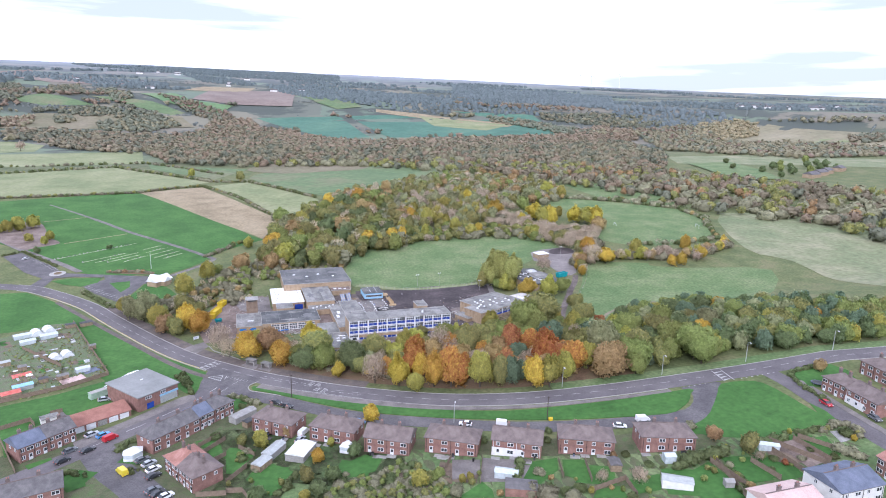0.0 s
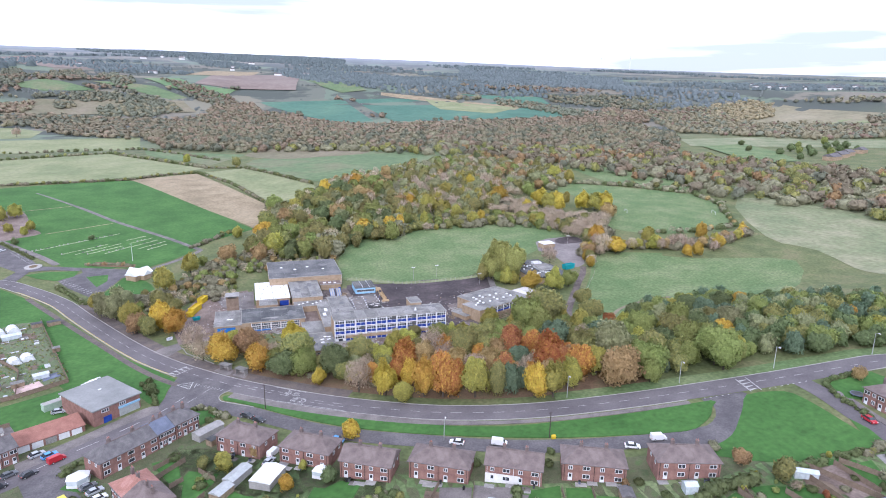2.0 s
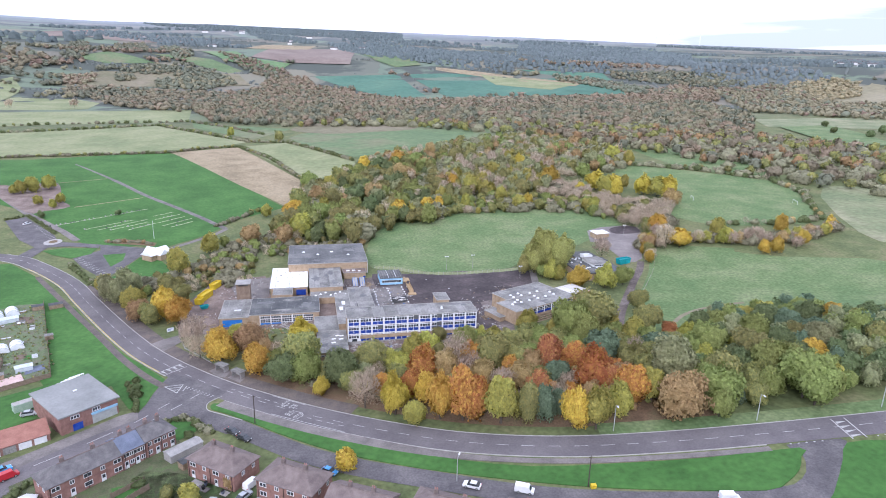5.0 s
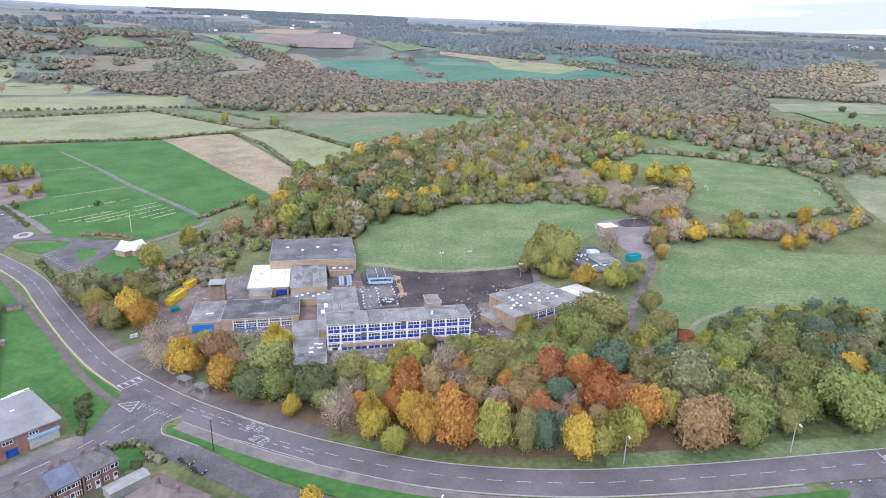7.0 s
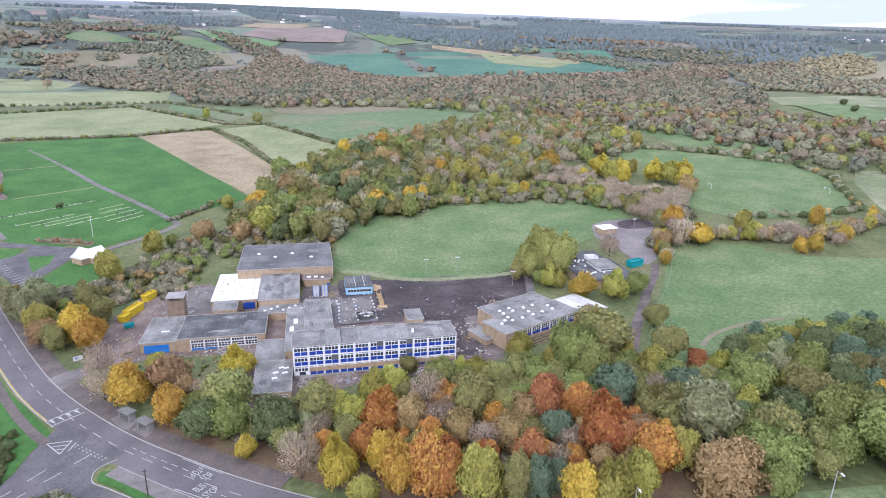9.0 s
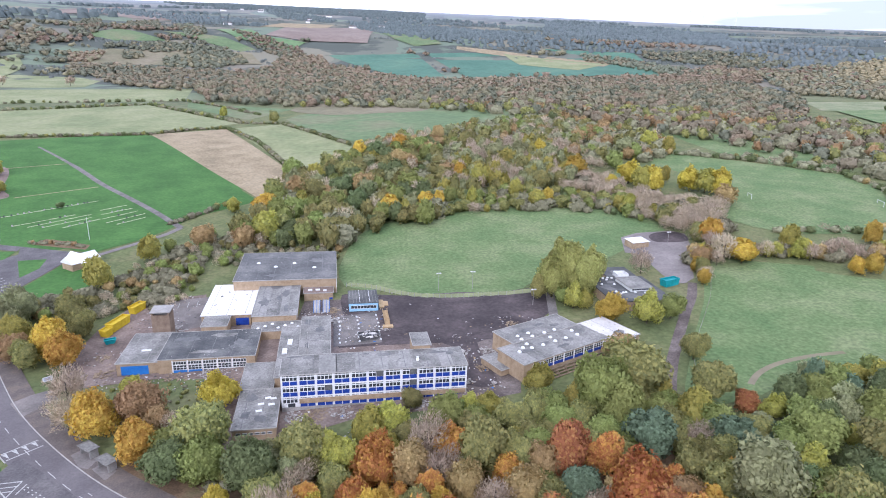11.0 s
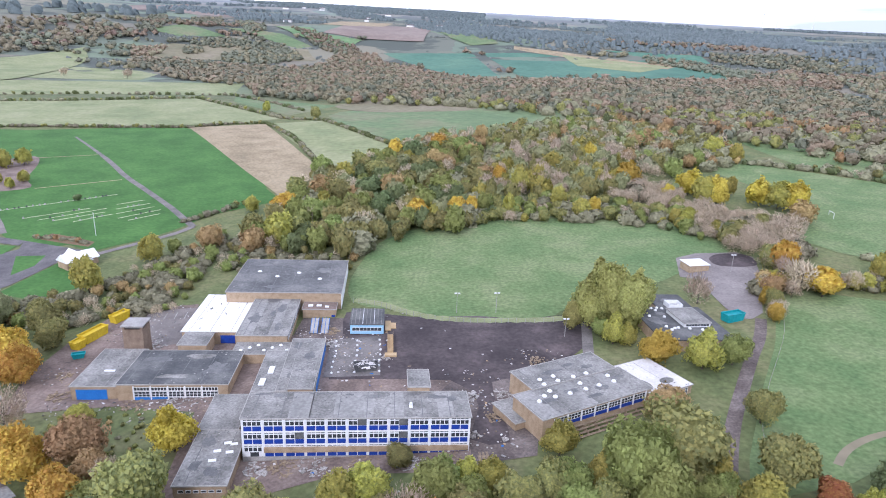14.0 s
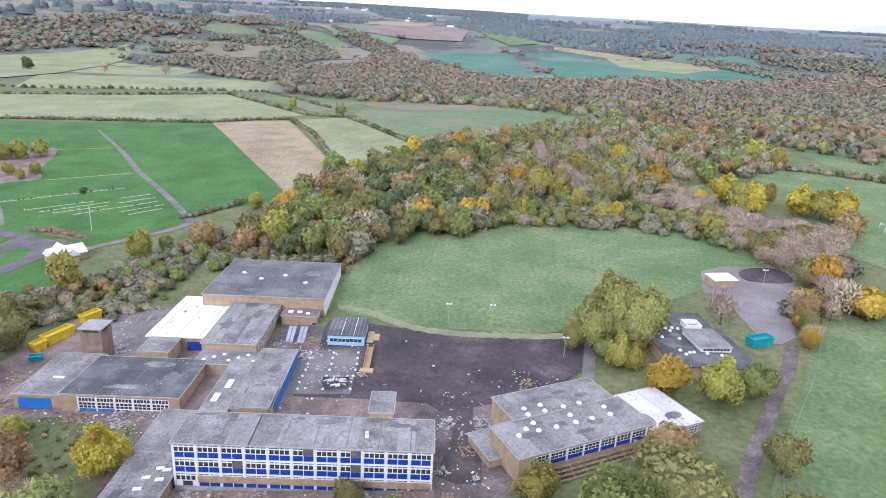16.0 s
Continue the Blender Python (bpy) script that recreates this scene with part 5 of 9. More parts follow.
for k, (bx, by, rx, ry) in enumerate([(3, 12, 2.2, 4), (10, 20, 1.8, 3.4), (6, 27.5, 3.5, 1.2), (11, 6, 1.6, 3), (4.5, 32, 2.2, 1.6), (7.6, 16, 1, 3)]):
    blotch(hall, bx, by, rx, ry, 6.44, 40 + k)
part("ring_patch", Solid().tube((6, 27, 6.43), (6, 27, 6.47), 2.2, 2.2, 18), FELT_WET, hall, "round dark roof patch")
gym = flat_block("sports_hall", -22.7, 78.4, 14.7, 111.9, 6.7, "large sports hall with grey roof and white east wall", FELT_GYM, floor=-1.6)
part("east_cladding", Solid().box(37.4, 0.0, 0.4, 37.52, 33.5, 8.0), WHITE, gym, "white clad end wall")
for k, (bx, by, rx, ry) in enumerate([(14, 5, 4, 1.4), (30, 22, 3, 3), (8, 27, 4, 2), (20, 26, 4, 2), (25, 6, 4, 1.2)]):
    blotch(gym, bx, by, rx, ry, 8.25, 50 + k)
domes(gym, 8.2, [(7, 20), (14, 15), (21, 19), (29, 13)], 0.8)
side = flat_block("changing_rooms", 2.8, 72.4, 13.4, 78.2, 3.3, "burnt-out single-storey changing rooms", EARTH, floor=-1.6)
part("blue_door", Solid().box(9.2, -0.1, 0.6, 10.4, -0.02, 2.8), BLUE, side)
for x0, y0, x1, y1 in ((1.5, 2, 3.0, 3.4), (4.2, 2.2, 5.8, 3.4), (7, 1.4, 8.2, 2.4)):
    part("rooflight", Solid().box(x0, y0, 4.8, x1, y1, 5.1), WHITE, side)

# linking corridors and the flat roofs between
link = flat_block("corridor_block", 3.3, 21.6, 12.3, 50.2, 3.4, "long flat-roofed corridor with a blue side wall", FELT, floor=-1.6)
part("blue_wall", Solid().box(9.03, 4, 1.2, 9.1, 28.4, 4.7), MID_BLUE, link, "bright blue side panels")
link2 = flat_block("link_block", -2.6, 10.6, 3.1, 42.9, 3.2, "grey flat-roofed link behind the school block", FELT, floor=-1.8)
for x0, y0, x1, y1 in ((2.2, 19.5, 3.6, 23.0), (1.0, 13.5, 2.4, 16.8)):
    part("rooflight", Solid().box(x0, y0, 4.95, x1, y1, 5.25), WHITE, link2, "white box rooflight")
tank = flat_block("tank_room", 6.2, 20.6, 12.2, 29.2, 4.4, "raised grey tank room", FELT, floor=-1.4)
cross = flat_block("cross_passage", -12.6, 43.2, 3.0, 50.2, 2.2, "low passage roof dotted with white rooflights", FELT, floor=-2.2)
domes(cross, 4.3, [(2 + 2.1 * i, 2.0 + (i % 3) * 1.6) for i in range(7)], 0.55)
annex = flat_block("front_annex", -10.7, -11.2, -0.6, 7.0, 1.9, "long low brick annex with a grey felt roof", FELT, floor=-2.6)
for i in range(6):
    window_unit(annex, 0.9 + i * 1.45, 2.7, 1.1, 0.65, 1, 1, -0.02)
for x, y in ((6.5, 13), (5.0, 10.2), (7.6, 9.8), (7.9, 12.6), (4.8, 7.0)):
    part("roof_sheet", Solid().prism([(x, y), (x + 1.5, y + 0.3), (x + 1.3, y + 1.2), (x - 0.2, y + 0.9)], 4.42, 4.52), WHITE, annex, "loose white panel")
for k, (bx, by, rx, ry) in enumerate([(3, 14, 1.6, 2.4), (6, 4, 2.2, 1.4), (2.5, 6, 1.2, 2.0)]):
    blotch(annex, bx, by, rx, ry, 4.43, 70 + k)
for k, (bx, by, rx, ry) in enumerate([(4, 8, 2.4, 3), (6, 18, 1.6, 3), (2, 24, 1.2, 2.2)]):
    blotch(link, bx, by, rx, ry, 4.93, 80 + k)
back_annex = flat_block("back_annex", -11.4, 7.3, -2.9, 22.6, 1.6, "low flat roof beside the workshop block", FELT, floor=-2.6)

# yard: cabin, raised deck, ramp, skip, debris
cabin = thing("portable_cabin", pose(18.9, 58.7, float(land(24, 64))), "pale blue portable cabin with a ribbed grey roof", "cabin")
part("wall", Solid().box(0, 0, 0.2, 10.2, 12.0, 3.2), SKY_BLUE, cabin)
s = Solid().box(-0.2, -0.2, 3.2, 10.4, 12.2, 3.45)
part("roof", s, FELT_DARK, cabin)
for i in range(9):
    part("roof_rib", Solid().box(0.3 + i * 1.15, -0.1, 3.45, 0.42 + i * 1.15, 12.1, 3.55), WHITE if i in (3, 6) else FELT, cabin)
window_unit(cabin, 0.6, 1.2, 9.0, 1.2, 8, 1, -0.02)
ramp = thing("timber_ramp", pose(30.4, 45.5, float(land(30, 50))), "pale timber access ramp and steps", "ramp")
part("deck", Solid().box(0, 0, 0.6, 1.6, 12, 0.75), BOARD, ramp)
part("rail", Solid().box(-0.05, 0, 0.75, 0.05, 12, 1.7).box(1.55, 0, 0.75, 1.65, 12, 1.7), BOARD, ramp)
part("landing", Solid().box(-0.8, -1.8, 0.2, 2.6, 0, 0.7), BOARD, ramp)
ramp2 = thing("timber_ramp", pose(29.6, 60, float(land(30, 62))), "pale timber steps beside the cabin", "ramp")
part("deck", Solid().box(0, 0, 0.5, 1.8, 7, 0.7).box(1.8, 2, 0.2, 3.4, 6, 0.5), BOARD, ramp2)
drape("courtyard", [(13.2, 34), (13.5, 56), (28.5, 57.5), (28.5, 34)], 0.17, TARMAC, "worn tarmac courtyard dotted with white bollard stumps", 5)
stump = Solid().tube((0, 0, 0), (0, 0, 0.35), 0.35, 0.3, 8).mesh("stump", WHITE)
for i in range(7):
    for x in (15.3, 21.5, 28.2):
        ob = new("concrete_stump", stump)
        ob.matrix_world = at(x + 0.2 * math.sin(i * 5), 36 + i * 3.1, 0, 0.15)
        tagged(ob, "short white concrete stump in the courtyard", "bollard", "courtyard stumps")


def skip(x, y, turn, L, W, H, material, label):
    ob = thing("skip", at(x, y, turn), label, "skip", "waste skips")
    s = Solid()
    s.add([(-L / 2 + 0.5, -W / 2, 0), (L / 2 - 0.5, -W / 2, 0), (L / 2 - 0.5, W / 2, 0), (-L / 2 + 0.5, W / 2, 0), (-L / 2, -W / 2, H), (L / 2, -W / 2, H), (L / 2, W / 2, H), (-L / 2, W / 2, H)], [(0, 3, 2, 1), (0, 1, 5, 4), (1, 2, 6, 5), (2, 3, 7, 6), (3, 0, 4, 7)])
    s.add([(-L / 2, -W / 2, H * 0.8), (L / 2, -W / 2, H * 0.8), (L / 2, W / 2, H * 0.8), (-L / 2, W / 2, H * 0.8)], [(0, 1, 2, 3)])
    part("body", s, material, ob)
    for i in range(5):
        x0 = -L / 2 + 0.8 + i * (L - 1.6) / 4
        for y0 in (-W / 2 - 0.1, W / 2 + 0.01):
            part("rib", Solid().box(x0 - 0.08, y0, 0.1, x0 + 0.08, y0 + 0.09, H), material, ob)
    part("rim", Solid().box(-L / 2 - 0.1, -W / 2 - 0.12, H, L / 2 + 0.1, -W / 2 + 0.08, H + 0.14).box(-L / 2 - 0.1, W / 2 - 0.08, H, L / 2 + 0.1, W / 2 + 0.12, H + 0.14).box(-L / 2 - 0.1, -W / 2 + 0.08, H, -L / 2 + 0.1, W / 2 - 0.08, H + 0.14).box(L / 2 - 0.1, -W / 2 + 0.08, H, L / 2 + 0.1, W / 2 - 0.08, H + 0.14), material, ob)
    return ob


skip(-58.2, 62.6, 70, 9.0, 2.8, 2.7, SKIP_YELLOW, "large yellow steel waste skip on the earth yard")
skip(-59.9, 56.4, 70, 3.6, 2.6, 2.4, SKIP_YELLOW, "yellow steel waste skip beside another")
skip(-55.6, 75.0, 66, 6.2, 2.6, 2.6, SKIP_YELLOW, "yellow steel waste skip near the scrub")
skip(-57.0, 50.5, 20, 3.4, 1.8, 1.3, TEAL_STEEL, "small green steel skip")
skip(24.5, 37.5, 5, 6.5, 2.6, 1.9, FELT_DARK, "black skip heaped with pale rubble")
skip(140.4, 58.2, 18, 7.5, 3.0, 2.6, TEAL_STEEL, "teal steel container skip by the court")


def heap(x, y, r, h, n, seed, material, label, lift=0.0):
    """A pile of broken pieces."""
    rng = random.Random(seed)
    s = Solid()
    for _ in range(int(n * 1.7)):
        a, q = rng.uniform(0, 6.28), r * math.sqrt(rng.random())
        cx, cy, cz = q * math.cos(a), q * math.sin(a), max(0.0, h * (1 - q / r)) * rng.random()
        w, d, t, tn = rng.uniform(0.1, 0.6) * (1.6 if rng.random() < 0.12 else 1), rng.uniform(0.06, 0.3), rng.uniform(0.04, 0.2), rng.uniform(0, 3.1)
        c, sn = math.cos(tn), math.sin(tn)
        p = [(cx + c * u - sn * v, cy + sn * u + c * v, cz + k) for k in (0, t) for u, v in ((-w, -d), (w, -d), (w, d), (-w, d))]
        s.add(p, [(3, 2, 1, 0), (4, 5, 6, 7), (0, 1, 5, 4), (1, 2, 6, 5), (2, 3, 7, 6), (3, 0, 4, 7)])
    ob = new("debris_heap", s.mesh("debris_heap", material))
    ob.matrix_world = at(x, y, 0, lift)
    return tagged(ob, label, "debris", "", "stuff")


heap(24.5, 37.5, 2.6, 0.9, 40, 1, OLD_WHITE, "pale rubble heaped in a skip", 1.5)
for i, (x, y, r, h, n) in enumerate([(50.6, 5.5, 1.4, 1.0, 18), (56, 12, 2.2, 1.0, 22), (3.5, -3.0, 3, 0.5, 30), (9, -2.4, 3.5, 0.4, 35), (16, -2.2, 4, 0.4, 40), (26, -2.2, 4, 0.3, 34), (36, -2.2, 4, 0.3, 30), (44, -2.3, 3, 0.4, 28), (14.5, 53, 2.5, 0.9, 30), (13.5, 62, 2.6, 1.2, 36), (31, 44, 2, 0.5, 24), (-24, 57, 3.5, 0.6, 40), (-38, 57, 4, 0.5, 40), (-31, 24.6, 4, 0.4, 40), (-20, 24.8, 5, 0.4, 44), (-52, 30, 3, 0.6, 34), (60, 22, 3, 0.8, 30), (73, 38, 3.2, 0.8, 34), (52, 22, 2.4, 0.7, 26), (-56, 40, 2.4, 0.6, 26), (57, 3.0, 1.2, 0.5, 10)]):
    heap(x, y, r, h, n, 20 + i, (DEBRIS, TIMBER, DEBRIS, TIMBER)[i % 4], ("pale broken rubble on the yard", "heap of broken timber boards", "scattered pale rubble by the wall", "heap of splintered brown boards")[i % 4])
for i in range(6):
    ob = thing("plank_stack", at(50.6 + 0.9 * (i % 3), -4.0 - 1.2 * (i // 3), 88 + i * 2), "stack of weathered timber planks", "timber", "plank stacks")
    for k in range(4):
        part("plank", Solid().box(-3.2, -0.3 + 0.16 * k, 0.02, 3.2, -0.17 + 0.16 * k, 0.14 + 0.03 * (k % 2)), TIMBER, ob)
tiers = thing("timber_tiers", pose(64.9, 1.7, float(land(76, 3)) + 0.2, 0, 0, ANG), "long weathered timber tiers below the science block windows", "steps")
for i in range(4):
    part("tread", Solid().box(4.5, -1.35 - 0.75 * i, 1.5 - 0.48 * i, 32, -0.8 - 0.75 * i, 1.6 - 0.48 * i), TIMBER, tiers)
    part("rail", Solid().box(4.5, -1.4 - 0.75 * i, 1.95 - 0.48 * i, 32, -1.34 - 0.75 * i, 2.03 - 0.48 * i), TIMBER, tiers)
for i in range(9):
    xb = 4.8 + 3.3 * i
    part("bearer", Solid().add([(xb, -0.5, -0.4), (xb + 0.2, -0.5, -0.4), (xb + 0.2, -0.5, 1.5), (xb, -0.5, 1.5), (xb, -3.7, -0.4), (xb + 0.2, -3.7, -0.4)], [(0, 3, 2, 1), (3, 4, 5, 2), (0, 4, 3), (1, 2, 5), (0, 1, 5, 4)]), TIMBER, tiers)

# nursery, hut, court
nur = thing("nursery", pose(0, 0, 8.5), "low nursery with a dark felt roof and white rooflights", "building", "school buildings")
part("wall", Solid().box(109, 40, -4.0, 131.4, 64, -0.3).box(118, 64.01, -4.0, 129.5, 75, -0.3), BRICK, nur)
part("roof", Solid().box(108.7, 39.7, -0.3, 131.7, 64.2, 0).box(117.7, 64.21, -0.3, 129.8, 75.3, -0.004), FELT_DARK, nur)
domes(nur, 0.09, [(113.9, 64.0), (115.0, 62.6), (117.1, 63.1), (118.6, 62.6), (115.8, 61.0), (111.9, 56.5), (116.6, 56.0), (119.4, 56.6), (114.0, 48.7), (114.7, 46.4), (117.3, 47.8), (116.1, 47.5), (120.7, 47.3), (124.3, 46.5)], 0.5)
for k, (bx, by, rx, ry) in enumerate([(113, 53, 2.5, 4), (120, 43, 4, 1.6), (124, 69, 3, 2.4), (116, 59, 2, 1.6)]):
    blotch(nur, bx, by, rx, ry, 0.006, 90 + k)
nb = flat_block("nursery_lantern", 0, 0, 8.4, 11.4, 10.0, "raised roof lantern with a pale rim and windows", FELT, wall=WHITE, m=pose(119.4, 48.3, 8.5, 0, 0, 3), floor=8.5)
window_unit(nb, 0.4, 0.3, 7.6, 0.8, 8, 1, -0.02)
nb2 = thing("roof_tank", pose(120.8, 62.2, 8.5), "small white open roof tank housing", "tank")
for x0, y0, x1, y1 in ((0, 0, 4.6, 0.2), (0, 4.0, 4.6, 4.2), (0, 0.2, 0.2, 4.0), (4.4, 0.2, 4.6, 4.0)):
    part("side_panel", Solid().box(x0, y0, 0, x1, y1, 1.6), WHITE, nb2)
part("floor_panel", Solid().box(0.2, 0.2, 0.02, 4.4, 4.0, 0.3), CONCRETE, nb2)
COURT = [(147, 114), (157, 118), (174, 117), (178, 111), (172, 96), (153, 62), (147, 58), (143, 59), (143, 69), (144, 80), (147, 91), (140, 95)]
drape("hard_court", COURT, 0.16, mat("court_tarmac", [(0.165, 0.146, 0.14), (0.205, 0.182, 0.174), (0.245, 0.22, 0.208)], 0.1, 0.9, 0.3, 5.0, amount=0.4), "grey-pink tarmac games court", 6, "court")
drape("court_stain", smooth_ring([(160, 112), (166, 116), (175, 115), (177, 109), (174, 102), (165, 102), (159, 105)], 3), 0.22, ASH, "large dark burnt patch on the court", 6)
hut = thing("pavilion_hut", pose(145.0, 98.0, float(land(150, 103)), 0, 0, 10), "small brick hut with a white roof", "hut")
part("wall", Solid().box(0, 0, -0.5, 8.6, 6, 2.4), BRICK, hut)
part("roof", Solid().add([(-0.3, -0.3, 2.4), (8.9, -0.3, 2.4), (8.9, 6.3, 2.9), (-0.3, 6.3, 2.9), (-0.3, -0.3, 2.6), (8.9, -0.3, 2.6), (8.9, 6.3, 3.1), (-0.3, 6.3, 3.1)], [(4, 5, 6, 7), (0, 1, 5, 4), (1, 2, 6, 5), (2, 3, 7, 6), (3, 0, 4, 7), (3, 2, 1, 0)]), WHITE, hut, "white sheet roof")


def goal(x, y, turn, name="goal_posts"):
    ob = thing(name, at(x, y, turn), "white football goal posts on the grass", "goal", "goal posts")
    part("post", Solid().tube((-3.6, 0, 0), (-3.6, 0, 2.4), 0.1, 0.1), WHITE, ob)
    part("post", Solid().tube((3.6, 0, 0), (3.6, 0, 2.4), 0.1, 0.1), WHITE, ob)
    part("crossbar", Solid().tube((-3.7, 0, 2.4), (3.7, 0, 2.4), 0.1, 0.1), WHITE, ob)


goal(243, 156, 70)
goal(300, 128, 70)


def court_light(x, y, h=7.0):
    ob = thing("floodlight", at(x, y), "slim floodlight pole with a white twin head", "lamp", "floodlights")
    part("pole", Solid().tube((0, 0, -0.2), (0, 0, h), 0.1, 0.07), CONCRETE, ob)
    part("lamp_head", Solid().box(-0.9, -0.2, h - 0.1, -0.2, 0.2, h + 0.2), WHITE, ob)
    part("lamp_head", Solid().box(0.2, -0.2, h - 0.1, 0.9, 0.2, h + 0.2), WHITE, ob)


court_light(53, 72)
court_light(66, 71)
court_light(161, 97)
court_light(84, 52, 6)

# fence along the far side of the playground, the strip of tufts behind it, the path past the block
FENCE_N = smooth_ring([(18.6, 83.1), (28.1, 78.9), (34.4, 73.5), (43.3, 67.8), (52.2, 64.9), (61, 63.4), (68.6, 62.8), (80, 62.1), (91.6, 63)], 4, False)
wire_f = thing("wire_fence", at(*FENCE_N[0]), "thin wire fence of pale posts beside the playground", "fence")
zf = float(land(*FENCE_N[0]))
post_f = Solid().tube((0, 0, -0.2), (0, 0, 1.9), 0.07, 0.06, 6).mesh("post", CONCRETE)
for x, y in FENCE_N:
    put("post", post_f, wire_f, x - FENCE_N[0][0], y - FENCE_N[0][1], float(land(x, y)) - zf)
for k in (0.6, 1.2, 1.8):
    w = Solid()
    for (xa, ya), (xb, yb) in zip(FENCE_N, FENCE_N[1:]):
        w.tube((xa - FENCE_N[0][0], ya - FENCE_N[0][1], float(land(xa, ya)) - zf + k), (xb - FENCE_N[0][0], yb - FENCE_N[0][1], float(land(xb, yb)) - zf + k), 0.015, 0.015, 4, False)
    part("wire", w, CONCRETE, wire_f)
rng_t = random.Random(66)
ribbon("rough_verge", [(x + 0.3, y + 2.2) for x, y in FENCE_N], [1.2 + 0.8 * abs(math.sin(i * 1.7)) for i in range(len(FENCE_N))], 0.15, PASTURE, "bleached strip of rough grass along the fence", category="grass")
ribbon("footpath", [(93.6, 61.3), (91.5, 53.6), (89.8, 47.4), (87.7, 39.8)], 1.6, 0.19, TARMAC, "tarmac path beside the playground", category="path")
for i in range(330):
    x, y = rng_t.uniform(-50, 62), rng_t.uniform(-6, 76)
    if not (inside(x, y, [(-52, 24), (-37, 24), (-11, 25), (-12, -3), (-12, -8), (60, -5), (62, 20), (60, 60), (30, 76), (15, 72), (14, 20), (0, 11), (14, 10), (50, 19), (55, 10), (48.5, -1), (-12, -1), (-12, 26), (-37, 26), (-52, 27)]) or (13 < x < 33 and 22 < y < 58)):
        continue
    if x > 31 and y > 24 and i % 7:
        continue
    w_, d_ = rng_t.uniform(0.15, 0.55), rng_t.uniform(0.1, 0.35)
    ob = new("scrap_sheet", Solid().add([(-w_, -d_, 0.02), (w_, -d_ * 0.7, 0.02), (w_ * 0.8, d_, 0.1), (-w_ * 0.9, d_ * 0.8, 0.04), (-w_, -d_, -0.05), (w_, -d_ * 0.7, -0.05), (w_ * 0.8, d_, 0.02), (-w_ * 0.9, d_ * 0.8, -0.03)], [(0, 1, 2, 3), (7, 6, 5, 4), (0, 4, 5, 1), (1, 5, 6, 2), (2, 6, 7, 3), (3, 7, 4, 0)]).mesh("scrap_sheet", rng_t.choice([WHITE, OLD_WHITE, DEBRIS, DEBRIS, BOARD, MID_BLUE, CONCRETE, OLD_WHITE, TIMBER])))
    ob.matrix_world = at(x, y, rng_t.uniform(0, 360), 0.2)
    tagged(ob, "torn scrap sheet lying on the yard", "scrap", "scrap on the yard")
drape("broken_yard", [(2, 52), (16, 51), (18.5, 58), (18.5, 71), (3, 72), (1.5, 60)], 0.12, DIRT, "broken tarmac yard behind the hall", 4)
drape("broken_yard", [(48.8, -5), (63, -3), (66, 8), (64, 22), (66, 36), (49, 32), (41, 20), (48.8, 12)], 0.13, DIRT, "broken dirty tarmac between the blocks", 4)
drape("car_park", [(-50.5, 81.5), (-31, 83.2), (-31, 57), (-36, 56), (-46, 64)], 0.13, PAVING, "cracked tarmac parking yard behind the chimney", 4, "car park")
for i in range(4):
    dashes([(-45 + 3.2 * i, 74.5), (-45.4 + 3.2 * i, 80.5)], 0, 9, 0.08, PAINT, "faded white bay line", "bay_line", 0.17)


def litter(name, spots, seed, size, material, label, parent=None):
    """Many small broken flat pieces, too many to count, as one mesh."""
    rng = random.Random(seed)
    s = Solid()
    for x, y, z in spots:
        w, d, t, a = rng.uniform(0.3, 1.0) * size, rng.uniform(0.2, 0.6) * size, rng.uniform(0.05, 0.25) * size, rng.uniform(0, 3.14)
        c, sn = math.cos(a), math.sin(a)
        p = [(x + c * u - sn * v, y + sn * u + c * v, z + k + rng.uniform(0, 0.3) * t) for k in (-0.02, t) for u, v in ((-w, -d), (w * 0.8, -d), (w, d * 0.9), (-w * 0.9, d))]
        s.add(p, [(4, 5, 6, 7), (0, 1, 5, 4), (1, 2, 6, 5), (2, 3, 7, 6), (3, 0, 4, 7)])
    me = s.mesh(name, material)
    return part(name, me, None, parent, label) if parent else tagged(new(name, me), label, "debris", "", "stuff")


BLOCKED = [(-49, 27, -9, 56), (-31, 47, 2, 87), (-23, 78, 15, 112), (-3, 10, 13, 51), (-12, -12, 49, 11), (18, 58, 30, 72), (35, 10, 41, 19)]
rng_l = random.Random(151)
ground_spots = []
for cx, cy, r, n in ((-46, 24, 9, 90), (-25, 24, 13, 150), (-54, 40, 8, 90), (-45, 66, 12, 130), (-36, 80, 10, 60), (10, 60, 9, 150), (16, 52, 8, 110), (22, 42, 9, 80), (54, 2, 8, 40), (56, 18, 9, 130), (52, 30, 9, 60), (20, -4, 22, 170), (40, -4, 14, 120), (-2, -6, 10, 90), (-14, 22, 7, 80), (72, 40, 9, 70)):
    for _ in range(n):
        a, q = rng_l.uniform(0, 6.28), r * math.sqrt(rng_l.random())
        x, y = cx + q * math.cos(a), cy + q * math.sin(a) * 0.7
        if clear_of(x, y, BLOCKED):
            ground_spots.append((x, y, float(land(x, y)) + 0.16))
for k, (m_, lab) in enumerate(((DEBRIS, "pale rubble strewn over the school yard"), (OLD_WHITE, "white broken boards strewn over the yard"), (TIMBER, "splintered timber strewn over the yard"), (FELT_DARK, "dark scraps of roofing strewn over the yard"))):
    litter("rubble", ground_spots[k::6], 160 + k, 0.34, m_, lab)
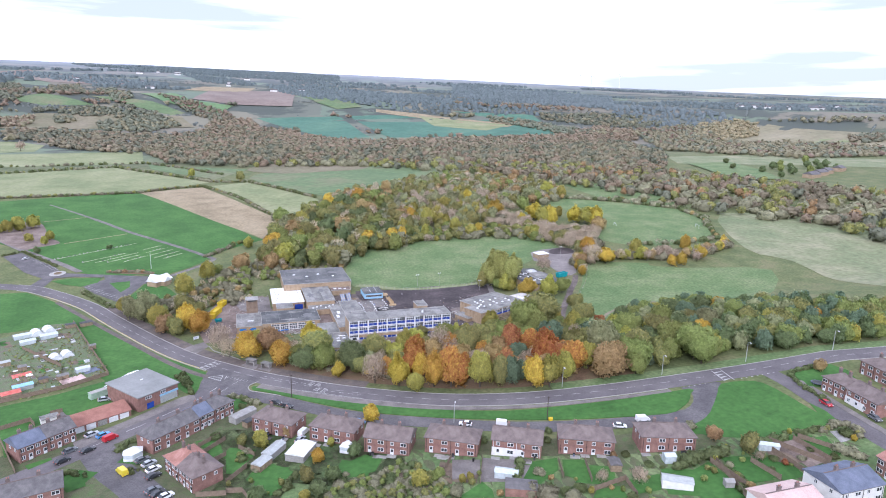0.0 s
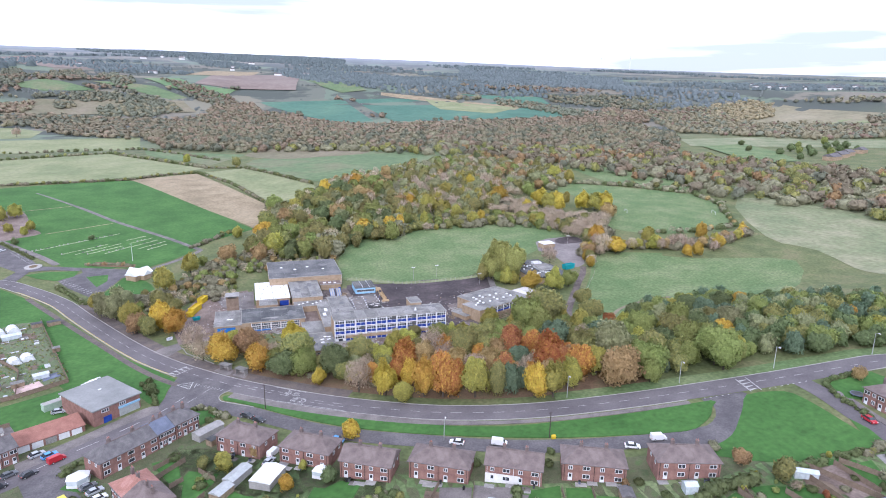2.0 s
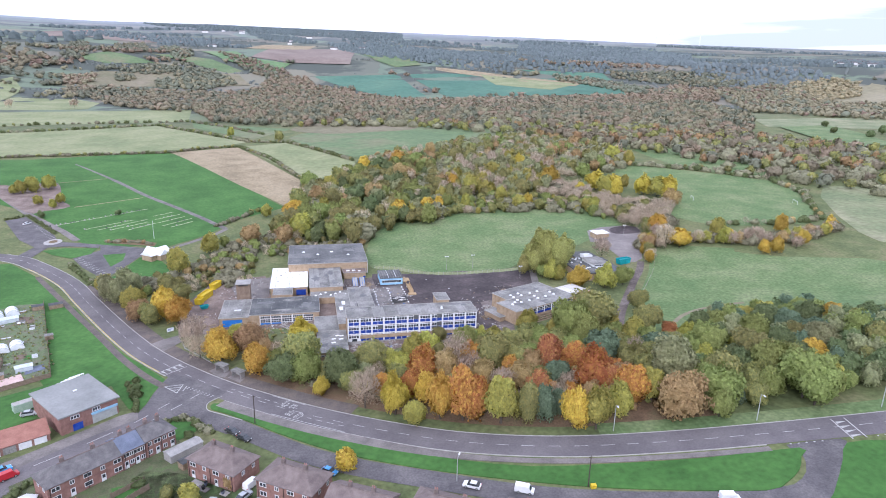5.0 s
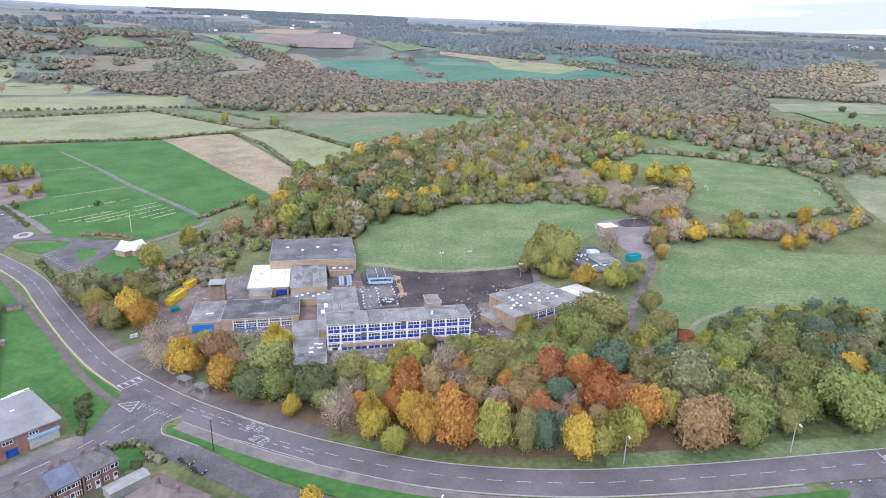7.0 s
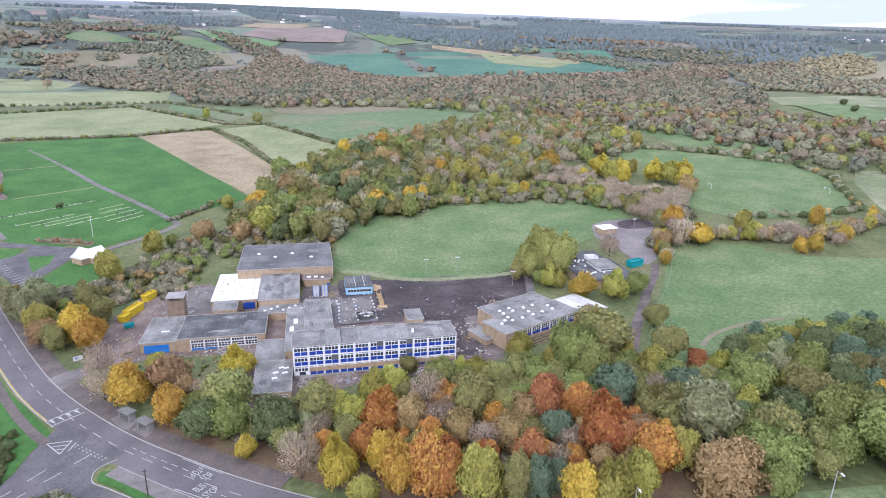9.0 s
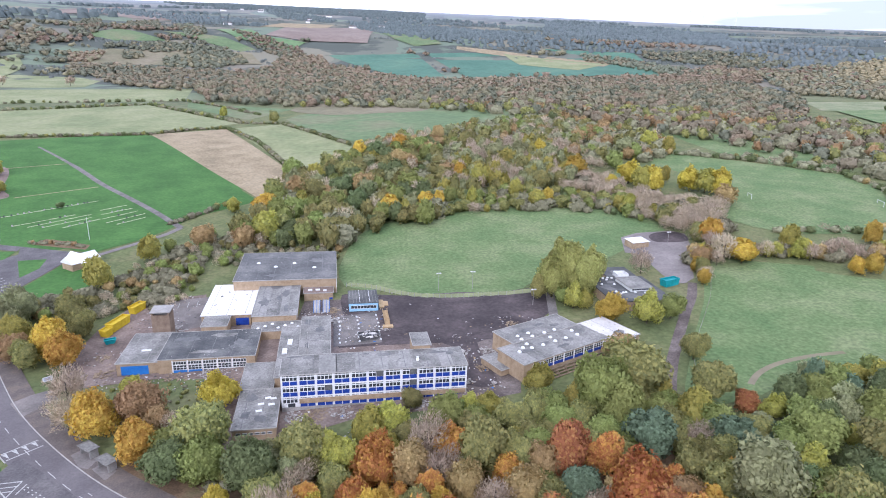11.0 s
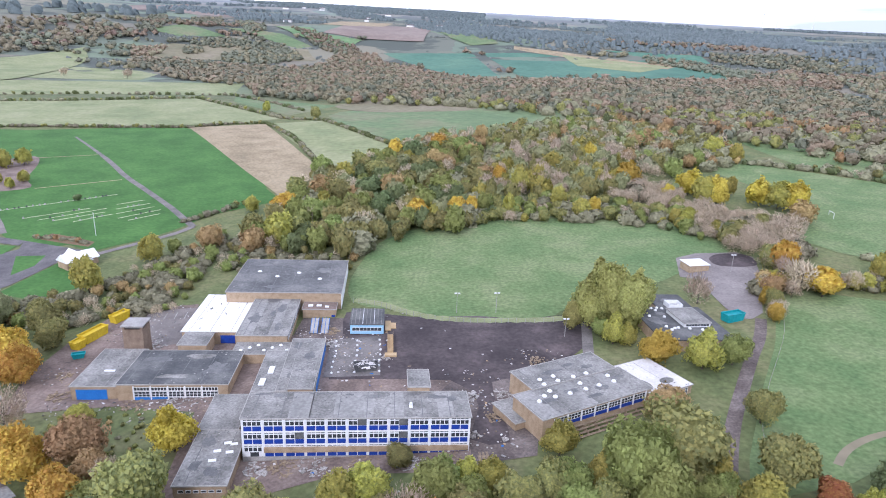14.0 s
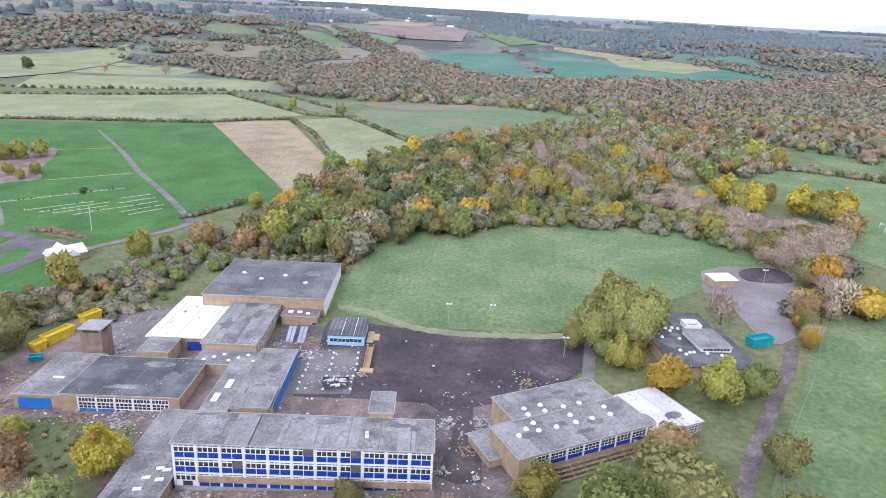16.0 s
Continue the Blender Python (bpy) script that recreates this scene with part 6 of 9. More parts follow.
for k, (ob, w, d, z, n) in enumerate(((main, 48.4, 10.3, 10.58, 60), (sci, 33.5, 11.4, 7.13, 40), (high, 26.4, 9.4, 7.35, 30), (dark, 26.9, 18.2, 5.43, 50), (shop, 11.3, 20, 4.48, 40), (hall, 14.3, 35.8, 6.44, 50), (gym, 37.4, 33.5, 8.23, 50), (link, 9, 28.6, 4.93, 40), (annex, 10.1, 18.2, 4.43, 40), (white, 15.9, 28.6, 5.48, 26), (annex_w, 13.6, 15.4, 5.13, 24))):
    spots = [(rng_l.uniform(0.4, w - 0.4), (rng_l.random() ** rng_l.choice((0.25, 1, 3))) * (d - 0.8) + 0.4, z) for _ in range(n)]
    litter("roof_litter", spots[::2], 180 + k, 0.3, FELT_WET, "dark torn scraps on the roof", ob)
    litter("roof_litter", spots[1::2], 200 + k, 0.22, DEBRIS, "pale scraps on the roof", ob)
    for q in range(2, int(w), 6):
        part("seam", Solid().box(q, 0.1, z, q + 0.14, d - 0.1, z + 0.02), FELT_WET if (q + k) % 3 else FELT_PALE, ob)
canopy = thing("glass_canopy", pose(6.5, 60.5, float(land(8, 62))), "collapsed blue-framed glass canopy", "canopy")
for i in range(6):
    part("frame_bar", Solid().tube((i * 1.1, 0, 0.2), (i * 1.1, 6.5, 2.6), 0.08, 0.08, 6), MID_BLUE, canopy)
for i in range(5):
    if i != 2:
        part("pane", Solid().add([(i * 1.1 + 0.1, 0.1, 0.3), (i * 1.1 + 1.0, 0.1, 0.3), (i * 1.1 + 1.0, 6.3, 2.55), (i * 1.1 + 0.1, 6.3, 2.55), (i * 1.1 + 0.1, 0.1, 0.26), (i * 1.1 + 1.0, 0.1, 0.26), (i * 1.1 + 1.0, 6.3, 2.51), (i * 1.1 + 0.1, 6.3, 2.51)], [(0, 1, 2, 3), (7, 6, 5, 4), (0, 4, 5, 1), (2, 6, 7, 3)]), CONCRETE, canopy)


# ---- the estate: lanes, verges, houses, gardens ----
RED_BRICK = mat("red_brick", [(0.19, 0.105, 0.087), (0.25, 0.14, 0.115), (0.305, 0.176, 0.146)], 0.6, 0.9, 0.3, 9.0, amount=0.45)
TILE = mat("brown_roof_tile", [(0.13, 0.102, 0.095), (0.168, 0.134, 0.124), (0.205, 0.166, 0.153)], 0.5, 0.85, 0.5, 7.0, amount=0.25)
TILE_RED = mat("red_roof_tile", [(0.26, 0.13, 0.1), (0.33, 0.165, 0.13), (0.4, 0.22, 0.18)], 0.5, 0.85, 0.5, 7.0, amount=0.4)
SLATE = mat("grey_slate", [(0.1, 0.094, 0.094), (0.132, 0.124, 0.124), (0.17, 0.158, 0.155)], 0.6, 0.8, 0.4, 6.0, amount=0.3)
SLATE_BLUE = mat("blue_slate", [(0.1, 0.115, 0.16), (0.13, 0.15, 0.2), (0.16, 0.18, 0.24)], 0.4, 0.75, 0.3, 6.0, amount=0.3)
RENDER_W = mat("white_render", [(0.62, 0.61, 0.59), (0.74, 0.73, 0.71)], 0.6, 0.85, 0.15, amount=0.2)
PINK = mat("pink_roof", [(0.5, 0.36, 0.33), (0.6, 0.46, 0.42)], 0.4, 0.85, 0.3)
SOIL = mat("garden_soil", [(0.1, 0.075, 0.055), (0.16, 0.12, 0.09), (0.2, 0.16, 0.11)], 0.4, 0.95, 0.6, 3.0)
FENCE = mat("fence_timber", [(0.17, 0.13, 0.095), (0.25, 0.19, 0.14)], 1.0, 0.9, 0.3)
GREENHOUSE = mat("greenhouse_glass", [(0.42, 0.48, 0.5), (0.58, 0.63, 0.65)], 0.8, 0.2, 0.0, spec=0.5)
POLY = mat("polythene", [(0.62, 0.65, 0.66), (0.76, 0.78, 0.78)], 0.8, 0.45, 0.1)
RED_SHEET = mat("red_sheet", [(0.5, 0.1, 0.08), (0.6, 0.2, 0.16)], 0.6, 0.7)
TYRE = mat("tyre", [(0.015, 0.015, 0.015), (0.03, 0.03, 0.03)], 2.0, 0.8)
STEEL = mat("galvanised_steel", [(0.32, 0.34, 0.33), (0.42, 0.44, 0.43)], 1.0, 0.5, 0.05)
POLE_WOOD = mat("creosoted_pole", [(0.05, 0.04, 0.035), (0.09, 0.075, 0.06)], 1.5, 0.9)

# lanes and verges
LANE = smooth_ring([(-58, -34), (-48, -41.5), (-38, -44), (-28, -53), (-16, -64), (-2, -73.5), (14, -82), (34, -92.5), (54, -100.5), (72, -106), (88, -110.5)], 4, False)
ribbon("lane", LANE, 3.3, 0.085, LANE_TAR, "patched grey service lane before the houses")
BELLMOUTH = [(104, -94), (118, -96), (117, -99), (112, -104), (101, -113), (94, -116), (89, -117), (85, -112), (88, -107), (95, -107), (101, -104), (105, -98)]
drape("bellmouth", smooth_ring(BELLMOUTH, 2), 0.095, LANE_TAR, "crumbling patched tarmac junction mouth", 4, "road")
ISLAND = [(-43, -32.8), (-40.8, -32.2), (-32.5, -38.4), (-25, -44.4), (-16, -51.9), (-4, -60.8), (8, -68), (22, -76), (40, -83.8), (60, -88.3), (82, -92.6), (106, -96), (104, -99), (100, -103), (94, -106), (88, -107), (70, -101.5), (54, -96), (36, -88.5), (18, -80), (4, -72.5), (-8, -65), (-18, -57), (-27, -48.7), (-33, -42.9), (-39, -37.8), (-42.4, -35.4)]
drape("verge", smooth_ring(ISLAND, 2), 0.2, LAWN, "long bright green grass verge between road and lane", 5, thick=0.25)
SOUTH_PATH = stretch(offset(ROAD, -6.3), -41.5, 104)
ribbon("pavement", SOUTH_PATH, [1.66 - 0.7 * float(sstep(0, 40, x)) for x, y in SOUTH_PATH], 0.215, PAVING, "pale grey pavement beside the verge", category="pavement", thick=0.2)
LAWN_E = [(118, -98), (127, -100), (131, -104), (131, -115), (130, -127), (133, -121), (131, -134), (116, -131.5), (103, -131), (87, -120), (88, -117), (95, -115), (101, -112), (112, -103)]
drape("green", smooth_ring(LAWN_E, 2), 0.14, LAWN, "triangular bright green lawn beside the junction", 5)
SIDE_E = smooth_ring([(139, -96), (138.5, -108), (136, -122), (134, -136), (132, -152), (131, -175), (130, -200)], 4, False)
ribbon("side_road", SIDE_E, 3.2, 0.105, ASPHALT, "grey side road past the houses")
ribbon("pavement", offset(SIDE_E[4:], 4.4), 1.1, 0.17, PAVING, "pavement beside the side road", category="pavement", thick=0.15)
LAWN_FAR = [(146.5, -101), (162, -104.5), (160, -116), (146, -114), (142.5, -109)]
drape("front_lawn", smooth_ring(LAWN_FAR, 2), 0.13, LAWN, "green lawn behind a hedge", 5)
VERGE_N = stretch(offset(ROAD, 7.4), 60, 260)
ribbon("north_verge", VERGE_N, 2.6, 0.15, PITCH, "pale rough verge below the wood", category="verge")
SIDE_W = smooth_ring([(-57, -32.5), (-62, -37), (-72, -45.5), (-83, -55), (-95, -64.5), (-110, -75), (-130, -88), (-160, -108)], 4, False)
ribbon("side_road", SIDE_W, [4.6, 4.5, 4.4, 4.2, 3.9] + [3.7] * (len(SIDE_W) - 5), 0.115, ASPHALT, "grey side road past the terrace")
JUNCTION = [(-58.6, -7.5), (-50, -15.2), (-39.5, -25.2), (-41, -28.6), (-43.6, -30.2), (-44.4, -32.4), (-43.4, -35.8), (-39.5, -39), (-34, -43.5), (-36.5, -50), (-42.6, -44.8), (-45.4, -40.6), (-49.7, -37.2), (-55, -38.3), (-60, -42), (-66, -46), (-69, -39), (-63.5, -32.5), (-62.2, -27), (-61.6, -20.5), (-60.2, -13.5)]
drape("junction", JUNCTION, 0.105, LANE_TAR, "wide grey tarmac mouth of the side roads", 3, "road")
ribbon("kerb", smooth_ring([(-40.4, -28), (-43.2, -29.9), (-44.3, -32.2), (-43.4, -35.6), (-39.4, -38.6), (-33, -43.6)], 4, False), 0.12, 0.2, KERB, "rounded pale kerb about the tip of the verge", category="kerb", thick=0.2)
ribbon("footpath", smooth_ring([(-140, 104), (-118, 70), (-103.4, 47.3), (-90, 26.5), (-78.8, 8.4), (-70.2, -4), (-63.2, -12.8), (-58.9, -17.3)], 3, False), 1.2, 0.13, PAVE_LEAVES, "narrow asphalt footpath across the roadside grass", category="path")
ribbon("fence_kerb", [(-60.2, 18), (-58.1, 11.6), (-51.2, 2.9), (-47, -3)], 0.12, 0.3, CONCRETE, "low concrete edging below the school trees", category="kerb", thick=0.3)
drape("school_entrance", [(-71.4, 17.2), (-65.4, 9.8), (-60.2, 17.6), (-62.6, 23.8), (-68.2, 20.6)], 0.178, PAVING, "pale concrete drive of the school entrance", 3, "drive")
drape("shelter_pad", [(-46.8, -9.3), (-44, -6.6), (-39.6, -11.4), (-41, -15.4), (-43.2, -14.6)], 0.18, PAVING, "pale concrete pad round a bus shelter", 3, "pavement")
drape("shelter_pad", [(-40.2, -15.6), (-37.2, -13), (-34.4, -17.4), (-35.9, -20.4)], 0.18, PAVING, "pale concrete pad round a bus shelter", 3, "pavement")
drape("garden_plot", [(-54.6, -39.4), (-49.8, -38.4), (-46.4, -41.4), (-44, -45.4), (-49, -50), (-57, -45)], 0.125, LAWN, "small hedged corner lawn", 3)
hedge_line([(-57, -42), (-54.8, -39.4), (-49.8, -38.6), (-46.2, -41.6), (-43.6, -45.6), (-40, -49.4)], 1.9, 1.1, 77, "clipped olive hedge round the corner garden", (("hedge", 3), ("scrub", 2)))
CLOSE = smooth_ring([(-90, -64), (-84, -76), (-76, -88), (-68, -102), (-62, -120)], 4, False)
ribbon("close_road", CLOSE, 5.0, 0.09, LANE_TAR, "patched tarmac close with parked cars")
FORECOURT = [(-98, -56.5), (-83, -45), (-68.5, -33), (-64, -31), (-62.5, -36), (-72, -42), (-84, -52), (-96, -62)]
drape("forecourt", FORECOURT, 0.14, PAVING, "concrete forecourt before the garage", 4)
LAWN_W = [(-160, 126), (-142, 106), (-122, 76), (-109.5, 60), (-91.5, 30.5), (-78, 10.5), (-67, -3), (-60, -12), (-61.8, -20.5), (-62.4, -27), (-63.6, -32), (-67, -29), (-76, -13), (-90, -20), (-100, -4), (-126, 66), (-150, 62), (-200, 60), (-200, 128)]
drape("green", LAWN_W, 0.09, LAWN, "bright green roadside grass", 6)
drape("back_field", [(-96, -8), (-112, -16), (-150, -28), (-165, -50), (-120, -46), (-100, -40), (-90, -26)], 0.085, LAWN, "green strip behind the garages", 6)
GARDENS = [(-55, -62), (-44, -66), (-30, -76), (-12, -88), (8, -98), (30, -110), (60, -121), (82, -128), (96, -127), (116, -133), (133, -137), (128, -164), (90, -164), (40, -153), (0, -142), (-40, -130), (-62, -112), (-52, -90), (-66, -80), (-60, -70)]
drape("gardens", GARDENS, 0.06, PITCH, "patchwork of back gardens", 6)
for k, (cx, cy, w, d, m_, lab) in enumerate([(-48, -80, 9, 6, LAWN, "square green back lawn"), (-40, -94, 10, 8, LAWN, "bright green back lawn"), (-16, -100, 10, 8, LAWN, "small green back lawn"), (12, -112, 12, 9, SOIL, "bare earth back garden"), (27, -118, 11, 9, PAVING, "paved back garden"), (48, -127, 11, 9, LAWN, "bright green back lawn"), (70, -140, 14, 12, LAWN, "large green back lawn"), (92, -142, 12, 10, LAWN, "green garden beside a fence"), (104, -140, 11, 9, SOIL, "bare brown vegetable garden"), (112, -138, 8, 9, LAWN, "small lawn beside a shed"), (-93, -78, 10, 7, LAWN, "fenced green corner lawn"), (-78, -73, 8, 5, LAWN, "small green corner garden"), (-3, -112, 12, 10, SOIL, "overgrown brown garden"), (-30, -108, 14, 9, PITCH, "overgrown garden with shrubs")]):
    c0, s0 = math.cos(radians(-28)), math.sin(radians(-28))
    ring = [(cx + c0 * u - s0 * v, cy + s0 * u + c0 * v) for u, v in ((-w / 2, -d / 2), (w / 2, -d / 2), (w / 2, d / 2), (-w / 2, d / 2))]
    drape("garden_plot", ring, 0.1, m_, lab, 4)

# road markings
YL = stretch(offset(ROAD, -4.2), -150, -62)
ribbon("yellow_line", YL, 0.12, 0.14, YELLOW, "double yellow edge line", category="road marking")
for d, x0, x1, gap in ((-4.1, -27, -2.5, 0.0), (-1.5, -16, -0.5, 1.2), (4.1, -26, -14, 0.0), (1.5, -39, -16, 1.2)):
    dashes(stretch(offset(ROAD, d), x0, x1), gap, 2.4 if gap else 60, 0.09, PAINT, "white bus stop box line", "bus_box", 0.12)
dashes([(105, -94), (116, -96)], 1.0, 1.1, 0.16, PAINT, "white give-way dashes", "give_way")
dashes([(127, -98), (135, -99), (142, -100)], 1.0, 1.2, 0.16, PAINT, "white give-way dashes", "give_way")
for q in (0, 0.75):
    dashes([(-52.4 - q * 0.65, -18.8 - q * 0.75), (-47.2 - q * 0.65, -23.2 - q * 0.75), (-41.6 - q * 0.65, -28.2 - q * 0.75)], 0.6, 0.9, 0.13, PAINT, "white give-way dashes", "give_way")
for line in ([(-58.2, -31.5), (-55, -27.5)], [(-54.3, -32.7), (-50.9, -29.2)], [(-63.2, -37.8), (-59.6, -33.6)], [(-59.6, -38.6), (-56.1, -34.9)], [(-49.9, -27.3), (-46.8, -23.9)], [(-73, -46.2), (-67, -41)], [(-83, -54), (-77, -49.6)], [(-93, -62), (-87, -57.4)]):
    dashes(line, 0, 60, 0.11, PAINT, "worn white line on the side road", "lane_line")


def table_mark(x, y, turn, w=3.6, d=9.0):
    """The painted triangles of a raised crossing."""
    s = Solid()
    c0, s0 = math.cos(radians(turn)), math.sin(radians(turn))

    def q(pts):
        v = [(x + c0 * a - s0 * b, y + s0 * a + c0 * b) for a, b in pts]
        s.add([(px, py, float(land(px, py)) + 0.14) for px, py in v], [tuple(range(len(v)))])
    for u in (-w / 2, w / 2):
        q([(u - 0.15, -d / 2), (u + 0.15, -d / 2), (u + 0.15, d / 2), (u - 0.15, d / 2)])
    for k in (-3.0, -1.0, 1.0, 3.0):
        q([(-w / 2 + 0.3, k - 0.9), (w / 2 - 0.3, k), (-w / 2 + 0.3, k + 0.1)])
    return tagged(new("crossing_mark", s.mesh("crossing_mark", PAINT)), "white triangles of a raised crossing", "road marking", "", "structure")


table_mark(-58.8, -5.0, -51, 3.4, 7.6)
table_mark(123.3, -93.0, -10)
hz = Solid()
HATCH = ((-59.2, -17.2), (-53.6, -17.2), (-54.6, -22.4))
for (ax, ay), (bx, by) in [(HATCH[0], HATCH[1]), (HATCH[1], HATCH[2]), (HATCH[2], HATCH[0]), ((-57.6, -18.8), (-54, -18.8)), ((-56.2, -20.4), (-54.3, -20.3)), ((-52.2, -18.4), (-53, -21.6))]:
    k = 0.14 / math.hypot(bx - ax, by - ay)
    nx, ny = -(by - ay) * k, (bx - ax) * k
    pts = [(ax - nx, ay - ny), (bx - nx, by - ny), (bx + nx, by + ny), (ax + nx, ay + ny)]
    hz.add([(px, py, float(land(px, py)) + 0.16) for px, py in pts], [(0, 1, 2, 3)])
tagged(new("hatched_island", hz.mesh("hatched_island", PAINT)), "white hatched triangle at the junction", "road marking", "", "structure")


def road_words(text, x, y, turn, size, lift=0.13):
    cu = bpy.data.curves.new("road_text", "FONT")
    cu.body, cu.size, cu.align_x, cu.align_y = text, size, "CENTER", "CENTER"
    tmp = bpy.data.objects.new("road_text", cu)
    scene.collection.objects.link(tmp)
    dg = bpy.context.evaluated_depsgraph_get()
    me = bpy.data.meshes.new_from_object(tmp.evaluated_get(dg))
    bpy.data.objects.remove(tmp)
    me.materials.clear()
    me.materials.append(PAINT)
    ob = new("road_lettering", me)
    ob.matrix_world = pose(x, y, float(land(x, y)) + lift, 0, 0, turn) @ Matrix.Diagonal((1, 2.0, 1, 1))
    return tagged(ob, "worn yellow-white lettering painted on the road", "road marking", "", "structure")


for text, x, y, turn in (("BUS", -19.7, -43.2, 47), ("STOP", -17.0, -45.2, 47), ("STOP", -21.2, -37.2, 227), ("BUS", -18.8, -39.3, 227)):
    road_words(text, x, y, turn, 1.45, 0.15)


# houses
def sash(parent, x, z, w, h, y, turn=0.0, cols=2):
    return window_unit(parent, x, z, w, h, cols, 1, y, turn, bar=0.12)


def roof_solid(L, D, rise, hip, over=0.4, hips=(True, True)):
    s = Solid()
    a, b, c, d = (-L / 2 - over, -over, 0), (L / 2 + over, -over, 0), (L / 2 + over, D + over, 0), (-L / 2 - over, D + over, 0)
    k0 = D / 2 if hip and hips[0] else -over
    k1 = D / 2 if hip and hips[1] else -over
    r0, r1 = (-L / 2 + k0, D / 2, rise), (L / 2 - k1, D / 2, rise)
    low = [(p[0], p[1], -0.16) for p in (a, b, c, d)]
    s.add([a, b, c, d, r0, r1] + low, [(0, 1, 5, 4), (1, 2, 5), (2, 3, 4, 5), (3, 0, 4), (6, 7, 1, 0), (7, 8, 2, 1), (8, 9, 3, 2), (9, 6, 0, 3), (9, 8, 7, 6)])
    return s


def chimney_stack(house, x, y, z, label="brick chimney"):
    st = part("chimney", Solid().box(x - 0.45, y - 0.35, z, x + 0.45, y + 0.35, z + 1.7).box(x - 0.52, y - 0.42, z + 1.7, x + 0.52, y + 0.42, z + 1.85), TILE, house)
    for dx in (-0.2, 0.22):
        part("chimney_pot", Solid().tube((x + dx, y, z + 1.85), (x + dx, y, z + 2.3), 0.13, 0.1), TILE_RED, st)


def house(x, y, turn, L, D, label, hip=True, roof=TILE, wall=RED_BRICK, eave=4.9, rise=2.5, doors=(0.36, 0.6), extra=None, half=None, group="semi-detached houses", hips=(True, True)):
    """A two-storey house; its garden front lies along the local x axis at y = 0, facing -y."""
    ob = thing("house", at(x, y, turn), label, "house", group)
    part("wall", Solid().box(-L / 2, 0, -1.6, L / 2, D, eave), wall, ob)
    if half:
        part("painted_half", Solid().box(-L / 2 - 0.01, -0.05, -0.4, L * 0.12, -0.01, 2.5), half, ob, "white painted half of the front")
    if not hip:
        g = Solid()
        for sx in (-L / 2, L / 2 - 0.2):
            g.add([(sx, 0, eave), (sx + 0.2, 0, eave), (sx + 0.2, D, eave), (sx, D, eave), (sx, D / 2, eave + rise), (sx + 0.2, D / 2, eave + rise)], [(0, 1, 5, 4), (2, 3, 4, 5), (1, 2, 5), (3, 0, 4)])
        part("gable", g, wall, ob)
    rf = part("roof", roof_solid(L, D, rise, hip, hips=hips), roof, ob)
    rf.location.z = eave
    part("ridge_tiles", Solid().tube((-L / 2 + (D / 2 if hip and hips[0] else 0), D / 2, eave + rise), (L / 2 - (D / 2 if hip and hips[1] else 0), D / 2, eave + rise), 0.16, 0.16, 6), TILE if roof is not TILE_RED else TILE_RED, ob)
    part("gutter", Solid().box(-L / 2 - 0.5, -0.52, eave - 0.1, L / 2 + 0.45, -0.42, eave + 0.02), SLATE, ob)
    chimney_stack(ob, -L * 0.2, D / 2 + 0.3, eave + rise - 0.7)
    chimney_stack(ob, L * 0.2, D / 2 + 0.3, eave + rise - 0.7)
    n = max(4, int(L / 3.4))
    for i in range(n):
        px = -L / 2 + (i + 0.5) * L / n
        w = (1.1, 1.9)[(i * 7 + int(L)) % 2]
        sash(ob, px - w / 2, 3.15, w, 1.15, -0.06)
        if i % 2 == (int(x) % 2):
            sash(ob, px - w / 2, 0.75, w, 1.25, -0.06)
        else:
            dd = part("door", Solid().box(px - 0.55, -0.1, 0, px + 0.55, -0.05, 2.1), WHITE, ob, "white glazed door")
            part("door_glass", Solid().box(px - 0.35, -0.13, 1.0, px + 0.35, -0.1, 1.9), GLASS, dd)
    for sx, tn in ((-L / 2 - 0.06, -90), (L / 2 + 0.06, 90)):
        for k in range(2):
            yy = D * (0.3 + 0.4 * k)
            ww = window_unit(ob, sx, 3.15, 1.0, 1.1, 2, 1, yy, tn, bar=0.12)
    for px in (-L / 2 + 0.5, 0, L / 2 - 0.5):
        part("downpipe", Solid().tube((px, -0.12, 0), (px, -0.12, eave - 0.1), 0.06, 0.06, 6), WHITE if half else TYRE, ob)
    return ob


ROW = [(-37.7, -71.4, -38, 15.0, True, "red-brick semi-detached pair with hipped brown roof", None), (-20.1, -83.2, -34, 15.2, True, "red-brick pair with hipped roof and glazed lean-to", None), (-5.2, -95.3, -30, 14.2, False, "red-brick pair with gabled brown roof and white doors", None), (13.1, -102.4, -31, 16.2, True, "red-brick pair with hipped roof and french doors", None), (31.1, -110.5, -29.5, 14.8, False, "half white-painted brick pair with gabled roof", RENDER_W), (51.0, -117.2, -25.5, 16.3, True, "red-brick pair with broad hipped roof", None), (73.9, -125.3, -18.3, 16.2, True, "red-brick pair at the end of the row", None)]
for x, y, tn, L, hp, lab, hf in ROW:
    house(x, y, tn, L, 8.6, lab, hp, half=hf)
house(-66.3, -66.2, 40.5, 17.5, 8.0, "slate-roofed brick terrace house with hipped end", True, SLATE, group="terrace houses", hips=(True, False))
house(-57.8, -58.6, 40.5, 5.6, 8.0, "terrace house with a blue slate roof", False, SLATE_BLUE, group="terrace houses")
house(-52.4, -54.0, 40.5, 8.0, 8.0, "grey-slated house at the end of the terrace", True, SLATE, group="terrace houses", hips=(False, True))
house(-66.35, -86.0, -60, 8.5, 8.8, "half of a brick pair, roofed in faded red tile", True, TILE_RED, hips=(True, False))
house(-62.05, -93.4, -60, 8.5, 8.8, "half of a brick pair, roofed in brown tile", True, TILE, hips=(False, True))
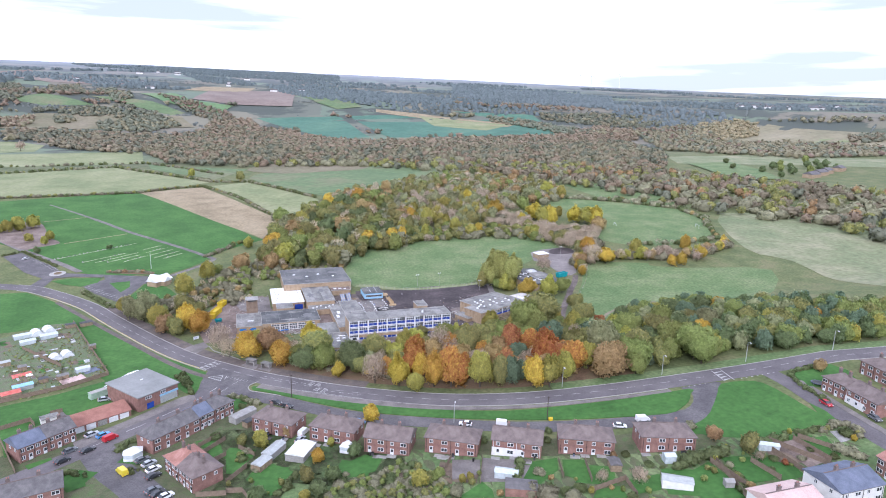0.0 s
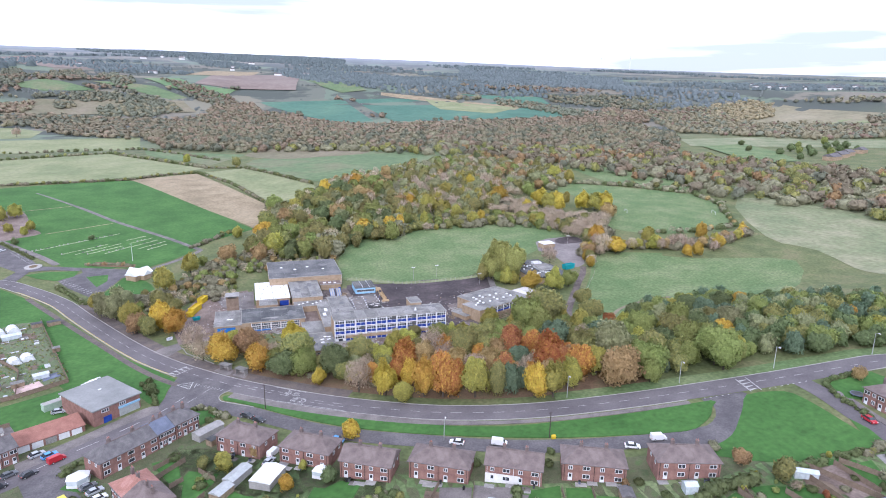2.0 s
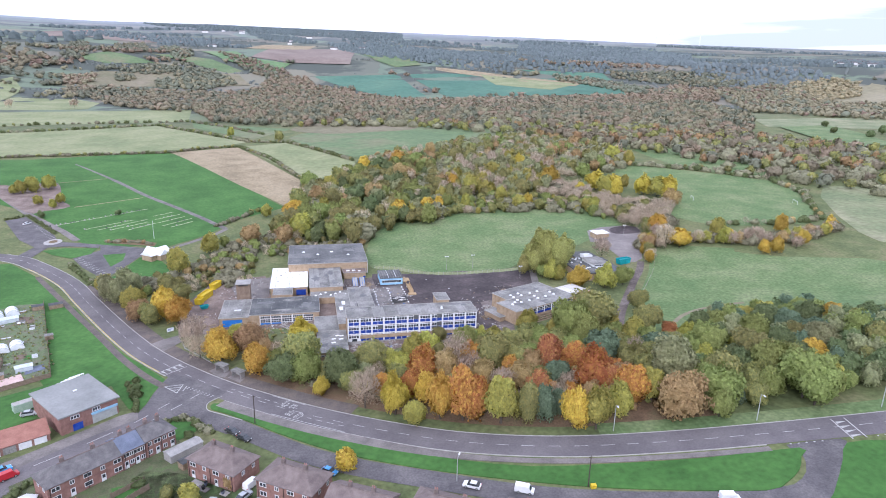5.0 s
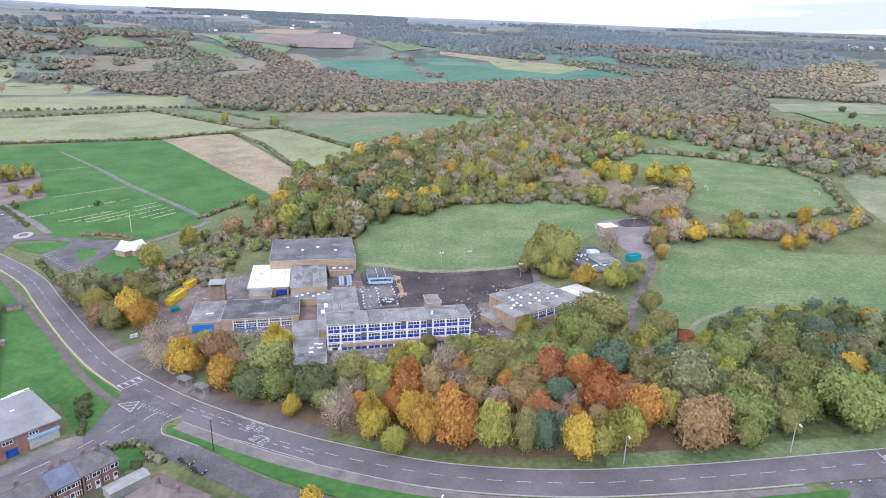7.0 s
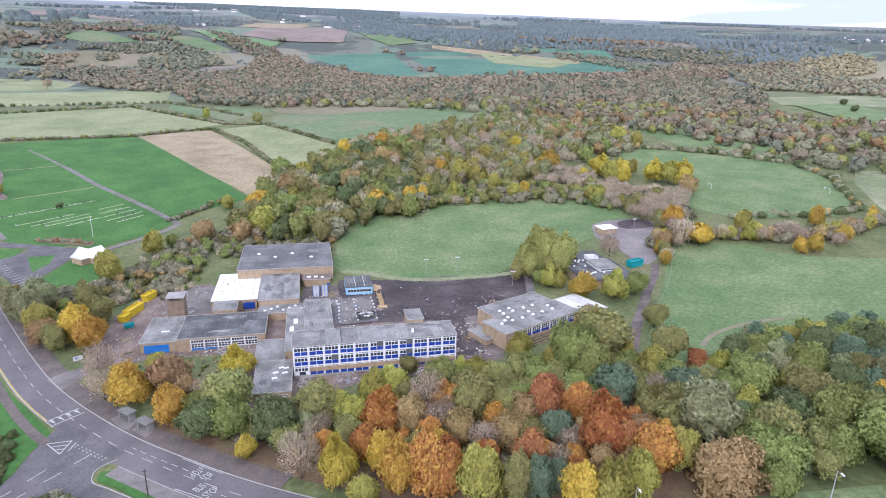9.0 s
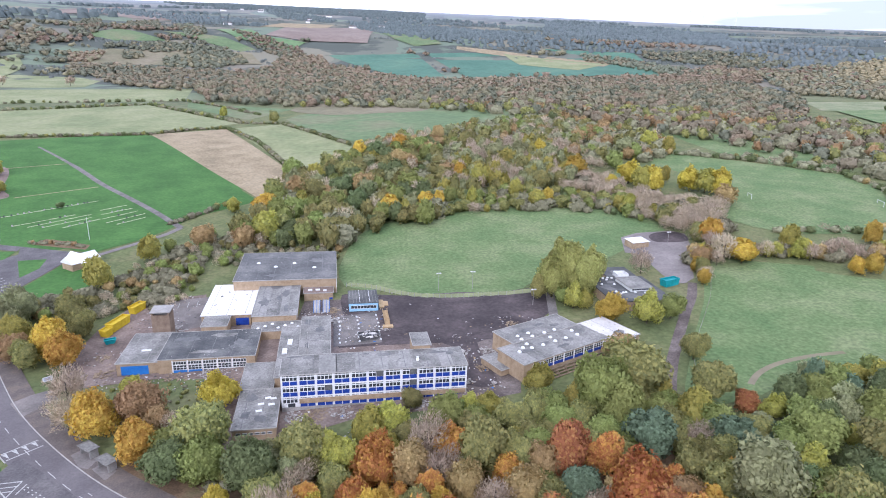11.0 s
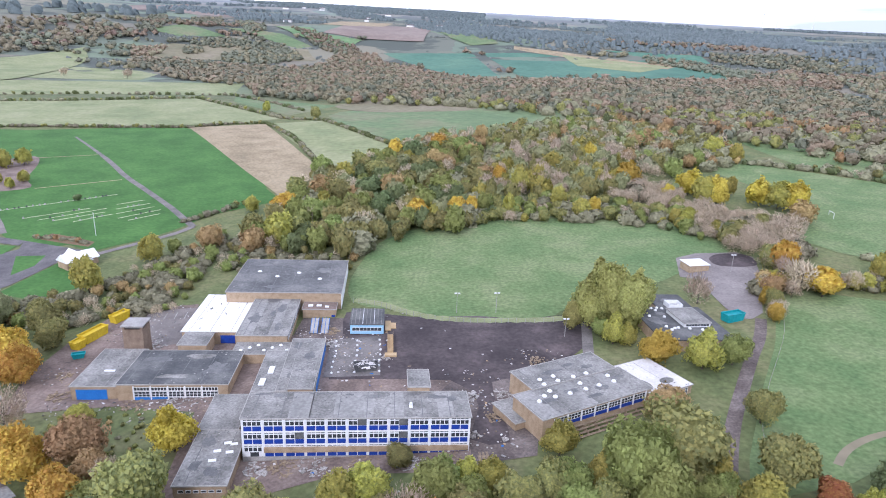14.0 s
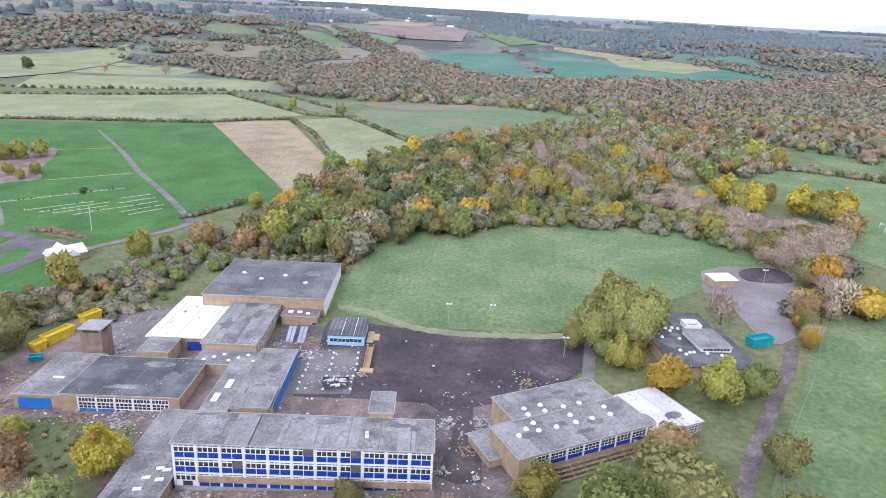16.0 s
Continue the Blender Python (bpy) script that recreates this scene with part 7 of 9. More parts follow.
house(-106.8, -62.5, 38.5, 8.1, 8.6, "brick house with blue slates joined to its neighbour", False, SLATE_BLUE, group="terrace houses")
house(-100.4, -57.5, 38.5, 8.1, 8.6, "brick house with patched grey slates", False, SLATE, group="terrace houses")
house(-101.0, -92.2, 14, 17.0, 9.0, "slate-roofed brick house by the corner lawn", False, SLATE, group="terrace houses")
house(143.8, -120.7, -92, 9.0, 8.0, "red-brick house above the side road", True, TILE, group="hillside houses")
house(142.4, -131.5, -98, 12.0, 9.0, "brick and white house with brown tiled roof", False, TILE, RED_BRICK, group="hillside houses", half=RENDER_W)
house(163.6, -119.5, -100, 12.0, 8.0, "red-brick house behind the lawn", True, TILE, group="hillside houses")
house(101.5, -164.3, -0.5, 14.6, 11.0, "white-rendered house with a blue-grey slate roof", False, SLATE_BLUE, RENDER_W, group="hillside houses", rise=2.2)
house(82.0, -165.0, -1.2, 14.4, 11.0, "white house with a blue slate and pink tiled roof", False, PINK, RENDER_W, group="hillside houses", rise=2.2)
house(116.5, -160.5, -99, 9.0, 9.0, "house with a terracotta tiled roof", False, TILE_RED, group="hillside houses")

# conservatory, garage, outbuilding
con = thing("conservatory", at(-78.5, -71.5, 40), "white six-sided conservatory against the terrace", "conservatory")
ring6 = [(3.2 * math.cos(a), 2.6 * math.sin(a)) for a in np.arange(0, 6.28, 1.047)]
part("wall", Solid().prism(ring6, -0.4, 0.8), WHITE, con)
part("glazing", Solid().prism([(0.97 * x, 0.97 * y) for x, y in ring6], 0.8, 2.2), GREENHOUSE, con)
cr = Solid()
n6 = len(ring6)
cr.v = [(1.05 * x, 1.05 * y, 2.2) for x, y in ring6] + [(0, 0, 3.2)]
cr.f = [(i, (i + 1) % n6, n6) for i in range(n6)] + [tuple(reversed(range(n6)))]
part("roof", cr, WHITE, con)
con2 = thing("conservatory", at(-15.5, -88.8, -34), "white glazed lean-to conservatory", "conservatory")
part("wall", Solid().box(-2, -2.6, -0.8, 2, 0, 0.9), WHITE, con2)
part("glazing", Solid().box(-1.95, -2.55, 0.9, 1.95, 0, 2.1), GREENHOUSE, con2)
part("roof", Solid().add([(-2.1, -2.7, 2.1), (2.1, -2.7, 2.1), (2.1, 0, 2.1), (-2.1, 0, 2.1), (-0.8, -1.2, 3.1), (0.8, -1.2, 3.1), (0, 0, 3.1)], [(0, 1, 5, 4), (1, 2, 6, 5), (3, 0, 4, 6), (4, 5, 6)]), WHITE, con2)
gar = thing("garage_building", at(-80.9, -40.7, 40), "brick garage workshop with a grey sheet roof", "building")
part("wall", Solid().box(0, 0, -1.2, 15.5, 19, 5.4), RED_BRICK, gar)
part("roof", Solid().add([(-0.5, -0.6, 5.3), (16, -0.6, 5.3), (16, 19.6, 5.9), (-0.5, 19.6, 5.9), (-0.5, -0.6, 5.7), (16, -0.6, 5.7), (16, 19.6, 6.3), (-0.5, 19.6, 6.3)], [(4, 5, 6, 7), (0, 1, 5, 4), (1, 2, 6, 5), (2, 3, 7, 6), (3, 0, 4, 7), (3, 2, 1, 0)]), mat("grey_sheet_roof", [(0.2, 0.205, 0.198), (0.235, 0.24, 0.232), (0.27, 0.273, 0.264)], 0.12, 0.7, 0.1, amount=0.2), gar, "grey sheet roof")
part("roller_shutter", Solid().box(8.2, -0.15, -0.3, 15.0, -0.02, 3.0), STEEL, gar, "pale grey roller shutter")
part("shop_sign", Solid().box(8.0, -0.5, 3.0, 15.2, -0.05, 3.6), SKY_BLUE, gar, "pale blue fascia board")
part("blue_door", Solid().box(3.0, -0.12, -0.3, 5.6, -0.02, 2.2), BLUE, gar)
window_unit(gar, 2.6, 3.7, 2.4, 1.1, 3, 1, -0.05, bar=0.14)
window_unit(gar, 8.4, 3.8, 2.2, 1.1, 3, 1, -0.05, bar=0.14)
part("rooflight", Solid().box(8.4, 11.5, 6.0, 9.4, 12.1, 6.25), WHITE, gar)
outb = thing("garage_row", at(-99.3, -51.2, 29.5), "low garage row with a red-brown tiled roof", "building")
part("wall", Solid().box(0, 0, -1, 18.5, 6.2, 2.6), RED_BRICK, outb)
part("roof", Solid().add([(-0.3, -0.4, 2.5), (18.8, -0.4, 2.5), (18.8, 6.5, 4.2), (-0.3, 6.5, 4.2), (18.8, 6.5, 2.5), (-0.3, 6.5, 2.5)], [(0, 1, 2, 3), (1, 4, 2), (5, 0, 3), (4, 5, 3, 2), (0, 5, 4, 1)]), mat("brick_red_tile", [(0.26, 0.12, 0.09), (0.34, 0.17, 0.13)], 0.5, 0.85, 0.4, 6.0), outb)
for i in range(5):
    part("garage_door", Solid().box(0.8 + i * 3.5, -0.1, -0.2, 3.7 + i * 3.5, -0.02, 2.1), WHITE if i != 2 else FELT, outb, "white up-and-over door" if i != 2 else "")


# cars
CAR_PAINT = {k: mat("car_" + k, [c, tuple(min(1, v * 1.15) for v in c)], 0.5, 0.3, 0.0, spec=0.6, amount=0.1) for k, c in {"white": (0.7, 0.71, 0.72), "red": (0.4, 0.02, 0.03), "blue": (0.06, 0.28, 0.6), "black": (0.03, 0.032, 0.036), "silver": (0.38, 0.4, 0.42), "yellow": (0.62, 0.5, 0.03), "grey": (0.12, 0.13, 0.14)}.items()}


def loft(profile, half0, half1, zmid):
    """A car-like hull: a side profile, narrower above zmid."""
    s = Solid()
    n = len(profile)
    for sgn in (-1, 1):
        s.v += [(x, sgn * (half0 if z <= zmid else half1), z) for x, z in profile]
    s.f += [tuple(range(n)), tuple(reversed(range(n, 2 * n)))]
    s.f += [(i, n + i, n + (i + 1) % n, (i + 1) % n) for i in range(n)]
    return s


CAR_MESH = {}


def car(x, y, turn, paint, label, kind="car"):
    ob = thing("van" if kind == "van" else "car", at(x, y, turn, 0.12), label, kind, "parked vehicles")
    if kind == "van":
        hull = [(-2.3, 0.35), (2.2, 0.35), (2.3, 0.9), (1.6, 1.05), (1.0, 1.95), (-2.2, 2.0), (-2.3, 1.0)]
        glass = [(1.62, 1.08), (1.02, 1.9), (0.3, 1.9), (0.3, 1.15)]
    else:
        hull = [(-2.1, 0.32), (2.1, 0.32), (2.15, 0.75), (1.2, 0.92), (-1.9, 0.95), (-2.15, 0.8)]
        glass = [(1.15, 0.9), (0.35, 1.42), (-1.2, 1.45), (-1.85, 0.95)]
    wide = 0.9
    me = cached(CAR_MESH, (kind, paint), lambda: loft(hull, wide, 0.8, 1.2).mesh("body", CAR_PAINT[paint]))
    part("body", me, None, ob)
    part("glasshouse", cached(CAR_MESH, (kind, "glass"), lambda: loft(glass, 0.82, 0.7, 1.1).mesh("glasshouse", GLASS)), None, ob, "dark tinted glass")
    if kind != "van":
        part("roof_panel", cached(CAR_MESH, (kind, paint, "roof"), lambda: Solid().box(-1.15, -0.66, 1.42, 0.35, 0.66, 1.5).mesh("roof_panel", CAR_PAINT[paint])), None, ob)
    wheel = cached(CAR_MESH, "wheel", lambda: Solid().tube((0, -0.11, 0), (0, 0.11, 0), 0.33, 0.33, 12).mesh("tyre", TYRE))
    rim = cached(CAR_MESH, "rim", lambda: Solid().tube((0, -0.125, 0), (0, 0.125, 0), 0.19, 0.19, 8).mesh("rim", STEEL))
    for wx in (-1.35, 1.35):
        for wy in (-0.82, 0.82):
            put("rim", rim, put("tyre", wheel, ob, wx, wy, 0.33), 0, 0, 0)
    lamp_f = cached(CAR_MESH, "lamp_f", lambda: Solid().box(-0.05, -0.2, -0.1, 0.05, 0.2, 0.1).mesh("headlight", WHITE))
    lamp_r = cached(CAR_MESH, "lamp_r", lambda: Solid().box(-0.05, -0.12, -0.12, 0.05, 0.12, 0.12).mesh("tail_light", RED_SHEET))
    for wy in (-0.6, 0.6):
        put("headlight", lamp_f, ob, 2.13, wy, 0.66)
        put("tail_light", lamp_r, ob, -2.14 if kind != "van" else -2.3, wy * 1.1, 0.85)
    return ob


car(69.0, -107.9, -25, "white", "white hatchback parked on the lane")
car(78.0, -107.4, -10, "white", "white van parked on the lane", "van")
car(34.9, -92.3, -28, "white", "white van outside the painted house", "van")
car(23.5, -87.5, 150, "white", "white car parked on the lane")
car(-89.6, -55.2, 38, "blue", "light blue car on the forecourt")
car(-93.2, -53.6, 38, "silver", "pale silver car on the forecourt")
car(-87.0, -58.2, 40, "red", "red van parked at the kerb", "van")
car(-92.3, -63.8, 40, "black", "black estate car parked at the kerb")
car(-98.2, -68.2, 40, "black", "black car parked at the kerb")
car(-97.5, -62.5, 40, "grey", "dark grey car on a drive")
car(-80.2, -80.3, 122, "yellow", "yellow van parked in the close", "van")
for x, y, c in ((-73.4, -77.8, "silver"), (-71.8, -81.4, "white"), (-71.4, -85.2, "black"), (-70.7, -92.6, "grey"), (-69.0, -94.8, "black"), (-67.0, -96.6, "white"), (-75.6, -75.0, "grey")):
    car(x, y, 35, c, c + " car parked on the drive")
car(-35.1, -49.6, -42, "black", "black people carrier on the lane")
car(-31.6, -53.8, -42, "black", "low black car on the lane")
car(-27.9, -74.6, 52, "white", "white van on a drive", "van")
car(-29.4, -78.7, 52, "silver", "silver car on a drive")
car(136.4, -124.6, -98, "red", "red car parked on the side road")
car(141.1, -137.5, -100, "grey", "dark grey car on a drive")
car(-94.2, -27.0, 10, "silver", "old silver car in a yard")
car(-9.5, -74.0, -38, "blue", "dark blue car beside the golden tree")


# street furniture
def street_lamp(x, y, turn, h=8.0):
    ob = thing("street_lamp", at(x, y, turn), "grey steel street lamp at the roadside", "lamp", "street lamps")
    part("pole", Solid().tube((0, 0, -0.3), (0, 0, h), 0.13, 0.08), STEEL, ob)
    part("arm", Solid().tube((0, 0, h - 0.05), (0, -1.1, h + 0.25), 0.06, 0.05, 6), STEEL, ob)
    part("lamp_head", Solid().box(-0.16, -1.9, h + 0.16, 0.16, -1.05, h + 0.38), WHITE, ob)


for x, y in ((66.2, -75.4), (104.5, -82.6), (138.5, -88.2), (173.1, -96.0), (210, -103)):
    street_lamp(x, y, -10)
street_lamp(20.5, -84.5, 150, 6.5)


def wood_pole(x, y, h=8.5):
    ob = thing("telegraph_pole", at(x, y), "dark timber telegraph pole on the verge", "pole", "telegraph poles")
    part("post", Solid().tube((0, 0, -0.3), (0, 0, h), 0.16, 0.11), POLE_WOOD, ob)
    part("cross_arm", Solid().box(-0.5, -0.06, h - 0.5, 0.5, 0.06, h - 0.38), POLE_WOOD, ob)


wood_pole(-29.3, -46.2, 9)
wood_pole(50.0, -94.4, 8.5)
ob = thing("grit_bin", at(51.0, -95.0), "small yellow grit bin on the verge", "bin")
part("tub", Solid().box(-0.6, -0.45, 0, 0.6, 0.45, 0.8), SKIP_YELLOW, ob)
part("lid", Solid().add([(-0.65, -0.5, 0.8), (0.65, -0.5, 0.8), (0.65, 0.5, 0.8), (-0.65, 0.5, 0.8), (-0.65, 0.2, 1.1), (0.65, 0.2, 1.1)], [(0, 1, 5, 4), (2, 3, 4, 5), (1, 2, 5), (3, 0, 4)]), SKIP_YELLOW, ob)
for x, y in ((-42.6, -9.9), (-36.8, -15.9)):
    ob = thing("bus_shelter", at(x, y, -42, 0.1), "brick bus shelter with a flat grey roof", "shelter", "bus shelters")
    part("wall", Solid().box(-2, 0.9, -0.2, 2, 1.1, 2.2).box(-2, -0.9, -0.2, -1.8, 0.9, 2.2).box(1.8, -0.9, -0.2, 2, 0.9, 2.2), CONCRETE, ob)
    part("roof", Solid().box(-2.3, -1.3, 2.2, 2.3, 1.4, 2.4), FELT, ob)
ob = thing("school_sign", at(-66.0, 27.4, 35), "white notice board by the school gate", "sign")
part("board", Solid().box(-1.3, -0.05, 0.6, 1.3, 0.05, 2.0), WHITE, ob)
for k in range(3):
    part("text_bar", Solid().box(-1.0, -0.07, 1.6 - 0.3 * k, 0.9 - 0.3 * k, -0.052, 1.72 - 0.3 * k), BLUE, ob)
for sx in (-1.1, 1.1):
    part("post", Solid().box(sx - 0.06, 0.06, -0.3, sx + 0.06, 0.16, 2.0), TIMBER, ob)


# gardens: fences, sheds, greenhouses
PANEL_M = Solid().box(0, -0.03, 0.05, 1.8, 0.03, 1.65).mesh("panel", FENCE)
POST_M = Solid().box(-0.06, -0.06, -0.3, 0.06, 0.06, 1.8).mesh("post", FENCE)


def fence(x0, y0, x1, y1, label="brown timber panel fence between gardens"):
    d = math.hypot(x1 - x0, y1 - y0)
    n = max(1, round(d / 1.86))
    tn = math.degrees(math.atan2(y1 - y0, x1 - x0))
    top = thing("garden_fence", at(x0, y0, tn), label, "fence", "garden fences")
    z0 = float(land(x0, y0))
    for i in range(n + 1):
        t = i / n
        z = float(land(x0 + (x1 - x0) * t, y0 + (y1 - y0) * t)) - z0
        put("post", POST_M, top, d * t, 0, z)
        if i < n:
            ob = put("panel", PANEL_M, top, d * t + 0.03, 0, z)
            ob.scale = ((d / n - 0.06) / 1.8, 1, 1)


for f in ((104, -133, 110, -152), (-52, -70, -62, -80), (113, -135, 120, -151), (84, -131, 78, -152)):
    fence(*f)


def shed(x, y, turn, w, d, h, label, wall=TIMBER, roof=FELT):
    ob = thing("garden_shed", at(x, y, turn), label, "shed", "garden sheds")
    part("wall", Solid().box(-w / 2, -d / 2, -0.3, w / 2, d / 2, h), wall, ob)
    part("roof", Solid().add([(-w / 2 - 0.15, -d / 2 - 0.15, h), (w / 2 + 0.15, -d / 2 - 0.15, h), (w / 2 + 0.15, d / 2 + 0.15, h), (-w / 2 - 0.15, d / 2 + 0.15, h), (-w / 2 - 0.15, 0, h + 0.6), (w / 2 + 0.15, 0, h + 0.6)], [(0, 1, 5, 4), (2, 3, 4, 5), (1, 2, 5), (3, 0, 4), (3, 2, 1, 0)]), roof, ob)
    part("door", Solid().box(-0.4, -d / 2 - 0.05, -0.1, 0.4, -d / 2 - 0.01, 1.8), wall, ob)


shed(-30.0, -86.8, 58, 8.5, 6.0, 2.2, "large garage with a white flat roof", CONCRETE, WHITE)
shed(-37.7, -83.6, 52, 8.0, 3.4, 2.2, "long pale garage with grey sheet roof", CONCRETE, STEEL)
shed(-41.6, -89.5, 50, 5.5, 3.5, 2.0, "grey shed beside the lawn", TIMBER, STEEL)
shed(54.9, -126.2, 70, 4.2, 3.2, 2.0, "dark timber shed with a pointed roof", TIMBER, SLATE)
shed(71.0, -129.4, -15, 3.2, 2.6, 2.2, "small grey greenhouse shed", GREENHOUSE, GREENHOUSE)
shed(65.5, -139.8, -33, 8.0, 3.6, 2.2, "white shed with a ribbed roof", RENDER_W, STEEL)
shed(25.1, -126.5, -25, 8.5, 5.0, 2.4, "brick garden room with a pale slate roof", RED_BRICK, SLATE)
shed(77.9, -145.2, -20, 2.4, 2.0, 1.8, "small pale concrete shed", CONCRETE, CONCRETE)
shed(100.8, -136.0, -32, 5.5, 2.2, 1.8, "low greenhouse of clear glass", GREENHOUSE, GREENHOUSE)
shed(24.3, -118.6, -29, 6.5, 3.0, 1.9, "glass greenhouse on the paved garden", GREENHOUSE, GREENHOUSE)
shed(-108.5, -39.5, 25, 5.0, 4.0, 2.4, "white shed with a dark grey roof", RENDER_W, FELT)
shed(-46.5, -56.5, 40, 9.0, 3.6, 2.1, "long grey flat garage beside the terrace", CONCRETE, CONCRETE)
shed(-43.0, -61.0, 40, 8.0, 2.6, 1.9, "dark timber lean-to shed beside a garden", TIMBER, FELT_DARK)

# allotments
drape("allotment", [(-152, 54), (-134.4, 68.6), (-124.6, 68.4), (-97, -2.6), (-111.2, -11.4), (-130, -18), (-165, -24), (-180, 40)], 0.11, mat("allotment_soil", [(0.15, 0.13, 0.1), (0.13, 0.16, 0.085), (0.11, 0.155, 0.07)], 0.25, 0.95, 0.6, 3.0, amount=0.6), "untidy allotment plots of soil and weeds", 5)
rng_a = random.Random(31)
for i in range(34):
    x, y = rng_a.uniform(-160, -104), rng_a.uniform(-10, 62)
    if not inside(x, y, [(-152, 50), (-134, 63), (-127, 62), (-101, 0), (-113, -8), (-132, -14), (-160, -18)]):
        continue
    w, d = rng_a.uniform(3, 8), rng_a.uniform(2, 4)
    tn = radians(-66)
    ring = [(x + math.cos(tn) * u - math.sin(tn) * v, y + math.sin(tn) * u + math.cos(tn) * v) for u, v in ((-w / 2, -d / 2), (w / 2, -d / 2), (w / 2, d / 2), (-w / 2, d / 2))]
    drape("vegetable_bed", ring, 0.16, rng_a.choice([SOIL, LAWN, PITCH, SOIL]), "vegetable bed with soil and greenery", 4)


def tunnel(x, y, turn, L, r):
    ob = thing("polytunnel", at(x, y, turn), "white polythene tunnel on an allotment", "polytunnel", "polytunnels")
    s = Solid()
    n = 9
    for k in (-L / 2, L / 2):
        s.v += [(r * math.cos(math.pi * i / (n - 1)), k, r * 1.05 * math.sin(math.pi * i / (n - 1))) for i in range(n)]
    s.f = [(i, i + 1, n + i + 1, n + i) for i in range(n - 1)] + [tuple(range(n)), tuple(reversed(range(n, 2 * n)))]
    part("cover", s, POLY, ob)
    for k in (-L / 2, 0, L / 2):
        h = Solid()
        for i in range(n - 1):
            a0, a1 = math.pi * i / (n - 1), math.pi * (i + 1) / (n - 1)
            h.tube((1.02 * r * math.cos(a0), k, 1.07 * r * math.sin(a0)), (1.02 * r * math.cos(a1), k, 1.07 * r * math.sin(a1)), 0.05, 0.05, 5, False)
        part("hoop", h, STEEL, ob)


for x, y, L, r in ((-137.0, 55.5, 6, 2.4), (-132.8, 58.8, 6, 2.4), (-121.3, 21.6, 5, 2.2), (-117.6, 24.4, 5, 2.2)):
    tunnel(x, y, 28, L, r)
for x, y, w, d in ((-142, 53, 7, 3.6), (-137.6, 44.4, 6, 3.2), (-130.8, 50.2, 7, 3.6), (-107.7, 4.6, 5, 3), (-152, 45, 6, 3)):
    shed(x, y, 25, w, d, 1.7, "pale glass greenhouse on an allotment", GREENHOUSE, GREENHOUSE)
for x, y, w, d, m_, rf in ((-125.3, -7.0, 6.5, 3.2, STEEL, SKY_BLUE), (-119.8, -2.2, 3, 2.4, TIMBER, FELT_DARK), (-113.5, -1.0, 4, 2.6, TIMBER, FELT), (-127.5, -13.0, 6, 4, TIMBER, RED_SHEET), (-118, 63, 5, 3, TIMBER, FELT_DARK), (-124.5, 62, 4, 2.6, TIMBER, FELT_DARK), (-131, 13, 3, 2.4, TIMBER, FELT), (-109, 30, 2.6, 2, TIMBER, FELT), (-139, 20, 3.4, 2.6, TIMBER, STEEL)):
    shed(x, y, 25, w, d, 1.8, "makeshift shed of scrap on an allotment", m_, rf)
drape("red_sheeting", [(-111, -9.5), (-104, -4.5), (-107.5, 1.5), (-114.5, -3)], 0.22, PINK, "faded pink sheeting over a plot", 4)
drape("red_sheeting", [(-132, 4), (-126, 7.5), (-127.5, 11), (-133.5, 8)], 0.22, RED_SHEET, "faded red sheeting over a bed", 4)
drape("blue_sheeting", [(-106, 0.5), (-101, 4), (-103, 8), (-108, 5)], 0.22, SLATE_BLUE, "blue-grey sheeting over a plot", 4)
fence(-124.6, 68.4, -97, -2.6, "weathered allotment boundary fence")
fence(-97, -2.6, -111.2, -11.4, "weathered allotment boundary fence")
fence(-138, 38, -117, 12, "low fence between allotments")
fence(-111.2, -11.4, -130, -18, "weathered allotment boundary fence")
fence(-117, 12, -111.2, -11.4, "low fence between allotments")

# garden shrubs
for x, y, k, h in ((-5.6, -73.5, "gold", 6), (90, -126, "copper", 5), (94.5, -135, "olive", 6.5), (154, -106.5, "copper", 4.5), (-66, -22, "hedge", 2.5), (-67.5, -17, "hedge", 2.5), (-69, -12, "hedge", 2.2), (-47, -73, "hedge", 3), (-55, -68, "hedge", 2.5), (126, -140, "hedge", 3), (-43.5, -46.5, "hedge", 2.2), (-46.5, -48.5, "hedge", 2.2)):
    plant(x, y, k, h, "garden shrubs and trees")

# ---- gardens ----
drape("garden_lawn", [(-51.7, -79.8), (-48.2, -77.5), (-43.5, -82.7), (-49.3, -90.8), (-51.6, -90.0)], 0.17, LAWN, "small mown back garden lawn", 4)
drape("garden_lawn", [(-43.3, -96.1), (-38.5, -89.2), (-32.6, -95.7), (-32.9, -98.8), (-39.9, -105.2), (-44.5, -98.7)], 0.17, LAWN, "small mown back garden lawn", 4)
hedge_line([(-32.5, -98.0), (-35.5, -103.1), (-39.7, -106.2)], 1.8, 0.9, 401, "clipped green hedge beside a lawn", (("hedge", 3), ("dark", 1)), "low")
drape("garden_lawn", [(-16.8, -95.8), (-11.4, -93.7), (-6.6, -97.2), (-10.5, -103.6), (-16.3, -103.1), (-17.7, -101.0)], 0.17, LAWN, "small mown back garden lawn", 4)
BRAMBLE = [(-10.9, -105.6), (-1.4, -101.3), (7.0, -114.1), (6.5, -122.6), (-1.7, -126.9), (-30.2, -115.0), (-21.2, -105.0)]
wood("brambles", scatter(BRAMBLE, 1.9, 77), [("scrub", 3), ("hedge", 2), ("green", 2), ("olive", 1)], 1.0, 2.2, 77, "overgrown tangle of brambles and weeds", 1.2, "brambles", "mid")
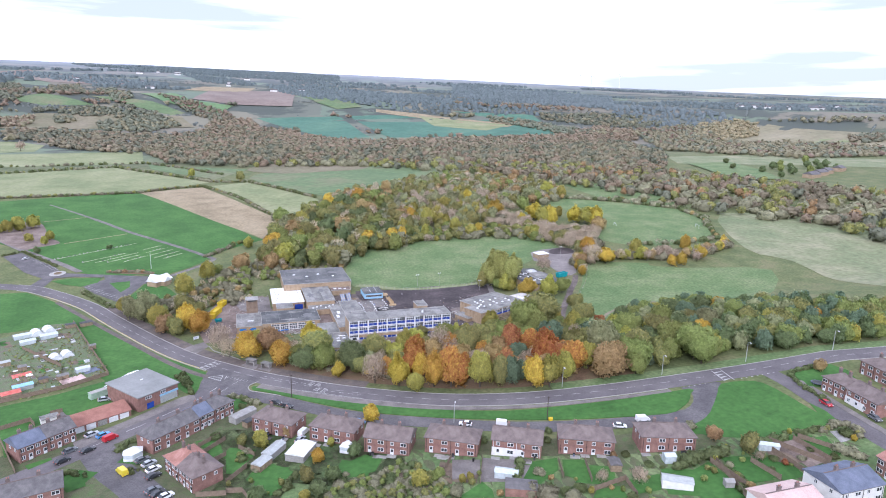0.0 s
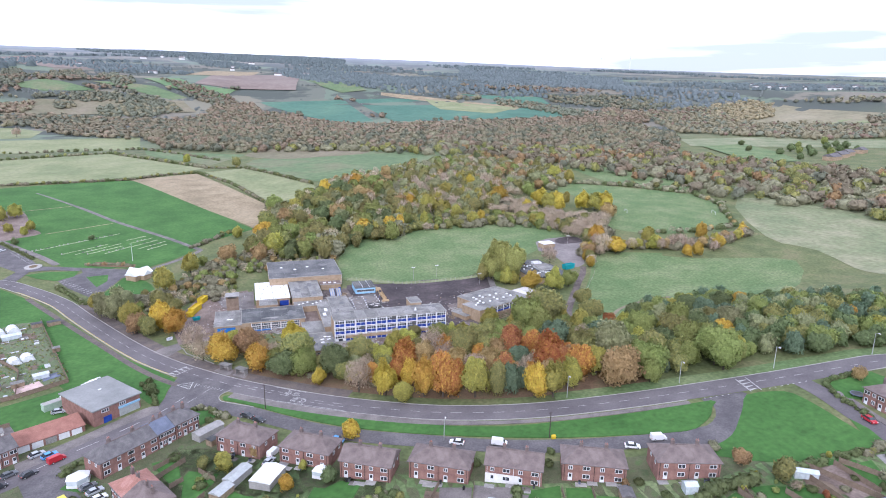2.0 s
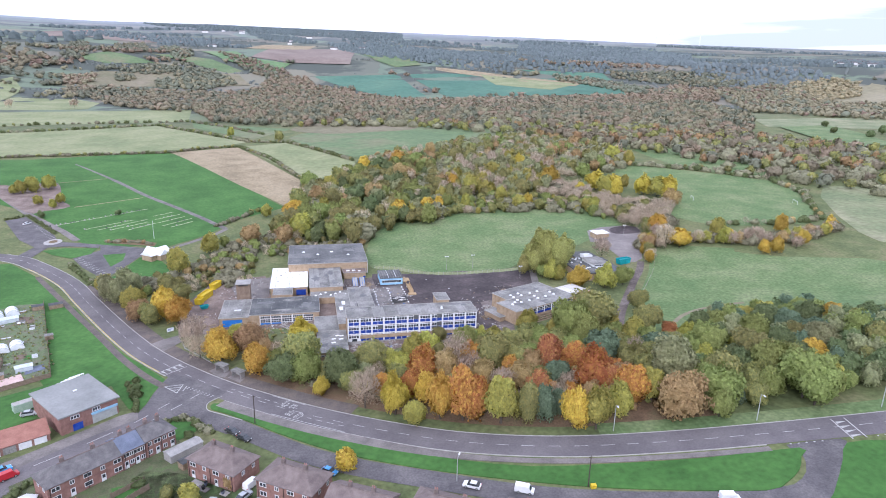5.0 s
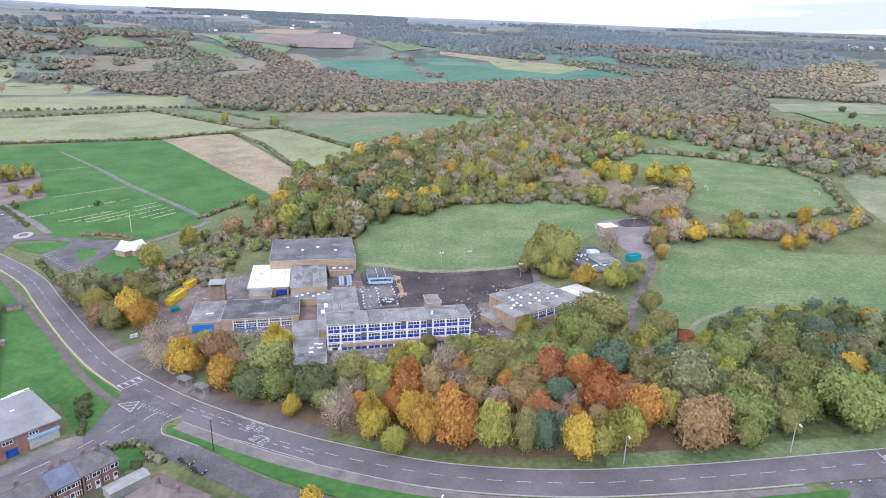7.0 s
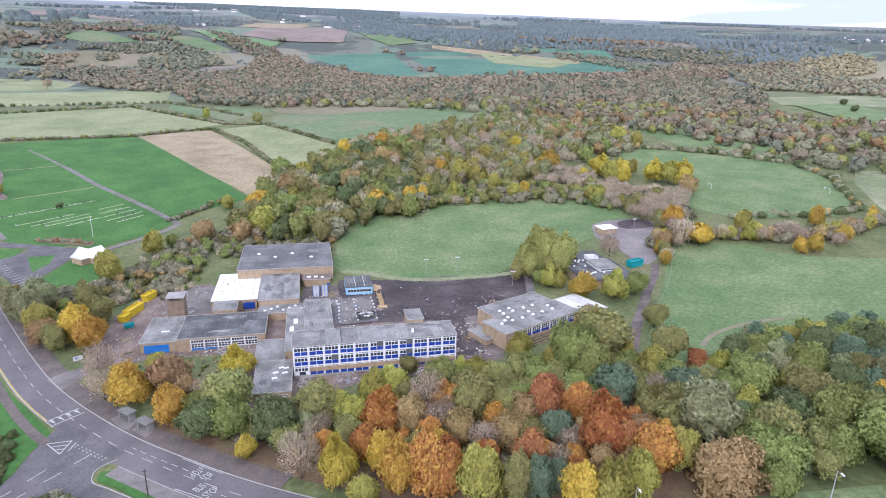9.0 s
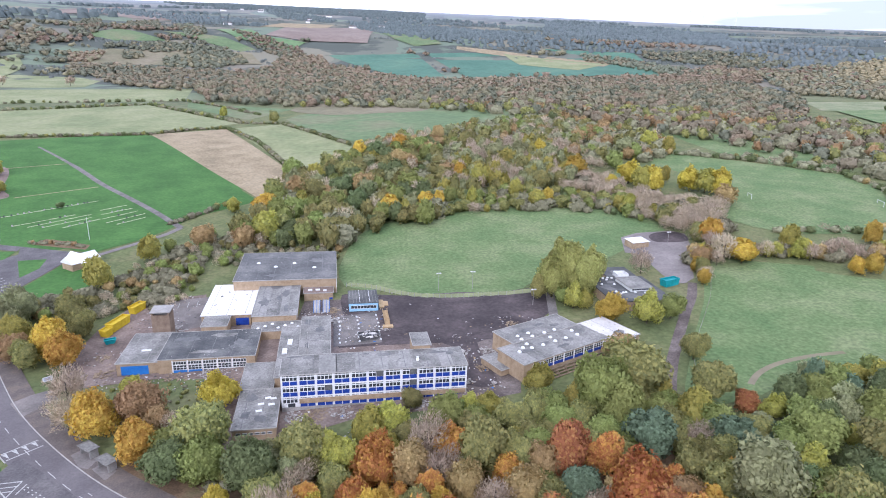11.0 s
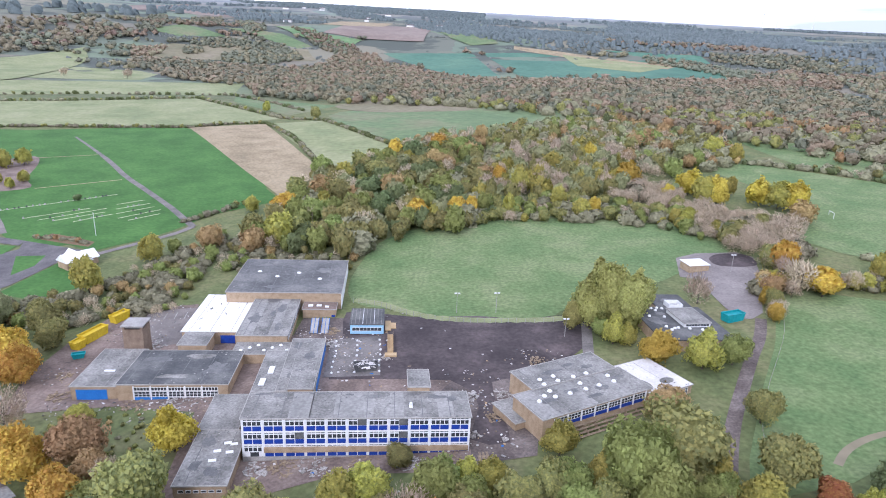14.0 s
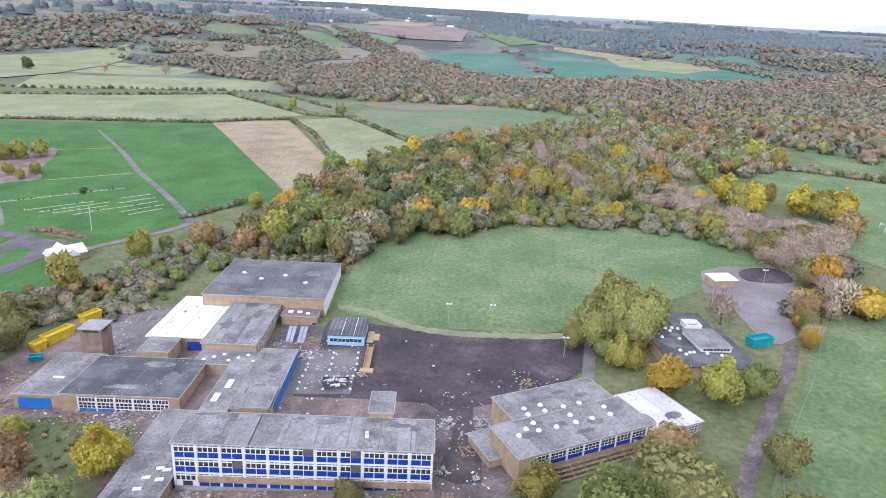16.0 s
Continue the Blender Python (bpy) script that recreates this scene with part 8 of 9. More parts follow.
for x, y, k, h in [(-41.3, -78.1, 'lime', 6), (-25.6, -92.7, 'gold', 4.5), (-29.8, -101.9, 'olive', 5), (-14.4, -93.2, 'dark', 4.5), (-22.7, -103.4, 'dark', 4.5), (-27.4, -109.6, 'dark', 5), (-31.3, -110.1, 'lime', 3.5), (-0.4, -114.9, 'lime', 6), (-43.6, -105.7, 'dark', 4.5), (-47.0, -75.4, 'olive', 4), (-32.6, -74.1, 'copper', 3.5), (-20.6, -84.9, 'lime', 3), (6.2, -112.8, 'green', 3.5)]:
    plant(x, y, k, h, "garden shrubs and trees")
fence(-48.1, -76.7, -43.5, -82.8, "brown timber panel fence between gardens")
fence(-45.9, -88.6, -51.5, -95.1, "brown timber panel fence between gardens")
fence(-51.4, -99.6, -47.2, -100.7, "brown timber panel fence between gardens")
fence(-47.2, -100.7, -45.7, -104.9, "brown timber panel fence between gardens")
fence(8.3, -110.3, 12.9, -104.1, "brown timber panel fence between gardens")
fence(6.4, -114.8, 8.6, -116.6, "brown timber panel fence between gardens")
drape("garden_yard", [(12.6, -105.3), (20.5, -108.2), (17.8, -114.9), (9.3, -114.9)], 0.17, PAVING, "pale gravel back garden", 4)
drape("garden_yard", [(21.5, -107.5), (30.0, -111.9), (24.3, -121.5), (16.4, -118.5)], 0.17, PAVING, "paved back garden of the painted house", 4)
hedge_line([(31.1, -113.3), (28.5, -118.3), (24.9, -124.1)], 2.2, 0.9, 402, "tall clipped hedge between gardens", (("hedge", 3), ("dark", 1)), "low")
drape("garden_lawn", [(27.2, -122.6), (34.5, -114.8), (42.1, -115.6), (39.6, -121.2), (28.4, -127.0)], 0.17, LAWN, "small mown back garden lawn", 4)
drape("garden_lawn", [(43.0, -117.0), (49.0, -119.5), (45.1, -129.6), (39.8, -124.5)], 0.17, LAWN, "small mown back garden lawn", 4)
drape("garden_lawn", [(54.3, -132.4), (64.7, -133.6), (60.5, -139.8), (53.6, -138.9)], 0.17, LAWN, "small mown back garden lawn", 4)
drape("garden_lawn", [(8.1, -123.2), (16.9, -118.7), (18.1, -123.1), (17.3, -126.5)], 0.17, LAWN, "small mown back garden lawn", 4)
drape("garden_lawn", [(41.8, -135.9), (44.6, -133.4), (51.2, -134.1), (50.6, -139.4)], 0.17, LAWN, "small mown back garden lawn", 4)
fence(41.6, -117.5, 38.9, -125.1, "brown timber panel fence between gardens")
fence(48.7, -120.4, 45.3, -129.7, "brown timber panel fence between gardens")
fence(42.6, -133.5, 54.3, -132.3, "brown timber panel fence between gardens")
fence(54.3, -132.3, 52.8, -139.9, "brown timber panel fence between gardens")
fence(21.1, -108.4, 16.0, -119.4, "brown timber panel fence between gardens")
for x, y, k, h in [(30.9, -131.7, 'scrub', 4.5), (27.6, -128.6, 'scrub', 4), (40.6, -131.8, 'hedge', 2.5), (42.4, -133.9, 'lime', 2.2), (47.6, -130.7, 'bare', 4), (56.7, -135.4, 'bare', 5.5), (64.5, -129.3, 'hedge', 2), (14.1, -116.7, 'lime', 2.6), (11.6, -116.8, 'lime', 2.8), (8.1, -121.4, 'scrub', 3), (36.1, -131.0, 'hedge', 2.5), (36.9, -134.0, 'scrub', 3), (61.2, -122.3, 'hedge', 2), (57.4, -121.8, 'copper', 2), (43.5, -106.5, 'hedge', 2.2), (46.9, -101.4, 'hedge', 2), (25.4, -99.3, 'hedge', 2.2)]:
    plant(x, y, k, h, "garden shrubs and trees")
hedge_line([(71.1, -133.6), (79.5, -132.3), (88.7, -133.0)], 3.0, 0.9, 403, "tall dark green hedge behind a garden", (("hedge", 3), ("dark", 1)), "low")
drape("garden_lawn", [(71.4, -136.4), (80.9, -134.2), (80.9, -148.4), (76.7, -152.1), (66.7, -149.7), (69.2, -141.5)], 0.17, LAWN, "small mown back garden lawn", 4)
drape("garden_lawn", [(85.4, -134.0), (91.2, -135.5), (90.9, -148.0), (83.3, -146.6)], 0.17, LAWN, "small mown back garden lawn", 4)
hedge_line([(82.7, -135.3), (83.3, -140.8), (83.1, -146.8)], 1.2, 0.9, 404, "row of low green vegetables and shrubs", (("hedge", 3), ("dark", 1)), "low")
fence(81.4, -134.3, 82.0, -147.9, "brown timber panel fence between gardens")
fence(91.5, -138.9, 92.3, -148.6, "brown timber panel fence between gardens")
fence(100.8, -134.0, 100.6, -149.4, "brown timber panel fence between gardens")
fence(111.0, -135.2, 111.0, -147.9, "brown timber panel fence between gardens")
drape("garden_yard", [(101.5, -135.6), (107.6, -134.9), (111.0, -135.3), (111.9, -147.3), (103.4, -147.6), (104.1, -140.3)], 0.17, EARTH, "bare trodden garden plot", 4)
drape("garden_lawn", [(94.0, -142.2), (100.9, -143.2), (99.5, -149.9), (92.6, -149.7)], 0.17, LAWN, "small mown back garden lawn", 4)
drape("garden_lawn", [(114.0, -136.8), (120.9, -137.7), (116.8, -146.3), (112.9, -147.7)], 0.17, LAWN, "small mown back garden lawn", 4)
hedge_line([(121.1, -136.0), (128.5, -134.5), (132.0, -136.4), (130.5, -140.8), (125.5, -143.2)], 1.9, 0.9, 405, "brown-green beech hedge at the corner", (("scrub", 3), ("olive", 1)), "low")
hedge_line([(117.7, -144.5), (119.1, -146.8), (118.9, -150.6)], 2.4, 0.9, 406, "unclipped brown hedge beside the drive", (("scrub", 3), ("olive", 1)), "low")
drape("garden_yard", [(123.8, -136.6), (128.7, -137.8), (128.4, -142.6), (121.7, -142.3)], 0.17, CONCRETE, "cracked concrete garden slab", 4)
hedge_line([(112.1, -132.0), (116.7, -134.3), (123.6, -134.5)], 1.6, 0.9, 407, "low green hedge along the lawn", (("hedge", 3), ("dark", 1)), "low")
hedge_line([(101.6, -133.1), (106.0, -133.3), (110.9, -133.8)], 2.2, 0.9, 408, "dark clipped hedge by the lawn", (("hedge", 3), ("dark", 1)), "low")
hedge_line([(143.3, -103.6), (141.3, -108.8), (139.4, -115.5), (138.7, -120.8), (139.1, -124.9)], 1.5, 0.9, 409, "clipped green roadside hedge", (("hedge", 3), ("dark", 1)), "low")
hedge_line([(143.9, -103.0), (151.7, -102.8), (158.8, -104.1)], 1.5, 0.9, 410, "clipped green roadside hedge", (("hedge", 3), ("dark", 1)), "low")
drape("garden_lawn", [(143.9, -105.3), (151.4, -104.0), (158.2, -105.2), (155.1, -109.0), (144.9, -115.5), (142.1, -113.1)], 0.17, LAWN, "small mown back garden lawn", 4)
TRAMPOLINE = (145.9, -113.0)
for x, y, k, h in [(98.8, -143.9, 'rust', 2.2), (94.3, -139.1, 'bare', 3), (125.5, -143.0, 'yellow', 2.2), (112.6, -132.3, 'lime', 2), (113.7, -147.0, 'hedge', 1.8), (88.8, -117.1, 'scrub', 2.5)]:
    plant(x, y, k, h, "garden shrubs and trees")
drape("garden_lawn", [(-120.9, -45.8), (-114.6, -38.2), (-112.5, -41.8), (-117.1, -45.8), (-113.7, -59.4), (-115.6, -60.0)], 0.17, LAWN, "small mown back garden lawn", 4)
fence(-122.5, -40.4, -115.0, -36.4, "bright orange-brown panel fence round a lawn")
fence(-115.0, -36.4, -112.6, -40.8, "bright orange-brown panel fence round a lawn")
drape("garden_yard", [(-110.8, -32.0), (-106.5, -31.8), (-102.4, -39.2), (-107.5, -40.5)], 0.17, PAVING, "paved back yard behind the terrace", 4)
drape("garden_lawn", [(-104.4, -30.2), (-100.0, -26.7), (-91.1, -29.6), (-89.3, -28.5), (-100.8, -35.2)], 0.17, LAWN, "small mown back garden lawn", 4)
hedge_line([(-83.2, -66.8), (-82.0, -63.5), (-78.6, -60.7)], 1.6, 0.9, 411, "clipped hedge round the corner garden", (("hedge", 3), ("dark", 1)), "low")
hedge_line([(-76.4, -79.3), (-78.2, -81.4), (-78.3, -77.6)], 1.4, 0.9, 412, "rounded green hedge beside the conservatory", (("hedge", 3), ("dark", 1)), "low")
drape("garden_lawn", [(-96.7, -79.2), (-94.5, -75.2), (-89.8, -80.4), (-88.9, -83.8), (-93.2, -85.8)], 0.17, LAWN, "small mown back garden lawn", 4)
drape("garden_lawn", [(-61.1, -67.8), (-54.5, -66.9), (-52.4, -78.3), (-55.3, -79.7)], 0.17, LAWN, "small mown back garden lawn", 4)
hedge_line([(-97.5, -76.7), (-94.5, -75.0), (-89.5, -79.3)], 1.3, 0.9, 413, "low hedge round the corner lawn", (("hedge", 3), ("dark", 1)), "low")
hedge_line([(-71.2, -12.7), (-67.2, -21.8), (-63.7, -32.0)], 1.6, 0.9, 414, "bushy hedge beside the workshop", (("hedge", 3), ("dark", 1)), "low")
fence(-109.7, -33.6, -106.4, -32.3, "brown timber panel fence between gardens")
fence(-60.0, -71.8, -53.8, -66.9, "brown timber panel fence between gardens")
fence(-54.9, -82.0, -51.7, -79.7, "brown timber panel fence between gardens")
fence(-59.3, -98.7, -51.4, -100.6, "brown timber panel fence between gardens")
fence(-120.1, -48.5, -109.6, -70.8, "brown timber panel fence between gardens")
drape("garden_lawn", [(-108.4, -66.9), (-102.3, -64.3), (-101.4, -65.7), (-106.7, -69.6)], 0.17, LAWN, "small mown back garden lawn", 4)
ALLOT_WEEDS = [(-143.9, 34.4), (-143.4, 47.6), (-135.9, 65.1), (-124.9, 66.0), (-116.7, 49.5), (-97.6, 2.0), (-98.0, -3.6), (-111.2, -11.8), (-115.9, -15.3), (-124.3, -17.4), (-135.5, 6.3)]
wood("allotment_weeds", scatter(ALLOT_WEEDS, 2.0, 78, 0.8), [("scrub", 1), ("olive", 2), ("pine", 3), ("green", 2.5)], 0.3, 0.8, 78, "weeds and vegetables on the allotment plots", 1.3, "weeds", "low")
ob = thing("trampoline", at(*TRAMPOLINE), "round dark blue trampoline on a lawn", "trampoline")
part("mat", Solid().tube((0, 0, 0.7), (0, 0, 0.74), 1.7, 1.7, 20), FELT_DARK, ob)
part("pad", Solid().tube((0, 0, 0.62), (0, 0, 0.72), 2.05, 2.05, 20), SLATE_BLUE, ob, "blue padded rim")
for k in range(4):
    a = k * math.pi / 2
    part("leg", Solid().tube((1.7 * math.cos(a), 1.7 * math.sin(a), -0.1), (1.7 * math.cos(a), 1.7 * math.sin(a), 0.65), 0.05, 0.05, 6), STEEL, ob)
ob = thing("shipping_container", at(-97.0, -22.5, 35), "pale green steel container in the store yard", "container")
part("body", Solid().box(-3, -1.3, 0, 3, 1.3, 2.4), mat("pale_green_steel", [(0.3, 0.42, 0.32), (0.42, 0.52, 0.42)], 0.6, 0.6), ob)
part("roof", Solid().box(-2.9, -1.2, 2.4, 2.9, 1.2, 2.46), KERB, ob)
for k in range(9):
    ob = thing("shelf_rack", at(-93.6 + 0.8 * k, -18.6 + 1.25 * k, 40), "white slatted rack in the store yard", "rack", "store racks")
    for zz in (0.9, 1.9, 2.6):
        part("shelf", Solid().box(-2.2, -0.35, zz, 2.2, 0.35, zz + 0.08), WHITE, ob)
    for xx in (-2.1, 2.1):
        part("upright", Solid().box(xx - 0.06, -0.3, -0.2, xx + 0.06, 0.3, 2.6), WHITE, ob)
ob = heap(-92.5, -22.5, 2.6, 1.0, 30, 91, TYRE, "black heap of scrap in the store yard")
drape("garden_ground", [(-120, -62), (-108, -50), (-52, -46), (-40, -62), (-10, -82), (20, -97), (60, -110), (88, -117), (108, -126), (125, -140), (125, -172), (60, -176), (0, -150), (-60, -122), (-120, -112)], 0.06, GARDEN, "trodden grass and soil of the back gardens", 5)
GARDEN_STRIP = [(-46, -76), (-30, -88), (-12, -100), (8, -110), (28, -117), (50, -124), (75, -132), (96, -130), (120, -140), (112, -155), (60, -150), (20, -135), (-20, -118), (-56, -100)]
HOMES = [(x + 4 * math.sin(radians(-tn)), y + 4 * math.cos(radians(tn))) for x, y, tn, *_ in ROW]
clutter = [q for q in scatter(GARDEN_STRIP, 4.2, 81, 0.5) if all(math.hypot(q[0] - a, q[1] - b) > 9.5 for a, b in HOMES) and (q[0] * 3 + q[1] * 2) % 17 > 6]
wood("garden_shrubs", clutter, [("hedge", 3), ("green", 2), ("olive", 2), ("scrub", 2), ("copper", 0.7), ("lime", 0.5)], 0.9, 2.4, 82, "mixed shrubs along the garden edges", 1.1, "shrubs", "mid")
rng_k = random.Random(83)
for k in range(44):
    x, y, tn, L, *_ = ROW[k % 7]
    u = rng_k.uniform(-L / 2, L / 2)
    v = -rng_k.uniform(0.8, 2.6)
    px, py = x + u * math.cos(radians(tn)) - v * math.sin(radians(tn)), y + u * math.sin(radians(tn)) + v * math.cos(radians(tn))
    if k % 3 == 0:
        ob = thing("wheelie_bin", at(px, py, tn), "dark plastic wheelie bin behind a house", "bin", "wheelie bins")
        part("tub", Solid().add([(-0.22, -0.26, 0), (0.22, -0.26, 0), (0.22, 0.26, 0), (-0.22, 0.26, 0), (-0.29, -0.36, 1.0), (0.29, -0.36, 1.0), (0.29, 0.36, 1.0), (-0.29, 0.36, 1.0)], [(0, 3, 2, 1), (4, 5, 6, 7), (0, 1, 5, 4), (1, 2, 6, 5), (2, 3, 7, 6), (3, 0, 4, 7)]), rng_k.choice([TYRE, SLATE_BLUE, FELT_DARK]), ob)
        part("lid", Solid().box(-0.31, -0.4, 1.0, 0.31, 0.38, 1.08), TYRE, ob)
    else:
        ob = thing("patio_slab", at(px, py, tn), "small paved slab behind a house", "paving", "patio slabs")
        part("slab", Solid().box(-rng_k.uniform(0.8, 1.8), -0.8, -0.1, rng_k.uniform(0.8, 1.8), 0.8, 0.2), rng_k.choice([CONCRETE, PAVING, KERB]), ob)
for k in range(70):
    x, y = rng_k.uniform(-160, -100), rng_k.uniform(-16, 64)
    if not inside(x, y, [(-152, 50), (-134, 63), (-127, 62), (-101, 0), (-113, -8), (-132, -14), (-160, -18)]):
        continue
    w, d, h = rng_k.uniform(0.5, 1.6), rng_k.uniform(0.3, 0.9), rng_k.uniform(0.25, 0.9)
    ob = thing("cold_frame" if k % 2 else "compost_bin", at(x, y, 25 + rng_k.choice((0, 90))), "low glazed cold frame on an allotment" if k % 2 else "makeshift timber compost bin on an allotment", "garden frame", "allotment frames")
    part("side_board", Solid().box(-w, -d, -0.1, w, -d + 0.08, h).box(-w, d - 0.08, -0.1, w, d, h).box(-w, -d + 0.08, -0.1, -w + 0.08, d - 0.08, h).box(w - 0.08, -d + 0.08, -0.1, w, d - 0.08, h), rng_k.choice([TIMBER, FENCE, WHITE, CONCRETE]), ob)
    part("top", Solid().box(-w + 0.02, -d + 0.02, h * 0.9, w - 0.02, d - 0.02, h * 0.95), rng_k.choice([GREENHOUSE, FELT_DARK, SOIL, POLY, STEEL]), ob)


# ---- cemetery, car park, lodge ----
CAR_PARK_W = [(-195.5, 207.9), (-186.8, 215.7), (-156.5, 174), (-150.3, 161.5), (-142.7, 158.8), (-126.1, 153), (-125.6, 147), (-141.3, 151.8), (-147.4, 151.9), (-152.2, 151.1), (-153.9, 134), (-162, 138), (-159.2, 152.7), (-172.1, 167.1)]
APRON = [(-132.9, 130.1), (-123.3, 142.6), (-126.7, 153.2), (-99.4, 142.7), (-90, 140), (-92, 130), (-100.5, 128), (-103, 116), (-106, 104), (-110, 97.1), (-124.4, 115.7)]
drape("car_park", CAR_PARK_W, 0.14, LANE_TAR, "grey tarmac car park with painted bays", 6, "car park")
drape("car_park", APRON, 0.15, LANE_TAR, "grey tarmac car park by the cemetery lodge", 6, "car park")
drape("lawn", [(-152.8, 145.6), (-142.7, 149), (-126, 146.3), (-126.3, 136.9), (-133.9, 130.3), (-145.2, 137.6)], 0.17, LAWN, "mown lawn between the car parks", 4)
drape("flower_bed", [(-119.9, 134.2), (-108.9, 135.3), (-107.3, 123.8), (-110.7, 114)], 0.19, LAWN, "green bed on the car park", 4)
drape("lawn", [(-100, 127), (-92, 127), (-84, 112), (-80, 100), (-92, 92), (-106, 97), (-104, 108)], 0.12, LAWN, "lawn below the lodge", 5)
drape("roundabout", smooth_ring([(-152.9 + 4.6 * math.cos(a), 161 + 5.6 * math.sin(a)) for a in (0, 1.05, 2.1, 3.14, 4.19, 5.24)], 3), 0.2, KERB, "pale paved turning circle", 3)
drape("flower_bed", smooth_ring([(-152.9 + 2.2 * math.cos(a), 161.6 + 2.8 * math.sin(a)) for a in (0, 1.05, 2.1, 3.14, 4.19, 5.24)], 3), 0.24, LITTER, "small planted bed on the turning circle", 3)
drape("leaf_bed", [(-124, 156), (-106, 149), (-97, 146), (-97, 152), (-108, 158), (-120, 163)], 0.16, LITTER, "bed of brown shrubs by the cemetery", 5)
for i in range(12):
    u = i / 11
    dashes([(-131.5 + 22.2 * u, 127.9 - 29.4 * u), (-127.9 + 22.2 * u, 131.6 - 29.4 * u)], 100, 4.6, 0.12, PAINT, "white parking bay line", "bay_line", 0.19)
    dashes([(-174.8 + 17.7 * u, 195.0 - 27.1 * u), (-171 + 17.7 * u, 199.6 - 27.1 * u)], 100, 4.6, 0.12, PAINT, "white parking bay line", "bay_line", 0.18)
hedge_line([(-130.8, 119.9), (-120.2, 103.1), (-110, 86.2)], 2.0, 1.3, 62, "dark shrubs along the roadside", (("hedge", 3), ("scrub", 2)))
hedge_line([(-124, 157), (-108, 154), (-98, 149)], 1.8, 1.3, 63, "low brown shrubs in a bed", (("copper", 2), ("scrub", 3)))
hedge_line([(-196, 210), (-186, 218), (-156, 176)], 1.6, 1.4, 64, "clipped dark hedge round the car park", (("hedge", 3), ("dark", 1)))
car(-180, 199, 60, "white", "white car in the cemetery car park")
ribbon("cemetery_path", smooth_ring([(-235, 287), (-193, 229), (-173, 204), (-155, 182), (-141, 162)], 4, False), 2.0, 0.17, PAVING, "tarmac path along the cemetery edge", category="path")
for line in ([(-166, 237), (-147, 248), (-128, 259)], [(-201, 307), (-168, 320)]):
    ribbon("mown_strip", smooth_ring(line, 5, False), 0.55, 0.16, STUBBLE, "thin bleached strip across the cemetery lawn", category="path")
ribbon("cemetery_path", smooth_ring(CEM_PATH_A, 6, False), [0.9, 0.9, 1.0, 1.1, 1.2, 1.3] + [1.7] * 31, 0.18, TARMAC, "narrow path across the cemetery lawn", category="path")
ribbon("cemetery_path", smooth_ring(CEM_PATH_B, 4, False), 1.6, 0.16, PAVING, "grey path beside the cemetery", category="path")
lodge = thing("lodge", at(-91.5, 125.5, 52), "small lodge with a white cross-gabled roof", "house")
part("wall", Solid().box(-6, -3.5, -0.6, 6, 3.5, 2.8).box(-2.4, -6, -0.6, 2.4, 6, 2.8), BRICK, lodge)
s = Solid()
for L, W, rt in ((6.5, 4.0, 0), (6.5, 2.9, 1)):
    p = [(-L, -W, 2.8), (L, -W, 2.8), (L, W, 2.8), (-L, W, 2.8), (-L, 0, 5.6), (L, 0, 5.6)]
    if rt:
        p = [(-y_, x_, z_ + 0.02) for x_, y_, z_ in p]
    s.add(p, [(0, 1, 5, 4), (2, 3, 4, 5), (1, 2, 5), (3, 0, 4), (3, 2, 1, 0)])
part("roof", s, WHITE, lodge, "pale white tiled roof")
flag = thing("flagpole", at(-100, 160), "slim white flagpole in a shrub bed", "pole")
part("pole", Solid().tube((0, 0, 0), (0, 0, 11), 0.12, 0.07), WHITE, flag)
STONE_W = Solid().box(-0.35, -0.08, 0, 0.35, 0.08, 0.8).box(-0.4, -0.4, 0, 0.4, -0.08, 0.1).mesh("headstone", KERB)
STONE_B = Solid().box(-0.35, -0.08, 0, 0.35, 0.08, 0.8).box(-0.4, -0.4, 0, 0.4, -0.08, 0.1).mesh("headstone", FELT_DARK)
rng_c = random.Random(41)
strip = mat("grave_strip", [(0.4, 0.42, 0.26), (0.55, 0.55, 0.4)], 0.3, 0.9)
for xa, ya, xb, yb in GRAVE_ROWS:
    a, b = Vector((xa, ya)), Vector((xb, yb))
    n = max(4, int((b - a).length / 2.6))
    ribbon("grave_row", [tuple(a + (b - a) * i / n) for i in range(n + 1)], 0.3, 0.17, strip, "pale concrete strip of a grave row", category="grave row")
    for i in range(n):
        q = a + (b - a) * ((i + rng_c.uniform(-0.25, 0.25)) / n)
        if rng_c.random() < (0.8 if (xa, ya) == GRAVE_ROWS[0][:2] else 0.3):
            ob = new("headstone", STONE_B if rng_c.random() < 0.45 else STONE_W)
            ob.matrix_world = at(q.x, q.y, 30, 0.1)
            tagged(ob, "small upright headstone on the lawn", "headstone", "headstones")
for x, y, k, h in CEMETERY_TREES:
    plant(x, y, k, h, "cemetery trees")
drape("earth_patch", smooth_ring(CEM_EARTH, 3), 0.2, EARTH, "bare pinkish earth patch with young trees", 8)

